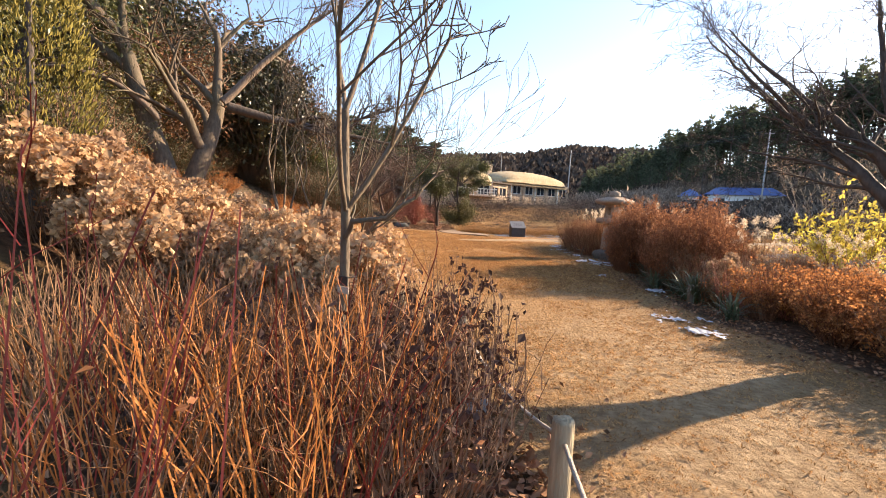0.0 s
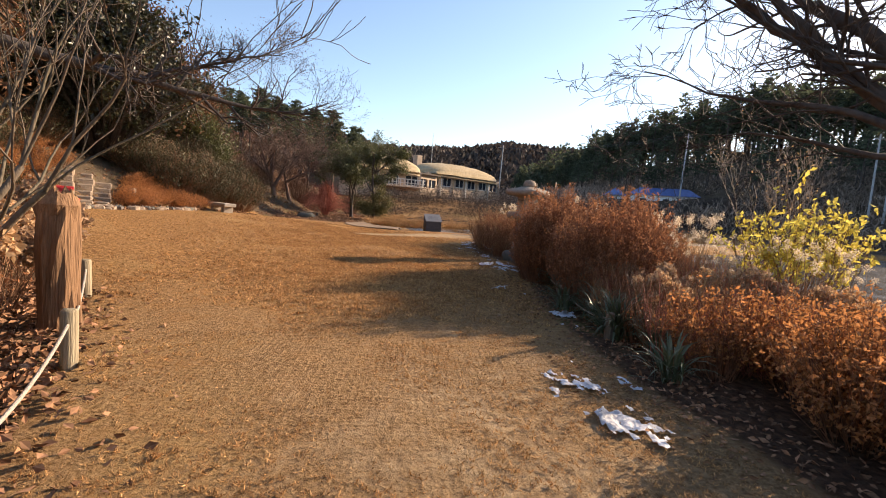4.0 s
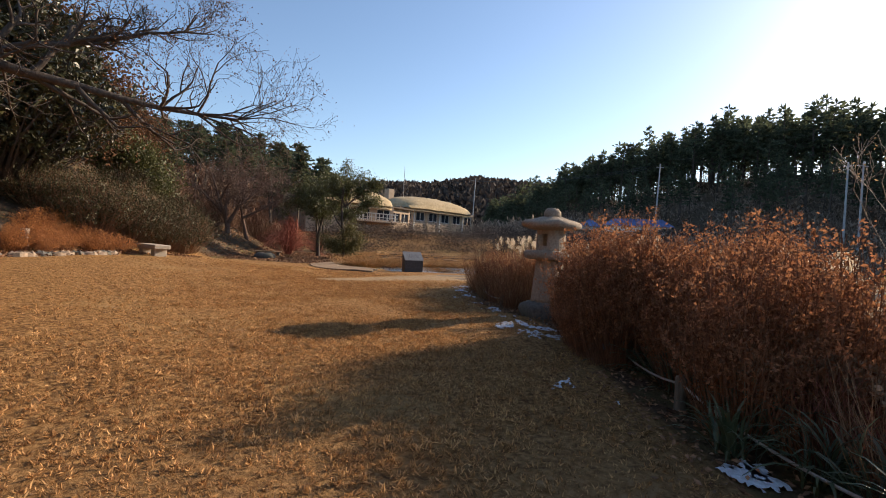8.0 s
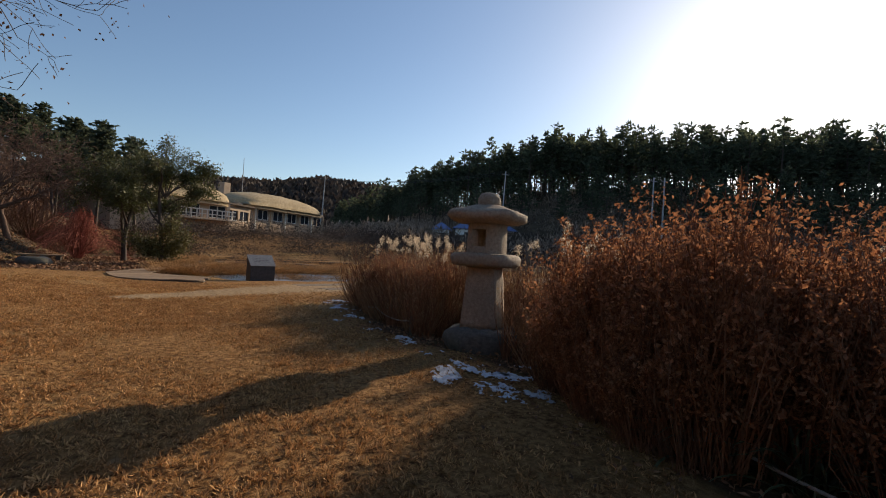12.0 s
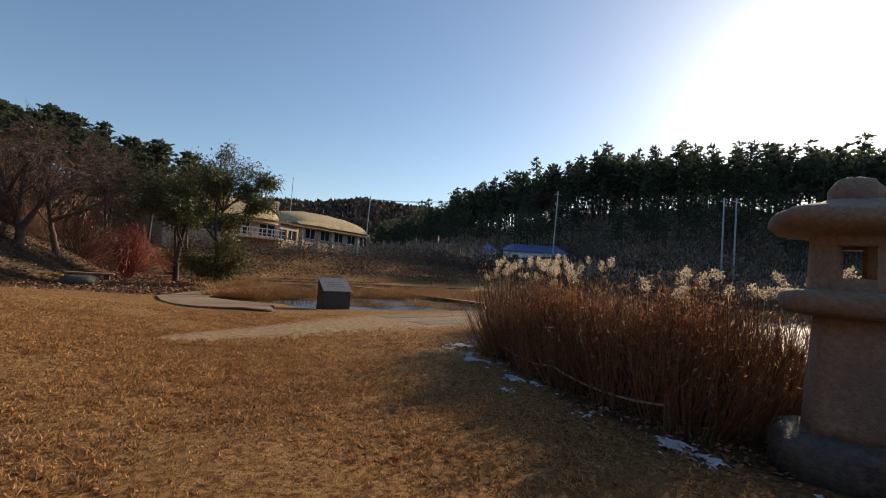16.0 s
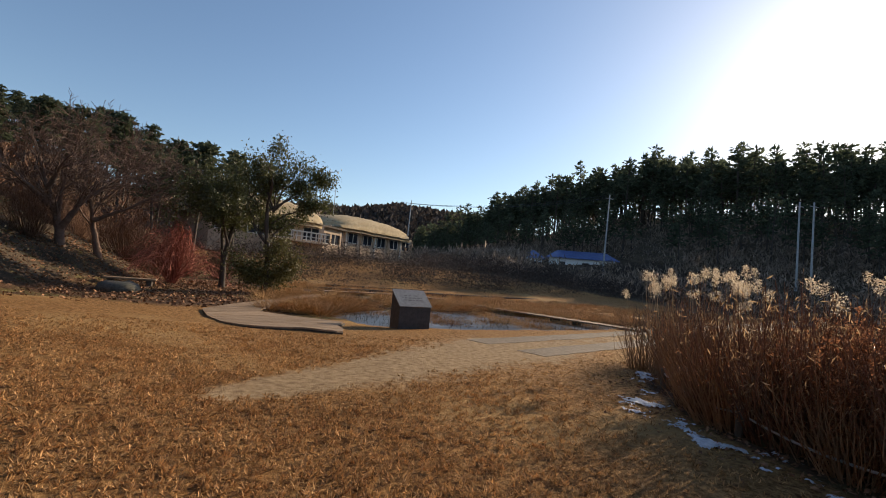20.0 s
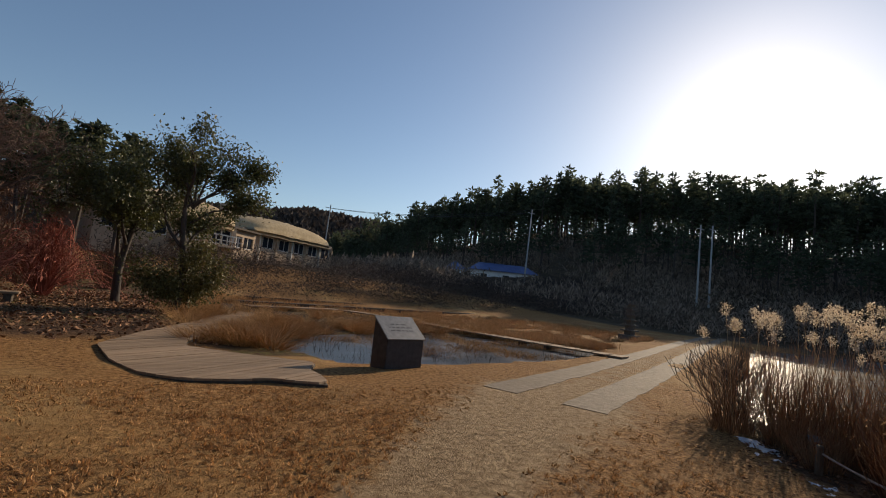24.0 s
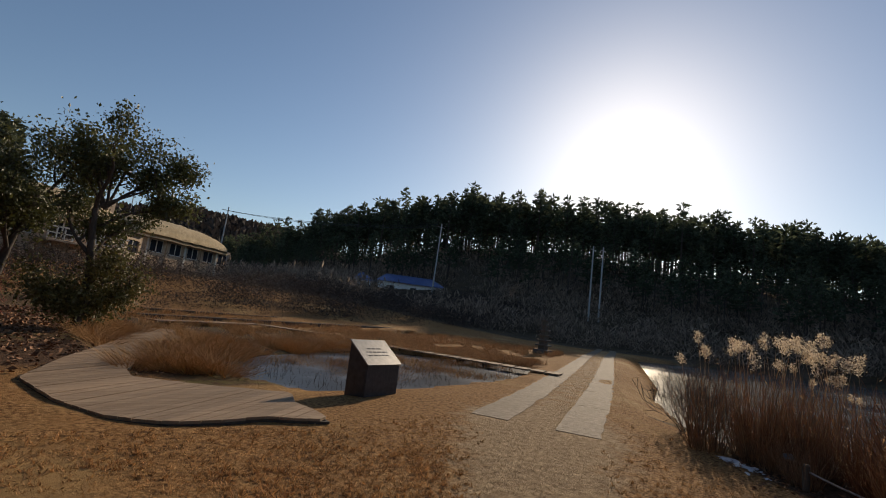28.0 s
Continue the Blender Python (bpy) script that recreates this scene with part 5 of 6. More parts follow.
for k, (r, twigs, pts) in enumerate((
        (0.13, 20, [(5.4, 5.0, 0.95), (5.12, 5.06, 1.6), (4.88, 5.6, 2.27), (4.65, 6.1, 2.82), (4.35, 6.6, 3.3), (4.05, 7.0, 3.9), (3.75, 7.4, 4.5)]),
        (0.14, 20, [(5.45, 5.0, 1.0), (5.25, 5.02, 1.65), (5.03, 5.4, 2.39), (4.82, 5.95, 2.92), (4.7, 6.4, 3.33), (4.4, 6.9, 3.9), (4.1, 7.4, 4.6)]),
        (0.12, 13, [(5.42, 5.0, 1.0), (5.22, 5.05, 1.8), (5.0, 5.3, 2.7), (5.1, 5.6, 3.35), (5.15, 5.8, 4.0), (5.2, 6.1, 5.0)]),
        (0.14, 12, [(5.5, 5.0, 1.0), (5.4, 5.02, 1.7), (5.45, 5.3, 2.8), (5.5, 5.7, 3.4), (5.75, 6.0, 4.5)]),
        (0.04, 8, [(4.92, 5.5, 2.15), (4.48, 5.88, 2.39), (4.13, 6.44, 2.53), (3.75, 7.0, 2.85)]),
        (0.035, 8, [(4.97, 5.35, 2.0), (4.75, 5.9, 2.1), (4.5, 6.3, 2.25), (4.2, 6.8, 2.3)]),
        (0.05, 15, [(4.65, 6.1, 2.82), (4.2, 6.2, 3.3), (3.7, 6.2, 3.7), (3.1, 6.1, 4.3)]),
        (0.11, 12, [(5.5, 5.0, 1.0), (5.5, 4.9, 1.7), (6.0, 4.4, 3.2), (6.6, 4.2, 5.0)]),
        (0.10, 12, [(5.5, 5.0, 1.0), (5.35, 4.9, 1.75), (5.0, 4.2, 3.3), (4.7, 3.6, 4.8)]))):
    bent_limb(spread_tree, M_BARK_DARK, pts, r, 340 + k, twigs, shift=(0.2, 0.28, 0))
TW = np.random.default_rng(23)
tree("twiggy_shrub", "bare twiggy shrub arching at the water's edge", (8.1, 26.1, gz(8.1, 26.1)), [((math.cos(a) * q, math.sin(a) * q, 1), 0.45 * TW.uniform(0.8, 1.2), 0.014) for a, q in zip(TW.uniform(0, 6.28, 34), TW.uniform(0.1, 1.1, 34))], M_BARK_DARK, M_LEAF_RUST, 150, 0.03, 0.05, depth=4, seed=24, category="shrub", kids=2, first=3, spread=0.5, up=0.1, shrink=0.82, wob=0.1, minr=0.004)
tree("bare_sapling", "thin pale leafless sapling at the water's edge", (9.9, 12.8, -0.15), [((0.1, 0.05, 1), 2.0, 0.02), ((-0.15, 0.1, 1), 2.2, 0.02), ((0.0, -0.15, 1), 1.9, 0.018)], M_BARK_PALE, M_LEAF_DRY, 260, 0.05, 0.05, depth=4, seed=19, kids=3, spread=0.55, up=0.22, shrink=0.58, minr=0.003)
for seed, label, foot, limbs in (
        (360, "bare cherry tree with dark crooked limbs on the bank", (-8.4, 40.9), (
            (0.27, 16, "trunk", [(-8.4, 40.9, 0.8), (-8.5, 40.8, 1.9), (-8.6, 40.78, 2.4), (-9.1, 40.6, 3.8), (-9.4, 40.5, 4.9), (-9.7, 40.3, 5.8)]),
            (0.17, 26, "limb", [(-8.5, 40.8, 1.95), (-7.75, 40.54, 3.2), (-6.57, 40.9, 4.4), (-5.84, 41.1, 5.1)]),
            (0.14, 22, "limb", [(-8.65, 40.8, 2.5), (-8.67, 41.2, 4.6), (-8.3, 41.4, 5.7)]),
            (0.15, 24, "limb", [(-8.7, 40.75, 2.7), (-10.0, 40.2, 4.0), (-11.5, 39.8, 4.9)]),
            (0.11, 20, "limb", [(-9.0, 40.6, 3.5), (-8.2, 39.7, 4.6), (-7.3, 39.2, 5.4)]))),
        (370, "bare cherry tree with a pale foot on the bank", (-7.5, 42.2), (
            (0.20, 20, "trunk", [(-7.5, 42.2, 0.7), (-7.86, 42.1, 2.5), (-8.0, 42.0, 3.5), (-7.8, 42.1, 4.7), (-7.5, 42.2, 5.6)]),
            (0.12, 24, "limb", [(-7.8, 42.0, 2.5), (-6.7, 41.9, 3.05), (-5.6, 42.2, 3.9), (-5.0, 42.3, 4.6)]),
            (0.10, 22, "limb", [(-7.9, 42.1, 3.0), (-7.0, 42.6, 4.3), (-6.2, 42.9, 5.2)]),
            (0.10, 20, "limb", [(-7.95, 42.05, 3.2), (-9.0, 42.3, 4.3), (-9.8, 42.6, 5.0)])))):
    ob = thing("cherry_tree", label, "tree", "cherry trees", at=(*foot, gz(*foot)))
    for k, (r, twigs, name, pts) in enumerate(limbs):
        bent_limb(ob, M_CHERRY, pts, r, seed + k, twigs, 3, 1.5, minr=0.008, name=name)
ev = tree("evergreen_tree", "slim evergreen tree with clustered glossy leaves", (-0.6, 39.3, 0), [((0.05, 0, 1), 3.7, 0.13)], M_BARK_DARK, M_LEAF_GREEN, 4600, 0.115, 0.15, depth=4, seed=17, kids=4, spread=0.95, up=0.12, shrink=0.42, group="evergreen pair")
for k, (root, end, n) in enumerate((((0, 0, 0.5), (1.2, -0.4, 1.5), 1500), ((0, 0, 0.4), (-1.2, -0.5, 1.3), 1500), ((0, 0, 0.35), (0.7, 0.5, 0.9), 1200), ((0, 0, 0.45), (-0.5, -0.6, 0.8), 1200), ((0, 0, 0.9), (0.5, -0.7, 2.0), 1200))):
    add_limb(ev, M_BARK_DARK, root, end, 0.035, 0, 56 + k, M_LEAF_OLIVE, n, 0.11, 9, 2, 0.24)
add_limb(ev, M_BARK_DARK, (0.15, 0, 3.6), (2.2, 0.2, 5.2), 0.05, 0.15, 53, M_LEAF_GREEN, 2400, 0.11, 9, 2, 0.17)
for k, (end, n) in enumerate((((0.9, 0.3, 5.7), 1200), ((-0.7, 0.2, 5.6), 1200), ((0.1, -0.2, 6.0), 1200), ((-1.3, 0.1, 4.9), 1000))):
    add_limb(ev, M_BARK_DARK, (0.12, 0, 3.5), end, 0.045, 0.25, 64 + k, M_LEAF_GREEN, n, 0.11, 9, 2, 0.19)
add_limb(ev, M_BARK_DARK, (0.1, 0, 3.0), (1.9, -0.3, 3.9), 0.05, 0.2, 50, M_LEAF_GREEN, 1800, 0.11, 8, 2, 0.16)
tree("evergreen_tree", "dense dark evergreen tree beside the boardwalk", (-2.5, 42.0, 0), [((0.05, 0, 1), 3.6, 0.14), ((-0.2, 0.2, 1), 3.3, 0.1)], M_BARK_DARK, M_LEAF_GREEN, 17000, 0.125, 0.27, depth=4, seed=18, kids=4, spread=0.8, up=0.15, shrink=0.5, group="evergreen pair")


def weeping_bush():
    """Long twigs that rise, arch over and hang to the ground."""
    rng = np.random.default_rng(150)
    ob = thing("red_berry_bush", "bare bush of thin red twigs weeping to the ground", "shrub", at=(-4.7, 42.7, gz(-4.7, 42.7)))
    so, lf, spots = Soup(), Soup(), []
    for k in range(170):
        a, reach = rng.uniform(0, 6.28), rng.uniform(0.4, 2.5)
        top = (2.9 - 0.2 * reach ** 2) * rng.uniform(0.45, 1.0)
        u = np.linspace(0, 1, 8)
        z = np.where(u < 0.45, top * (1 - (1 - u / 0.45) ** 2), top * (1 - 0.85 * (np.clip(u - 0.45, 0, 1) / 0.55) ** 1.6 * rng.uniform(0.1, 0.9)))
        w = reach * u ** 0.8
        p = np.stack([np.cos(a) * w, np.sin(a) * w, np.maximum(z, 0.05)], -1) + np.cumsum(rng.normal(0, 0.07, (8, 3)), 0)
        p[0, 2] = -0.1
        so.tube(p, np.linspace(0.018, 0.007, 8), 3, cap=False)
        spots.append(p[2:])
    part("branchwork", so, M_RED_TWIG, ob)
    P = np.concatenate(spots)
    lf.leaves(P[rng.integers(0, len(P), 7000)] + rng.normal(0, 0.10, (7000, 3)), 0.17, 0.1, 0.1, rng=rng)
    part("twig_mass", lf, M_RED_TWIG, ob)


weeping_bush()
brown = [shrub("bare_shrub", "bare brown twiggy shrub on the bank", 2.2, 1.6, 160, M_TWIG, M_LEAF_OAK, 900, 0.06, 0.25, 160 + k, 0.012, 0.4, 0.3, "bank shrubs") for k in range(2)]
strew(brown, [(-9.2, 40.2), (-11, 44), (-7.6, 46.2), (-10.2, 47.5), (-6.6, 48), (-12.5, 39.5), (-8.0, 50), (-5.5, 51), (-3.5, 50), (-12, 49), (-13.5, 44.5), (-15, 40)], PR, 0.8, 1.3)
dome = [shrub("evergreen_mound", "clipped mound of dense olive-green evergreen leaves", 2.0, 1.7, 220, M_BR_STEM, M_LEAF_MOUND, 8500, 0.075, 0.25, 170 + k, 0.012, 0.55, 0.35, "evergreen mounds") for k in range(2)]
strew(dome, [(-9.2, 26.6), (-8.5, 27.9), (-10.3, 28.2), (-7.9, 29.3), (-9.4, 30.0), (-10.8, 26.2), (-7.6, 31.0)], PR, 0.85, 1.1, 3)
strew(dome, [(-10.2, 32.2), (-8.6, 33.4), (-11.8, 33.6), (-9.8, 35.2), (-12.6, 36.5)], PR, 0.8, 1.1, 3)


def bank_foot(y):
    return float(np.interp(y, FOOT_Y, FOOT_X))


strew(spirea, scatter(36, -12.0, -7.4, 20.6, 26.4, PR, lambda x, y: bank_foot(y) - 2.3 < x < bank_foot(y) - 0.35 and x > -9.0 - 0.6 * (y - 20.3) + 1.2, 0.5), PR, 0.65, 0.9)
strew(spirea, scatter(14, -12.5, -8.4, 15.8, 19.8, PR, lambda x, y: bank_foot(y) - 2.6 < x < bank_foot(y) - 0.4, 0.6), PR, 0.75, 1.0)
strew(dome, [(-12.6, 20.6), (-13.6, 19.2), (-11.9, 18.4), (-13.2, 23.6)], PR, 0.75, 0.95, 3)
strew(spirea, scatter(20, -14.5, -10.0, 17.0, 24.5, PR, lambda x, y: bank_foot(y) - 5.2 < x < bank_foot(y) - 2.4 and not -9.9 - 0.6 * (y - 20.2) < x < -8.3 - 0.6 * (y - 20.2), 0.65), PR, 0.7, 1.0)
laurel = [shrub("magnolia", "great dark evergreen magnolia with glossy leaves to the ground", 8.2, 3.9, 460, M_BARK_DARK, M_LEAF_MAGNOLIA, 42000, 0.24, 0.1, 176 + k, 0.03, 0.6, 0.15, "magnolias", "tree") for k in range(2)]
strew(laurel, [(-12.2, 26.2), (-15.2, 22.6)], PR, 0.95, 1.05, 2)
strew(dome, [(-7.6, 8.8), (-6.6, 6.6), (-9.2, 10.6), (-8.8, 15.6)], PR, 0.6, 0.8, 3)
strew(spirea, scatter(46, -12.5, -3.6, 8.5, 16.2, PR, lambda x, y: bank_foot(y) - 5.0 < x < bank_foot(y) - 0.35 and math.hypot(x + 7.8, y - 12.5) > 0.9, 0.6), PR, 0.6, 0.95)
for k, (x, y, h, leaf, n, lab) in enumerate((
        (-14.5, 29, 6.0, M_LEAF_GREEN, 15000, "large dark evergreen tree on the bank"),
        (-12.0, 34.5, 4.6, M_LEAF_GREEN, 12000, "broad dark evergreen tree on the bank"),
        (-17.5, 34, 7.0, M_LEAF_OAK, 13000, "tall oak holding its brown leaves"),
        (-16.0, 40, 6.0, M_LEAF_OAK, 11000, "oak holding its brown leaves"),
        (-15.5, 21.5, 6.5, M_LEAF_OLIVE, 14000, "tall olive-green evergreen tree"),
        (-19.0, 26, 7.0, M_LEAF_GREEN, 13000, "tall dark evergreen tree"),
        (-13.0, 15.5, 5.5, M_LEAF_OLIVE, 12000, "broad olive-green evergreen tree"),
        (-18.0, 17.5, 7.0, M_LEAF_OLIVE, 12000, "tall olive-green evergreen tree"),
        (-12.5, 8.5, 4.6, M_LEAF_GREEN, 9000, "evergreen tree behind the shrub bed"),
        (-13.8, 31.0, 8.5, M_LEAF_OAK, 20000, "tall oak thick with brown withered leaves"),
        (-12.4, 18.2, 6.5, M_LEAF_OAK, 11000, "oak with brown leaves above the steps"),
        (-17.2, 29.5, 9.0, M_LEAF_OAK, 15000, "tall dark oak thick with withered leaves"),
        (-9.6, 7.2, 4.4, M_LEAF_GREEN, 9000, "dark evergreen tree behind the flower bed"),
        (-10.8, 4.2, 5.5, M_LEAF_OLIVE, 9000, "olive-green evergreen tree behind the flower bed"),
        (-11.8, 11.5, 5.5, M_LEAF_GREEN, 9000, "dark evergreen tree behind the oak"))):
    tree("bank_tree", lab, (x, y, gz(x, y)), [((0.05, 0.02, 1), h * 0.45, 0.2), ((-0.2, 0.15, 1), h * 0.4, 0.14)], M_BARK_DARK, leaf, n, 0.2 if leaf == M_LEAF_OAK else 0.17, h * 0.085, depth=4, seed=200 + k, kids=3, spread=0.85, up=0.06, shrink=0.66, group="bank trees")
gold = []
for k, (x, y, h) in enumerate(((-5.2, 5.4, 4.2), (-9.5, 13.8, 1.6), (-4.6, 3.4, 2.6))):
    rng = np.random.default_rng(300 + k)
    g = thing("golden_conifer", "narrow golden-green conifer on the bank", "conifer", "golden conifers", at=(x, y, gz(x, y)))
    so = Soup()
    so.tube([(0, 0, -0.1), (0, 0, h * 0.9)], [0.06, 0.02], 7)
    part("trunk", so, M_BARK_DARK, g)
    lf = Soup()
    n = 5200
    t = rng.uniform(0, 1, n) ** 0.8
    a = rng.uniform(0, 2 * np.pi, n)
    q = h * 0.17 * np.sin(np.clip(1 - t, 0.02, 1) * np.pi * 0.62) * rng.uniform(0.75, 1.1, n)
    lf.leaves(np.stack([np.cos(a) * q, np.sin(a) * q, t * h], -1), 0.09, 0.3, 0, np.stack([np.cos(a) * 0.4, np.sin(a) * 0.4, 1 + 0 * a], -1), rng)
    part("crown", lf, M_LEAF_GOLD, g)


# ---- pines and far woods ----
def pine_arrays(h, seed, pads=26, per=9, size=0.55, cone=False):
    rng = np.random.default_rng(seed)
    tr, fo = Soup(), Soup()
    bend = rng.normal(0, 0.25, 2)
    pts = np.array([(bend[0] * u * u, bend[1] * u * u, u * h) for u in np.linspace(0, 1, 6)])
    tr.tube(pts, np.linspace(0.16, 0.04, 6) * h / 11, 5, cap=False)
    low = 0.46 if cone else 0.56
    for k in range(pads):
        u = low + (1 - low) * (k + rng.uniform(0, 1)) / pads
        a = k * 2.4 + rng.uniform(-0.6, 0.6)
        reach = h * (0.25 * (1.04 - u) / (1 - low) if cone else 0.22 * (1.08 - u) ** 0.6 * 1.15) * rng.uniform(0.55, 1.2)
        root = np.array([bend[0] * u * u, bend[1] * u * u, u * h])
        end = root + [math.cos(a) * reach, math.sin(a) * reach, reach * (0.05 if cone else 0.2)]
        tr.tube([root, end], [0.025 * h / 11, 0.012], 3, cap=False)
        n = per
        f = rng.uniform(0.15, 1.1, (n, 1))
        pos = root + (end - root) * f + rng.normal(0, 1, (n, 3)) * [size * 0.35, size * 0.35, size * 0.12]
        d = rng.normal(0, 1, (n, 3)) * [1, 1, 0.4] + [math.cos(a) * 0.7, math.sin(a) * 0.7, 0.15]
        fo.leaves(pos, size * 1.5, 0.5, 0, d, rng)
    fo.leaves(np.repeat([[bend[0], bend[1], h * 0.985]], 5, 0), size * 1.6, 0.3, 0, np.tile([0, 0, 1.0], (5, 1)), rng)
    return tr, fo


def pine_things():
    models = []
    for k in range(4):
        tr, fo = pine_arrays(9.5, 400 + k, 40, 30, 0.27)
        ob = thing("pine_tree", "tall red-trunked pine with a flat dark crown", "pine", "ridge pines")
        part("trunk", tr, M_BARK_DARK, ob)
        part("crown", fo, M_PINE_HAZED, ob)
        models.append(ob)
    rng = np.random.default_rng(41)
    spots = []
    for _ in range(40000):
        az = rng.uniform(-64, -2)
        r = rng.uniform(34, 92)
        x, y = r * math.sin(radians(az)), 18 + r * math.cos(radians(az))
        d = np.interp(y, FOOT_Y, FOOT_X) - x
        ground = d > 9 if y < 50 else d > 3 or (y < 65 and x < -3.4)
        if ground and not (64 < y < 90 and x > -12) and all((x - a) ** 2 + (y - b) ** 2 > 5 for a, b in spots):
            spots.append((x, y))
            if len(spots) == 150:
                break
    # the tops keep to one falling skyline
    for k, (x, y) in enumerate(spots):
        az, r = math.degrees(math.atan2(x, y - 18)), math.hypot(x, y - 18)
        top = 1.5 + r * np.interp(az, [-64, -27, -23, -18, -14, -9, -5, -2], [0.26, 0.235, 0.235, 0.23, 0.217, 0.212, 0.2, 0.15]) * rng.uniform(0.86, 1.02)
        s = min(max((top - gz(x, y)) / 9.5, 0.45), 1.6)
        m = pose(x, y, gz(x, y) - 0.1, rng.normal(0, 2), rng.normal(0, 2), rng.uniform(0, 360)) @ Matrix.Diagonal((s * 1.1, s * 1.1, s, 1))
        if k < len(models):
            models[k].matrix_basis = m
        else:
            copy_thing(models[k % 4], pose(0, 0, 0)).matrix_basis = m


def far_woods():
    rng = np.random.default_rng(51)
    kinds = [pine_arrays((15, 16.5, 14, 17.5, 15.5)[k], 430 + k, 25, 7, 0.8, True) for k in range(5)]
    tr, fo = Soup(), Soup()
    count = 0
    while count < 1150:
        az = rng.uniform(15, 112)
        D = np.interp(az, [0, 17, 26, 40, 53, 66, 100], [210, 200, 165, 150, 145, 140, 130])
        r = D + rng.uniform(-22, 20) if count % 4 else D + rng.uniform(-60, -10)
        x, y = r * math.sin(radians(az)), 20 + r * math.cos(radians(az))
        k = kinds[int(rng.integers(0, 5))]
        s, t = rng.uniform(0.8, 1.2), rng.uniform(0, 6.28)
        top = 1.5 + math.hypot(x, y - 18) * np.interp(az, [15, 22, 30, 37, 43, 49, 52, 56, 61, 68, 76, 83, 112], [0.105, 0.148, 0.215, 0.252, 0.275, 0.28, 0.29, 0.275, 0.255, 0.245, 0.225, 0.205, 0.15])
        if count % 4 == 0:
            s *= 0.6
        s = max(0.25, min(s, (top - gz(x, y)) / 15.5 * rng.uniform(0.88, 1.03)))
        rot = np.array([[math.cos(t), -math.sin(t), 0], [math.sin(t), math.cos(t), 0], [0, 0, rng.uniform(0.85, 1.1)]]) * s
        for src, dst in zip(k, (tr, fo)):
            n0 = dst.n
            v = np.concatenate(src.v) @ rot.T + [x, y, gz(x, y) - 0.3]
            dst.v.append(v)
            dst.f.extend(f + n0 for f in src.f)
            dst.n += len(v)
        count += 1
    ob = tagged(new("pine_wood"), "dark pine wood along the crest of the far hill, green lightened for haze", "woods", kind="stuff")
    part("trunk_mass", tr, M_BARK_DARK, ob)
    part("crown_mass", fo, M_PINE_HAZED, ob)
    # bare scrub and small trees on the slopes
    so = Soup()
    n = 2600
    az, u = rng.uniform(-5, 115, n), rng.uniform(0, 1, n)
    D = np.interp(az, [0, 17, 26, 40, 53, 66, 100], [210, 200, 165, 150, 145, 140, 130])
    r = 60 + (D - 62) * u
    x, y = r * np.sin(np.radians(az)), 20 + r * np.cos(np.radians(az))
    keep = ~((y < 112) & (x < 26) & (y > 60)) | (rng.uniform(0, 1, n) < 0.2)
    keep &= ~inside(POND, x, y) & ~((np.abs(x - 52) < 11) & (y > 80) & (y < 104))
    x, y = x[keep], y[keep]
    z = land(x, y)
    m = 44
    at_foot = np.hypot(x, y - 20) < 88
    hh = rng.uniform(1.2, 4.5, len(x))
    base = np.repeat(np.stack([x, y, z], -1), m, 0)
    H = np.repeat(hh, m)
    ways = rng.normal(0, 1, base.shape) * [0.5, 0.5, 0.2] + [0, 0, 0.8]
    pos = base + rng.normal(0, 1, base.shape) * (H * 0.3)[:, None] * [1, 1, 0] + np.array([0, 0, 1.0]) * (rng.uniform(0, 0.6, len(H)) * H)[:, None]
    at_foot = np.repeat(at_foot, m)
    low = Soup()
    low.leaves(pos[at_foot], H[at_foot] * 0.22, 0.25, 0, ways[at_foot], rng)
    # the foot takes the haze-lightened scrub colour too
    tagged(new("foot_scrub", low.mesh("foot_scrub", M_SCRUB_HAZED)), "leafless scrub at the foot of the hill, lightened for haze", "scrub", kind="stuff")
    so.leaves(pos[~at_foot], H[~at_foot] * 0.27, 0.2, 0, ways[~at_foot], rng)
    tagged(new("hillside_scrub", so.mesh("hillside_scrub", M_SCRUB_HAZED)), "brown leafless scrub covering the lower hillside, lightened for haze", "scrub", kind="stuff")
    # tree tops of the distant hill in the gap
    dw = Soup()
    n = 9000
    az, r = rng.uniform(-14, 26, n), rng.uniform(330, 660, n)
    x, y = r * np.sin(np.radians(az)), 20 + r * np.cos(np.radians(az))
    dw.leaves(np.stack([x, y, land(x, y)], -1), rng.uniform(4, 9, n), 0.7, 0, rng.normal(0, 1, (n, 3)) * [0.4, 0.4, 0.1] + [0, 0, 1], rng)
    tagged(new("distant_wood", dw.mesh("distant_wood", M_SHORE)), "dark wood on the distant hill", "woods", kind="stuff")
    # left hillside
    so = Soup()
    n = 1900
    az, r = rng.uniform(-75, 4, n), rng.uniform(36, 100, n)
    x, y = r * np.sin(np.radians(az)), 16 + r * np.cos(np.radians(az))
    d = np.interp(y, FOOT_Y, FOOT_X) - x
    keep = (d > 3) & (y > 34) | (d > 10)
    x, y = x[keep], y[keep]
    hh = rng.uniform(0.8, 3.2, len(x))
    base = np.repeat(np.stack([x, y, land(x, y)], -1), m, 0)
    H = np.repeat(hh, m)
    ways = rng.normal(0, 1, base.shape) * [0.5, 0.5, 0.2] + [0, 0, 0.8]
    pos = base + rng.normal(0, 1, base.shape) * (H * 0.35)[:, None] * [1, 1, 0] + np.array([0, 0, 1.0]) * (rng.uniform(0, 0.6, len(H)) * H)[:, None]
    so.leaves(pos, H * 0.25, 0.22, 0, ways, rng)
    tagged(new("bank_scrub", so.mesh("bank_scrub", M_TWIG)), "brown scrub under the pines on the slope", "scrub", kind="stuff")
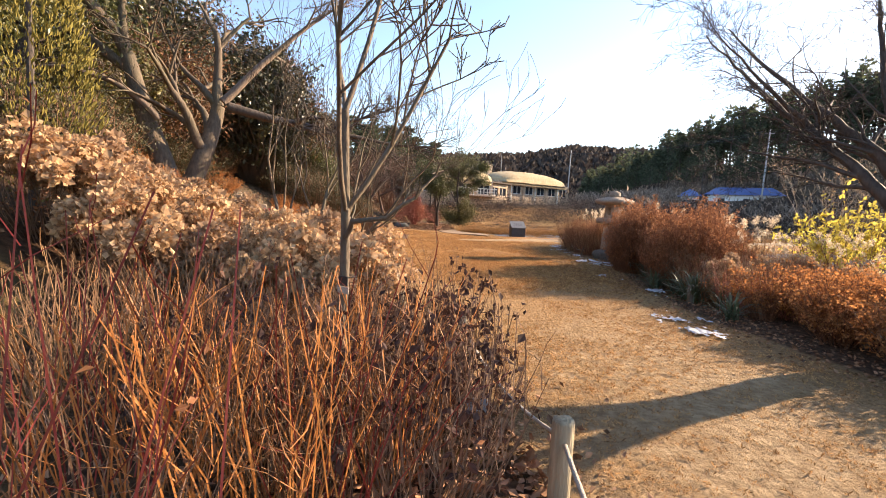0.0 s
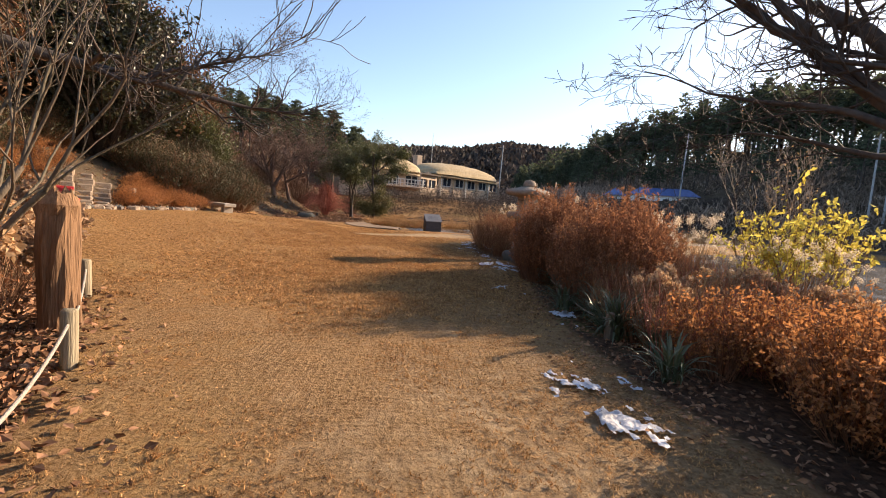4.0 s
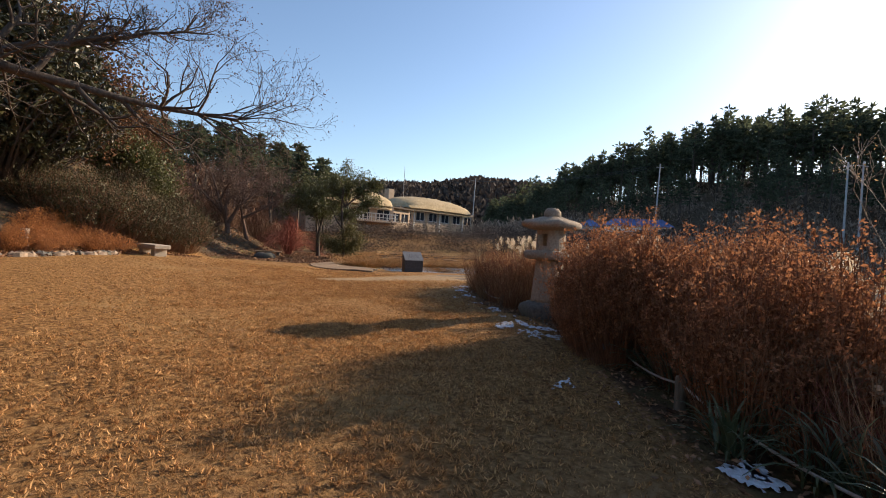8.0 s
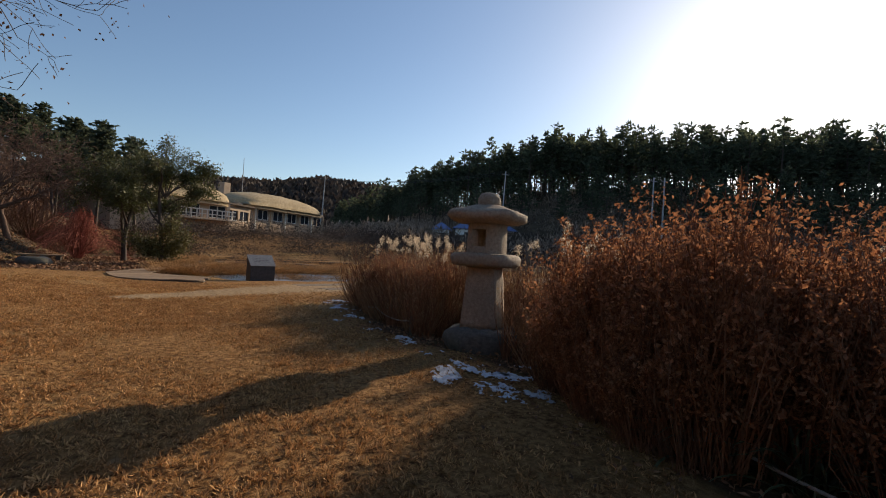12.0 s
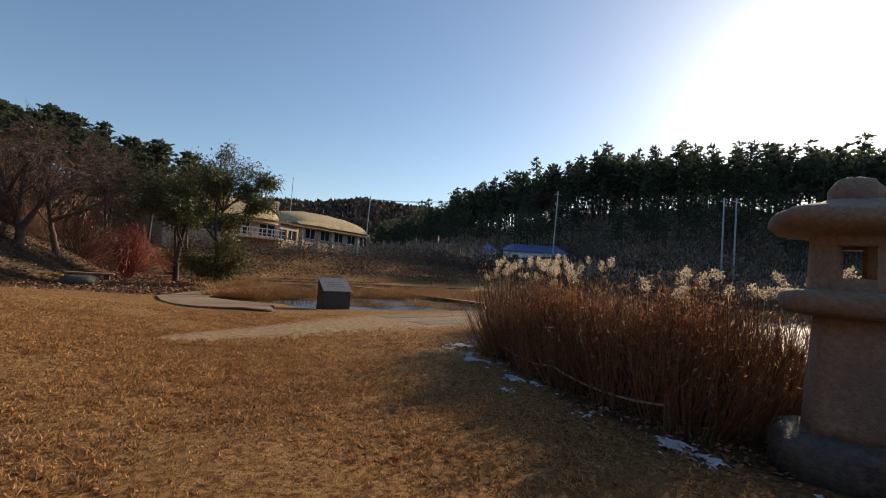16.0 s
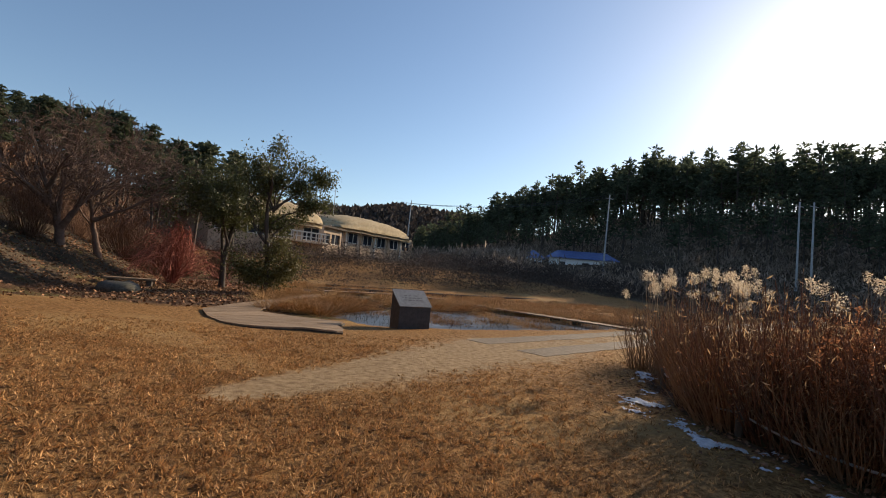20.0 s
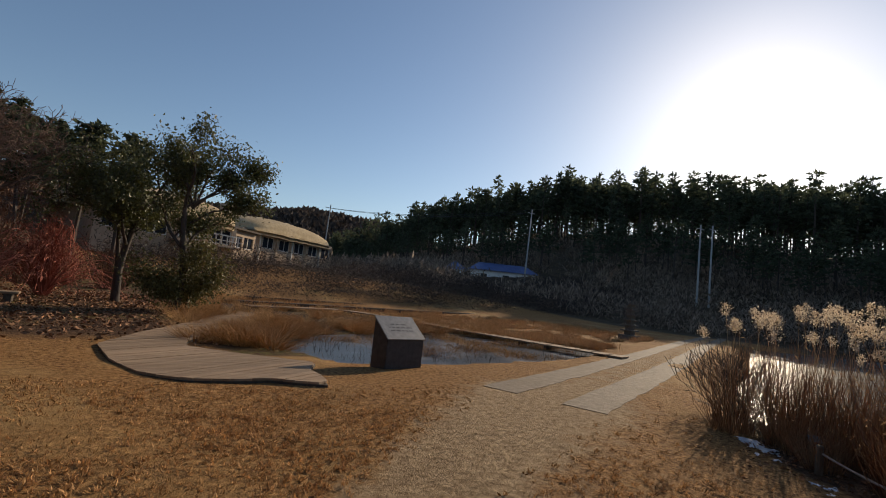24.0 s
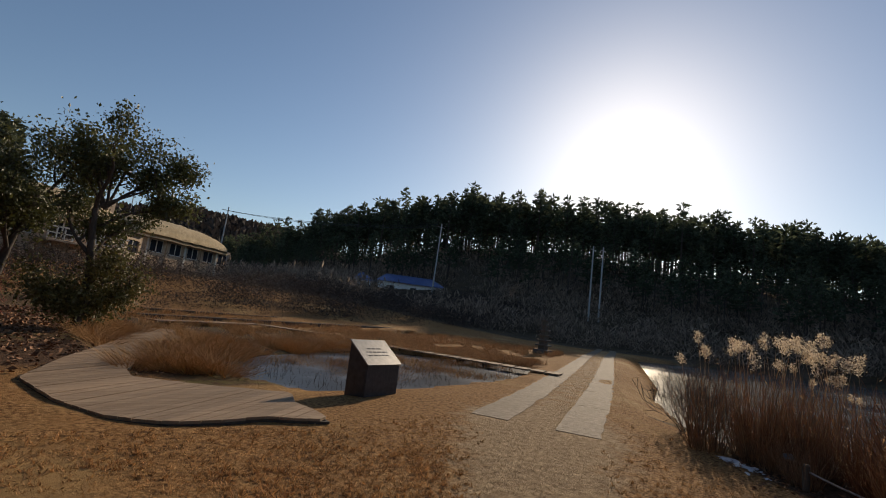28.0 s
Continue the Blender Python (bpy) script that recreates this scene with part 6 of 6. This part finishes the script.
    # hedges and reeds before the house, growth along the far shore coloured dark for shade
    so = Soup()
    n = 900
    x = rng.uniform(-6, 62, n)
    y = 52 + 0.28 * x + rng.uniform(-1, 20, n)
    ok = ~inside(POND, x, y) & (to_line(ROAD, x, y) > 2)
    x, y = x[ok], y[ok]
    hh = rng.uniform(0.5, 2.2, len(x)) * np.where(y > 58, 1.3, 0.7)
    base = np.repeat(np.stack([x, y, land(x, y)], -1), 130, 0)
    H = np.repeat(hh, 130)
    pos = base + rng.normal(0, 1, base.shape) * (H * 0.45)[:, None] * [1, 1, 0] + np.array([0, 0, 1.0]) * (rng.uniform(0, 0.7, len(H)) * H)[:, None]
    so.leaves(pos, H * 0.16, 0.12, 0, rng.normal(0, 1, base.shape) * [0.8, 0.8, 0.5] + [0, 0, 0.4], rng)
    tagged(new("shore_scrub", so.mesh("shore_scrub", M_SHORE)), "leafless shrubs along the far shore, coloured dark for shade", "scrub", kind="stuff")


pine_things()
far_woods()


# ---- wetland ----
def wetland():
    rng = np.random.default_rng(61)
    models = [grass_clump("sedge_tussock", "tussock of yellowed sedge in the wetland", 0.34, 0.42, 120, M_SEDGE, 500 + k, group="sedge tussocks", w=0.008, arch=0.8) for k in range(4)]

    def ok(x, y):
        if inside(DECK_OUT, x, y) or to_line(ROAD, x, y) < 1.7 or y - 0.52 * x < 27.4 or y < 32.6 - 0.35 * x:
            return False
        isle = noise.noise(Vector((x * 0.45, y * 0.45, 1.7)))
        return bool(isle > 0.12) if inside(POOL, x, y) else bool(isle > -0.22)

    strew(models, scatter(290, -0.3, 9.0, 32.0, 40.5, rng, ok, 0.3), rng, 0.6, 1.1, 6)
    rest = np.array(scatter(240, 8.5, 17, 31.5, 43, rng, ok, 0.33) + scatter(330, -0.3, 30, 40, 53, rng, ok, 0.45))
    far = Soup()
    foot = np.repeat(np.c_[rest, land(rest[:, 0], rest[:, 1])], 60, 0) + rng.normal(0, 0.16, (len(rest) * 60, 3)) * [1, 1, 0]
    far.stalks(foot, foot + rng.normal(0, 1, foot.shape) * [0.16, 0.16, 0.06] + [0, 0, 0.24], 0.012, 0.003, 0.07, rng)
    tagged(new("far_sedge", far.mesh("far_sedge", M_SEDGE)), "yellowed sedge spreading over the far wetland", "sedge", kind="stuff")
    # dead stems standing in the shallow water
    n = 2600
    x, y = rng.uniform(1.2, 14.6, n), rng.uniform(31.1, 38.2, n)
    clump = np.array([noise.noise(Vector((a * 0.8, b * 0.8, 4.0))) for a, b in zip(x, y)])
    wet = inside(POOL, x, y) & (clump > -0.12)
    foot = np.c_[x, y, np.full(n, -0.3)][wet]
    stems = Soup()
    stems.stalks(foot, foot + rng.normal(0, 1, foot.shape) * [0.09, 0.09, 0.05] + [0, 0, 0.27], 0.006, 0.003, 0.15, rng)
    tagged(new("pool_stems", stems.mesh("pool_stems", M_SHORE)), "dead dark stems standing in the shallow pool", "dead stems", kind="stuff")
    bw = thing("boardwalk", "narrow plank walk on low posts across the wetland", "boardwalk")
    line = [(13.2, 32.5), (11.9, 35.7), (10.5, 39.4), (9.6, 44.0), (7.5, 47.2), (2.2, 44.6)]
    for (x1, y1), (x2, y2) in zip(line, line[1:]):
        L, a = math.dist((x1, y1), (x2, y2)), math.atan2(y2 - y1, x2 - x1)
        n = int(L / 0.5)
        for k in range(n):
            so = Soup()
            so.box(-0.245, 0.245, -0.38, 0.38, -0.03, 0.02)
            p = part("plank", so, M_DECK, bw)
            u = (k + 0.5) / n
            p.matrix_basis = pose(x1 + (x2 - x1) * u, y1 + (y2 - y1) * u, 0.06, 0, 0, math.degrees(a))
        for u in (0.15, 0.85):
            so = Soup()
            so.box(-0.04, 0.04, -0.3, 0.3, -0.9, 0.03)
            p = part("support", so, M_DECK_EDGE, bw)
            p.matrix_basis = pose(x1 + (x2 - x1) * u, y1 + (y2 - y1) * u, 0, 0, 0, math.degrees(a))
    rail = thing("edging_beam", "long dark timber edging along the far shore", "edging")
    for (x1, y1, x2, y2) in ((1.5, 46.5, 9.5, 50.0), (9.5, 50.0, 24, 56.5), (24, 56.5, 40, 63.5), (3, 52, 18, 58)):
        L, a = math.dist((x1, y1), (x2, y2)), math.degrees(math.atan2(y2 - y1, x2 - x1))
        so = Soup()
        so.box(0, L - 0.05, -0.12, 0.12, -0.5, 0.16, None, 0.02)
        p = part("beam", so, M_DECK_EDGE, rail)
        p.matrix_basis = pose(x1, y1, 0, 0, 0, a)
    pg = thing("stone_pagoda", "slim stone pagoda of stacked tiers by the track", "pagoda", at=(25.6, 42.4, -0.2))
    so = Soup()
    so.box(-0.5, 0.5, -0.5, 0.5, -0.3, 0.4, None, 0.03)
    part("base", so, M_ROCK, pg)
    for k in range(6):
        so = Soup()
        r, z = 0.34 - 0.03 * k, 0.4 + k * 0.34
        so.box(-r * 0.7, r * 0.7, -r * 0.7, r * 0.7, z, z + 0.24)
        so.box(-r * 1.25, r * 1.25, -r * 1.25, r * 1.25, z + 0.24, z + 0.345, None, 0.02)
        part("tier", so, M_ROCK, pg)
    so = Soup()
    so.tube([(0, 0, 2.4), (0, 0, 2.85)], [0.07, 0.02], 8)
    part("finial", so, M_ROCK, pg)


wetland()


# ---- benches, marker, steps, stump ----
def small_things():
    b = thing("stone_bench", "pale stone slab bench beside the lawn", "bench", at=(-7.0, 26.7, gz(-7.0, 26.7)), turn=-47)
    so = Soup()
    so.box(-0.95, 0.95, -0.28, 0.28, 0.26, 0.42, None, 0.02)
    part("seat", so, M_BENCH_STONE, b)
    for x in (-0.6, 0.6):
        so = Soup()
        so.box(x - 0.16, x + 0.16, -0.22, 0.22, -0.1, 0.26, None, 0.02)
        part("leg", so, M_BENCH_STONE, b)
    b = thing("timber_bench", "low weathered timber bench at the edge of the lawn", "bench", at=(-5.3, 38.9, gz(-5.3, 38.9) - 0.1), turn=8)
    for k in range(3):
        so = Soup()
        so.box(-0.85, 0.85, -0.3 + k * 0.2, -0.12 + k * 0.2, 0.36, 0.42, None, 0.01)
        part("plank", so, M_DECK, b)
    for x in (-0.62, 0.62):
        so = Soup()
        so.box(x - 0.09, x + 0.09, -0.26, 0.26, -0.1, 0.36, None, 0.01)
        part("leg", so, M_DECK_EDGE, b)
    r = thing("flat_boulder", "dark flat boulder beside the bench", "boulder", at=(-4.9, 36.2, gz(-4.9, 36.2)))
    so = Soup()
    turned(so, [(0.5, -0.1), (0.62, 0.08), (0.55, 0.24), (0.3, 0.32)], 18, 0, 0.3, 0.06)
    part("stone", so, M_ROCK, r, "", True)
    m = thing("marker_post", "short pale stone marker post on the bank", "marker post", at=(-9.2, 23.2, gz(-9.2, 23.2) - 0.05))
    so = Soup()
    so.box(-0.09, 0.09, -0.09, 0.09, -0.2, 0.62, None, 0.015)
    part("shaft", so, M_BENCH_STONE, m)
    st = thing("stone_steps", "irregular stone steps climbing the bank", "steps")
    rng = np.random.default_rng(71)
    for k in range(8):
        x, y = -9.15 - 0.23 * k, 20.2 + 0.38 * k
        for u in (-0.62, -0.05, 0.5):
            so = Soup()
            w = rng.uniform(0.24, 0.31)
            so.box(-w, w, -0.24, 0.24, -0.3, 0.0, None, 0.045)
            p = part("slab", so, M_STONE, st)
            p.matrix_basis = pose(x + u * 0.86, y + u * 0.5, gz(x + u * 0.86, y + u * 0.5) + 0.05 + rng.normal(0, 0.012), rng.normal(0, 2), rng.normal(0, 2), 31 + rng.normal(0, 5))
    kb = thing("stone_edging", "row of low flat edging stones at the foot of the bank", "edging stones")
    for k in range(17):
        y = 18.6 + k * 0.42 + rng.normal(0, 0.06)
        x = bank_foot(y) + 0.1 + rng.normal(0, 0.05)
        so = Soup()
        turned(so, [(0.2, -0.1), (0.22, 0.0), (0.19, 0.08), (0.1, 0.1)], 9, rng.uniform(0, 90), 0.5, 0.08)
        p = part("stone", so, M_STONE if k % 3 else M_ROCK, kb)
        p.matrix_basis = pose(x, y, gz(x, y), 0, 0, rng.uniform(0, 360))
    s = thing("old_stump", "tall weathered stump of split brown wood", "stump", at=(-1.38, 7.8, gz(-1.38, 7.8)))
    so = Soup()
    turned(so, [(0.20, -0.15), (0.17, 0.1), (0.15, 0.4), (0.155, 0.8), (0.15, 1.1), (0.16, 1.2), (0.12, 1.32), (0.03, 1.22)], 18, 0, 0.3, 0.09)
    bole = part("bole", so, M_STUMP, s, "", False)
    for k in range(5):
        so = Soup()
        a = k * 1.26
        so.tube([(math.cos(a) * 0.11, math.sin(a) * 0.11, 1.05), (math.cos(a) * 0.12, math.sin(a) * 0.12, 1.25 + 0.1 * (k % 3))], [0.045, 0.012], 5)
        part("splinter", so, M_STUMP, bole)


small_things()


def red_chair(x, y, turn):
    c = thing("garden_chair", "red plastic garden chair standing on the lawn", "chair", "red chairs", at=(x, y, gz(x, y)), turn=turn)
    so = Soup()
    so.box(-0.24, 0.24, -0.24, 0.22, 0.40, 0.43, None, 0.008)
    part("seat", so, M_RED, c)
    for sx in (-0.21, 0.21):
        for sy, lean in ((-0.2, -0.05), (0.19, 0.08)):
            so = Soup()
            so.tube([(sx, sy + lean, -0.02), (sx, sy, 0.42)], [0.02, 0.026], 6)
            part("leg", so, M_RED, c)
    for k in range(4):
        so = Soup()
        so.box(-0.2 + k * 0.11, -0.13 + k * 0.11, 0.21, 0.235, 0.42, 0.84, pose(0, 0, 0, -7), 0.006)
        part("slat", so, M_RED, c)
    for sx in (-0.25, 0.25):
        so = Soup()
        so.box(sx - 0.025, sx + 0.025, -0.22, 0.26, 0.62, 0.65, None, 0.006)
        so.box(sx - 0.02, sx + 0.02, -0.22, -0.18, 0.42, 0.62)
        part("armrest", so, M_RED, c)
    so = Soup()
    so.box(-0.24, 0.24, 0.275, 0.305, 0.80, 0.90, None, 0.008)
    part("top_rail", so, M_RED, c)


red_chair(-6.0, 14.6, 200)
red_chair(-6.45, 15.2, 215)


# ---- snow, fallen leaves, grass ----
def snow():
    rng = np.random.default_rng(81)
    spots = [(4.7, 15.9, 0.55), (5.0, 15.3, 0.6), (4.5, 15.2, 0.3), (5.1, 14.8, 0.35), (4.3, 15.7, 0.3), (4.05, 13.9, 0.18), (3.8, 12.0, 0.22), (4.3, 11.4, 0.16), (4.15, 9.45, 0.2), (4.4, 9.9, 0.18), (3.55, 7.0, 0.3), (3.5, 7.45, 0.2), (3.65, 6.4, 0.26), (3.95, 7.15, 0.2), (4.35, 9.9, 0.2)]
    for v in np.arange(17.6, 25.2, 0.2):
        spots.append((float(edge_x(v)) - 0.18 + rng.normal(0, 0.1), float(v), float(rng.uniform(0.1, 0.24))))
    patches = thing("snow_patch", "thin melting snow left along the shaded bed", "snow", kind="stuff")
    step = 0.022
    for x, y, r in spots:
        n = int(r * 3.2 / step)
        g = (np.arange(n + 1) - n / 2) * step
        X, Y = np.meshgrid(x + g, y + g * 1.2)
        f = np.array([[noise.fractal(Vector((a * 3.2, b * 2.4, 0.5)), 1.0, 2.0, 4) + 0.5 * noise.noise(Vector((a * 15, b * 11, 3))) + 0.4 * noise.noise(Vector((a * 34, b * 26, 5))) for a, b in zip(ra, rb)] for ra, rb in zip(X, Y)])
        f = f * 1.3 + (0.36 if y > 13 else 0.24) - 0.85 * np.hypot(X - x, (Y - y) / 1.2) / (r * 1.25)
        Z = land(X, Y) + 0.006 + np.clip(f, -0.05, 0.5) * 0.05
        keep = (f[:-1, :-1] > 0) & (f[1:, 1:] > 0) & (f[:-1, 1:] > 0) & (f[1:, :-1] > 0)
        if keep.sum() < 4:
            continue
        i, j = np.nonzero(keep)
        w = n + 1
        so = Soup()
        so.add(np.stack([X, Y, Z], -1), np.stack([i * w + j, i * w + j + 1, (i + 1) * w + j + 1, (i + 1) * w + j], -1))
        part("drift", so, M_SNOW, patches, "", True)


def litter():
    rng = np.random.default_rng(91)
    so = Soup()
    n = 9000
    y = rng.uniform(0.3, 9.5, n)
    x = left_edge(y) - rng.exponential(0.9, n) + 0.35 * rng.normal(0, 1, n) * (rng.uniform(0, 1, n) < 0.4)
    so.leaves(np.stack([x, y, land(x, y) + 0.012 + rng.uniform(0, 0.03, n)], -1), 0.075, 0.6, 0, rng.normal(0, 1, (n, 3)) * [1, 1, 0.25], rng)
    n = 5000
    y = rng.uniform(3, 25, n)
    x = edge_x(y) + rng.normal(0.25, 0.4, n)
    so.leaves(np.stack([x, y, land(x, y) + 0.012 + rng.uniform(0, 0.02, n)], -1), 0.06, 0.5, 0, rng.normal(0, 1, (n, 3)) * [1, 1, 0.2], rng)
    n = 9000
    y = rng.uniform(10, 30, n)
    x = np.interp(y, FOOT_Y, FOOT_X) + 0.3 - rng.exponential(1.6, n)
    so.leaves(np.stack([x, y, land(x, y) + 0.012 + rng.uniform(0, 0.03, n)], -1), 0.09, 0.6, 0, rng.normal(0, 1, (n, 3)) * [1, 1, 0.25], rng)
    n = 11000
    y = rng.uniform(31, 47, n)
    x = rng.uniform(-9.5, 0.6, n)
    ok = (rng.uniform(0, 1, n) < smoothstep(31, 36, y)) & ~inside(DECK_OUT, x, y)
    x, y = x[ok], y[ok]
    so.leaves(np.stack([x, y, land(x, y) + 0.012 + rng.uniform(0, 0.03, len(x))], -1), 0.11, 0.6, 0, rng.normal(0, 1, (len(x), 3)) * [1, 1, 0.25], rng)
    tagged(new("fallen_leaves", so.mesh("fallen_leaves", M_LITTER)), "curled brown leaves fallen on the beds and their edges", "leaves", kind="stuff")


def lawn():
    rng = np.random.default_rng(95)
    so = Soup()
    n = 74000
    t = rng.uniform(0, 1.12, n)
    px, py = np.interp(t, [0, 0.25, 0.6, 1, 1.12], [1.6, 2.0, 1.2, -0.4, 0.4]), np.interp(t, [0, 0.25, 0.6, 1, 1.12], [1.0, 6, 15.5, 25, 27.2])
    x, y = px + rng.normal(0, 2.3, n), py + rng.normal(0, 1.4, n)
    ok = (x < edge_x(y) - 0.1) & (x > np.maximum(left_edge(y), -9) + 0.15) & (y < 28.4) & ~inside(DECK_OUT, x, y) & (to_line(ROAD, x, y) > 1.3)
    dirt = [(-0.2, 23.5), (1.0, 24.5), (2.9, 26.0), (5.2, 27.5)]
    ok &= (to_line(dirt, x, y) > np.interp(x, [-0.5, 1, 3, 5.5], [0.2, 0.65, 1.05, 1.2]) * rng.uniform(0.6, 1.4, n))
    ok &= rng.uniform(0, 1, n) > 0.75 * np.exp(-((x - 2.0 - 0.1 * y) / 1.4) ** 2) * (1 - smoothstep(2, 9, y))
    x, y = x[ok], y[ok]
    # each tuft is a small fan of blades
    m = 7
    high = np.repeat(rng.uniform(0.6, 1.35, len(x)) * np.where(y < 9, 0.62, 1.0), m)
    x, y = np.repeat(x, m), np.repeat(y, m)
    d = rng.normal(0, 1, (len(x), 3)) * [0.75, 0.75, 0.25] + [0, 0, 0.75]
    foot = np.stack([x, y, land(x, y) - 0.002], -1) + rng.normal(0, 0.012, (len(x), 3)) * [1, 1, 0]
    so.leaves(foot, 0.042 * high, 0.2, 0, d, rng)
    tagged(new("lawn_grass", so.mesh("lawn_grass", M_GRASS)), "short dry tan blades of dormant lawn", "grass", kind="stuff")


snow()
litter()
lawn()
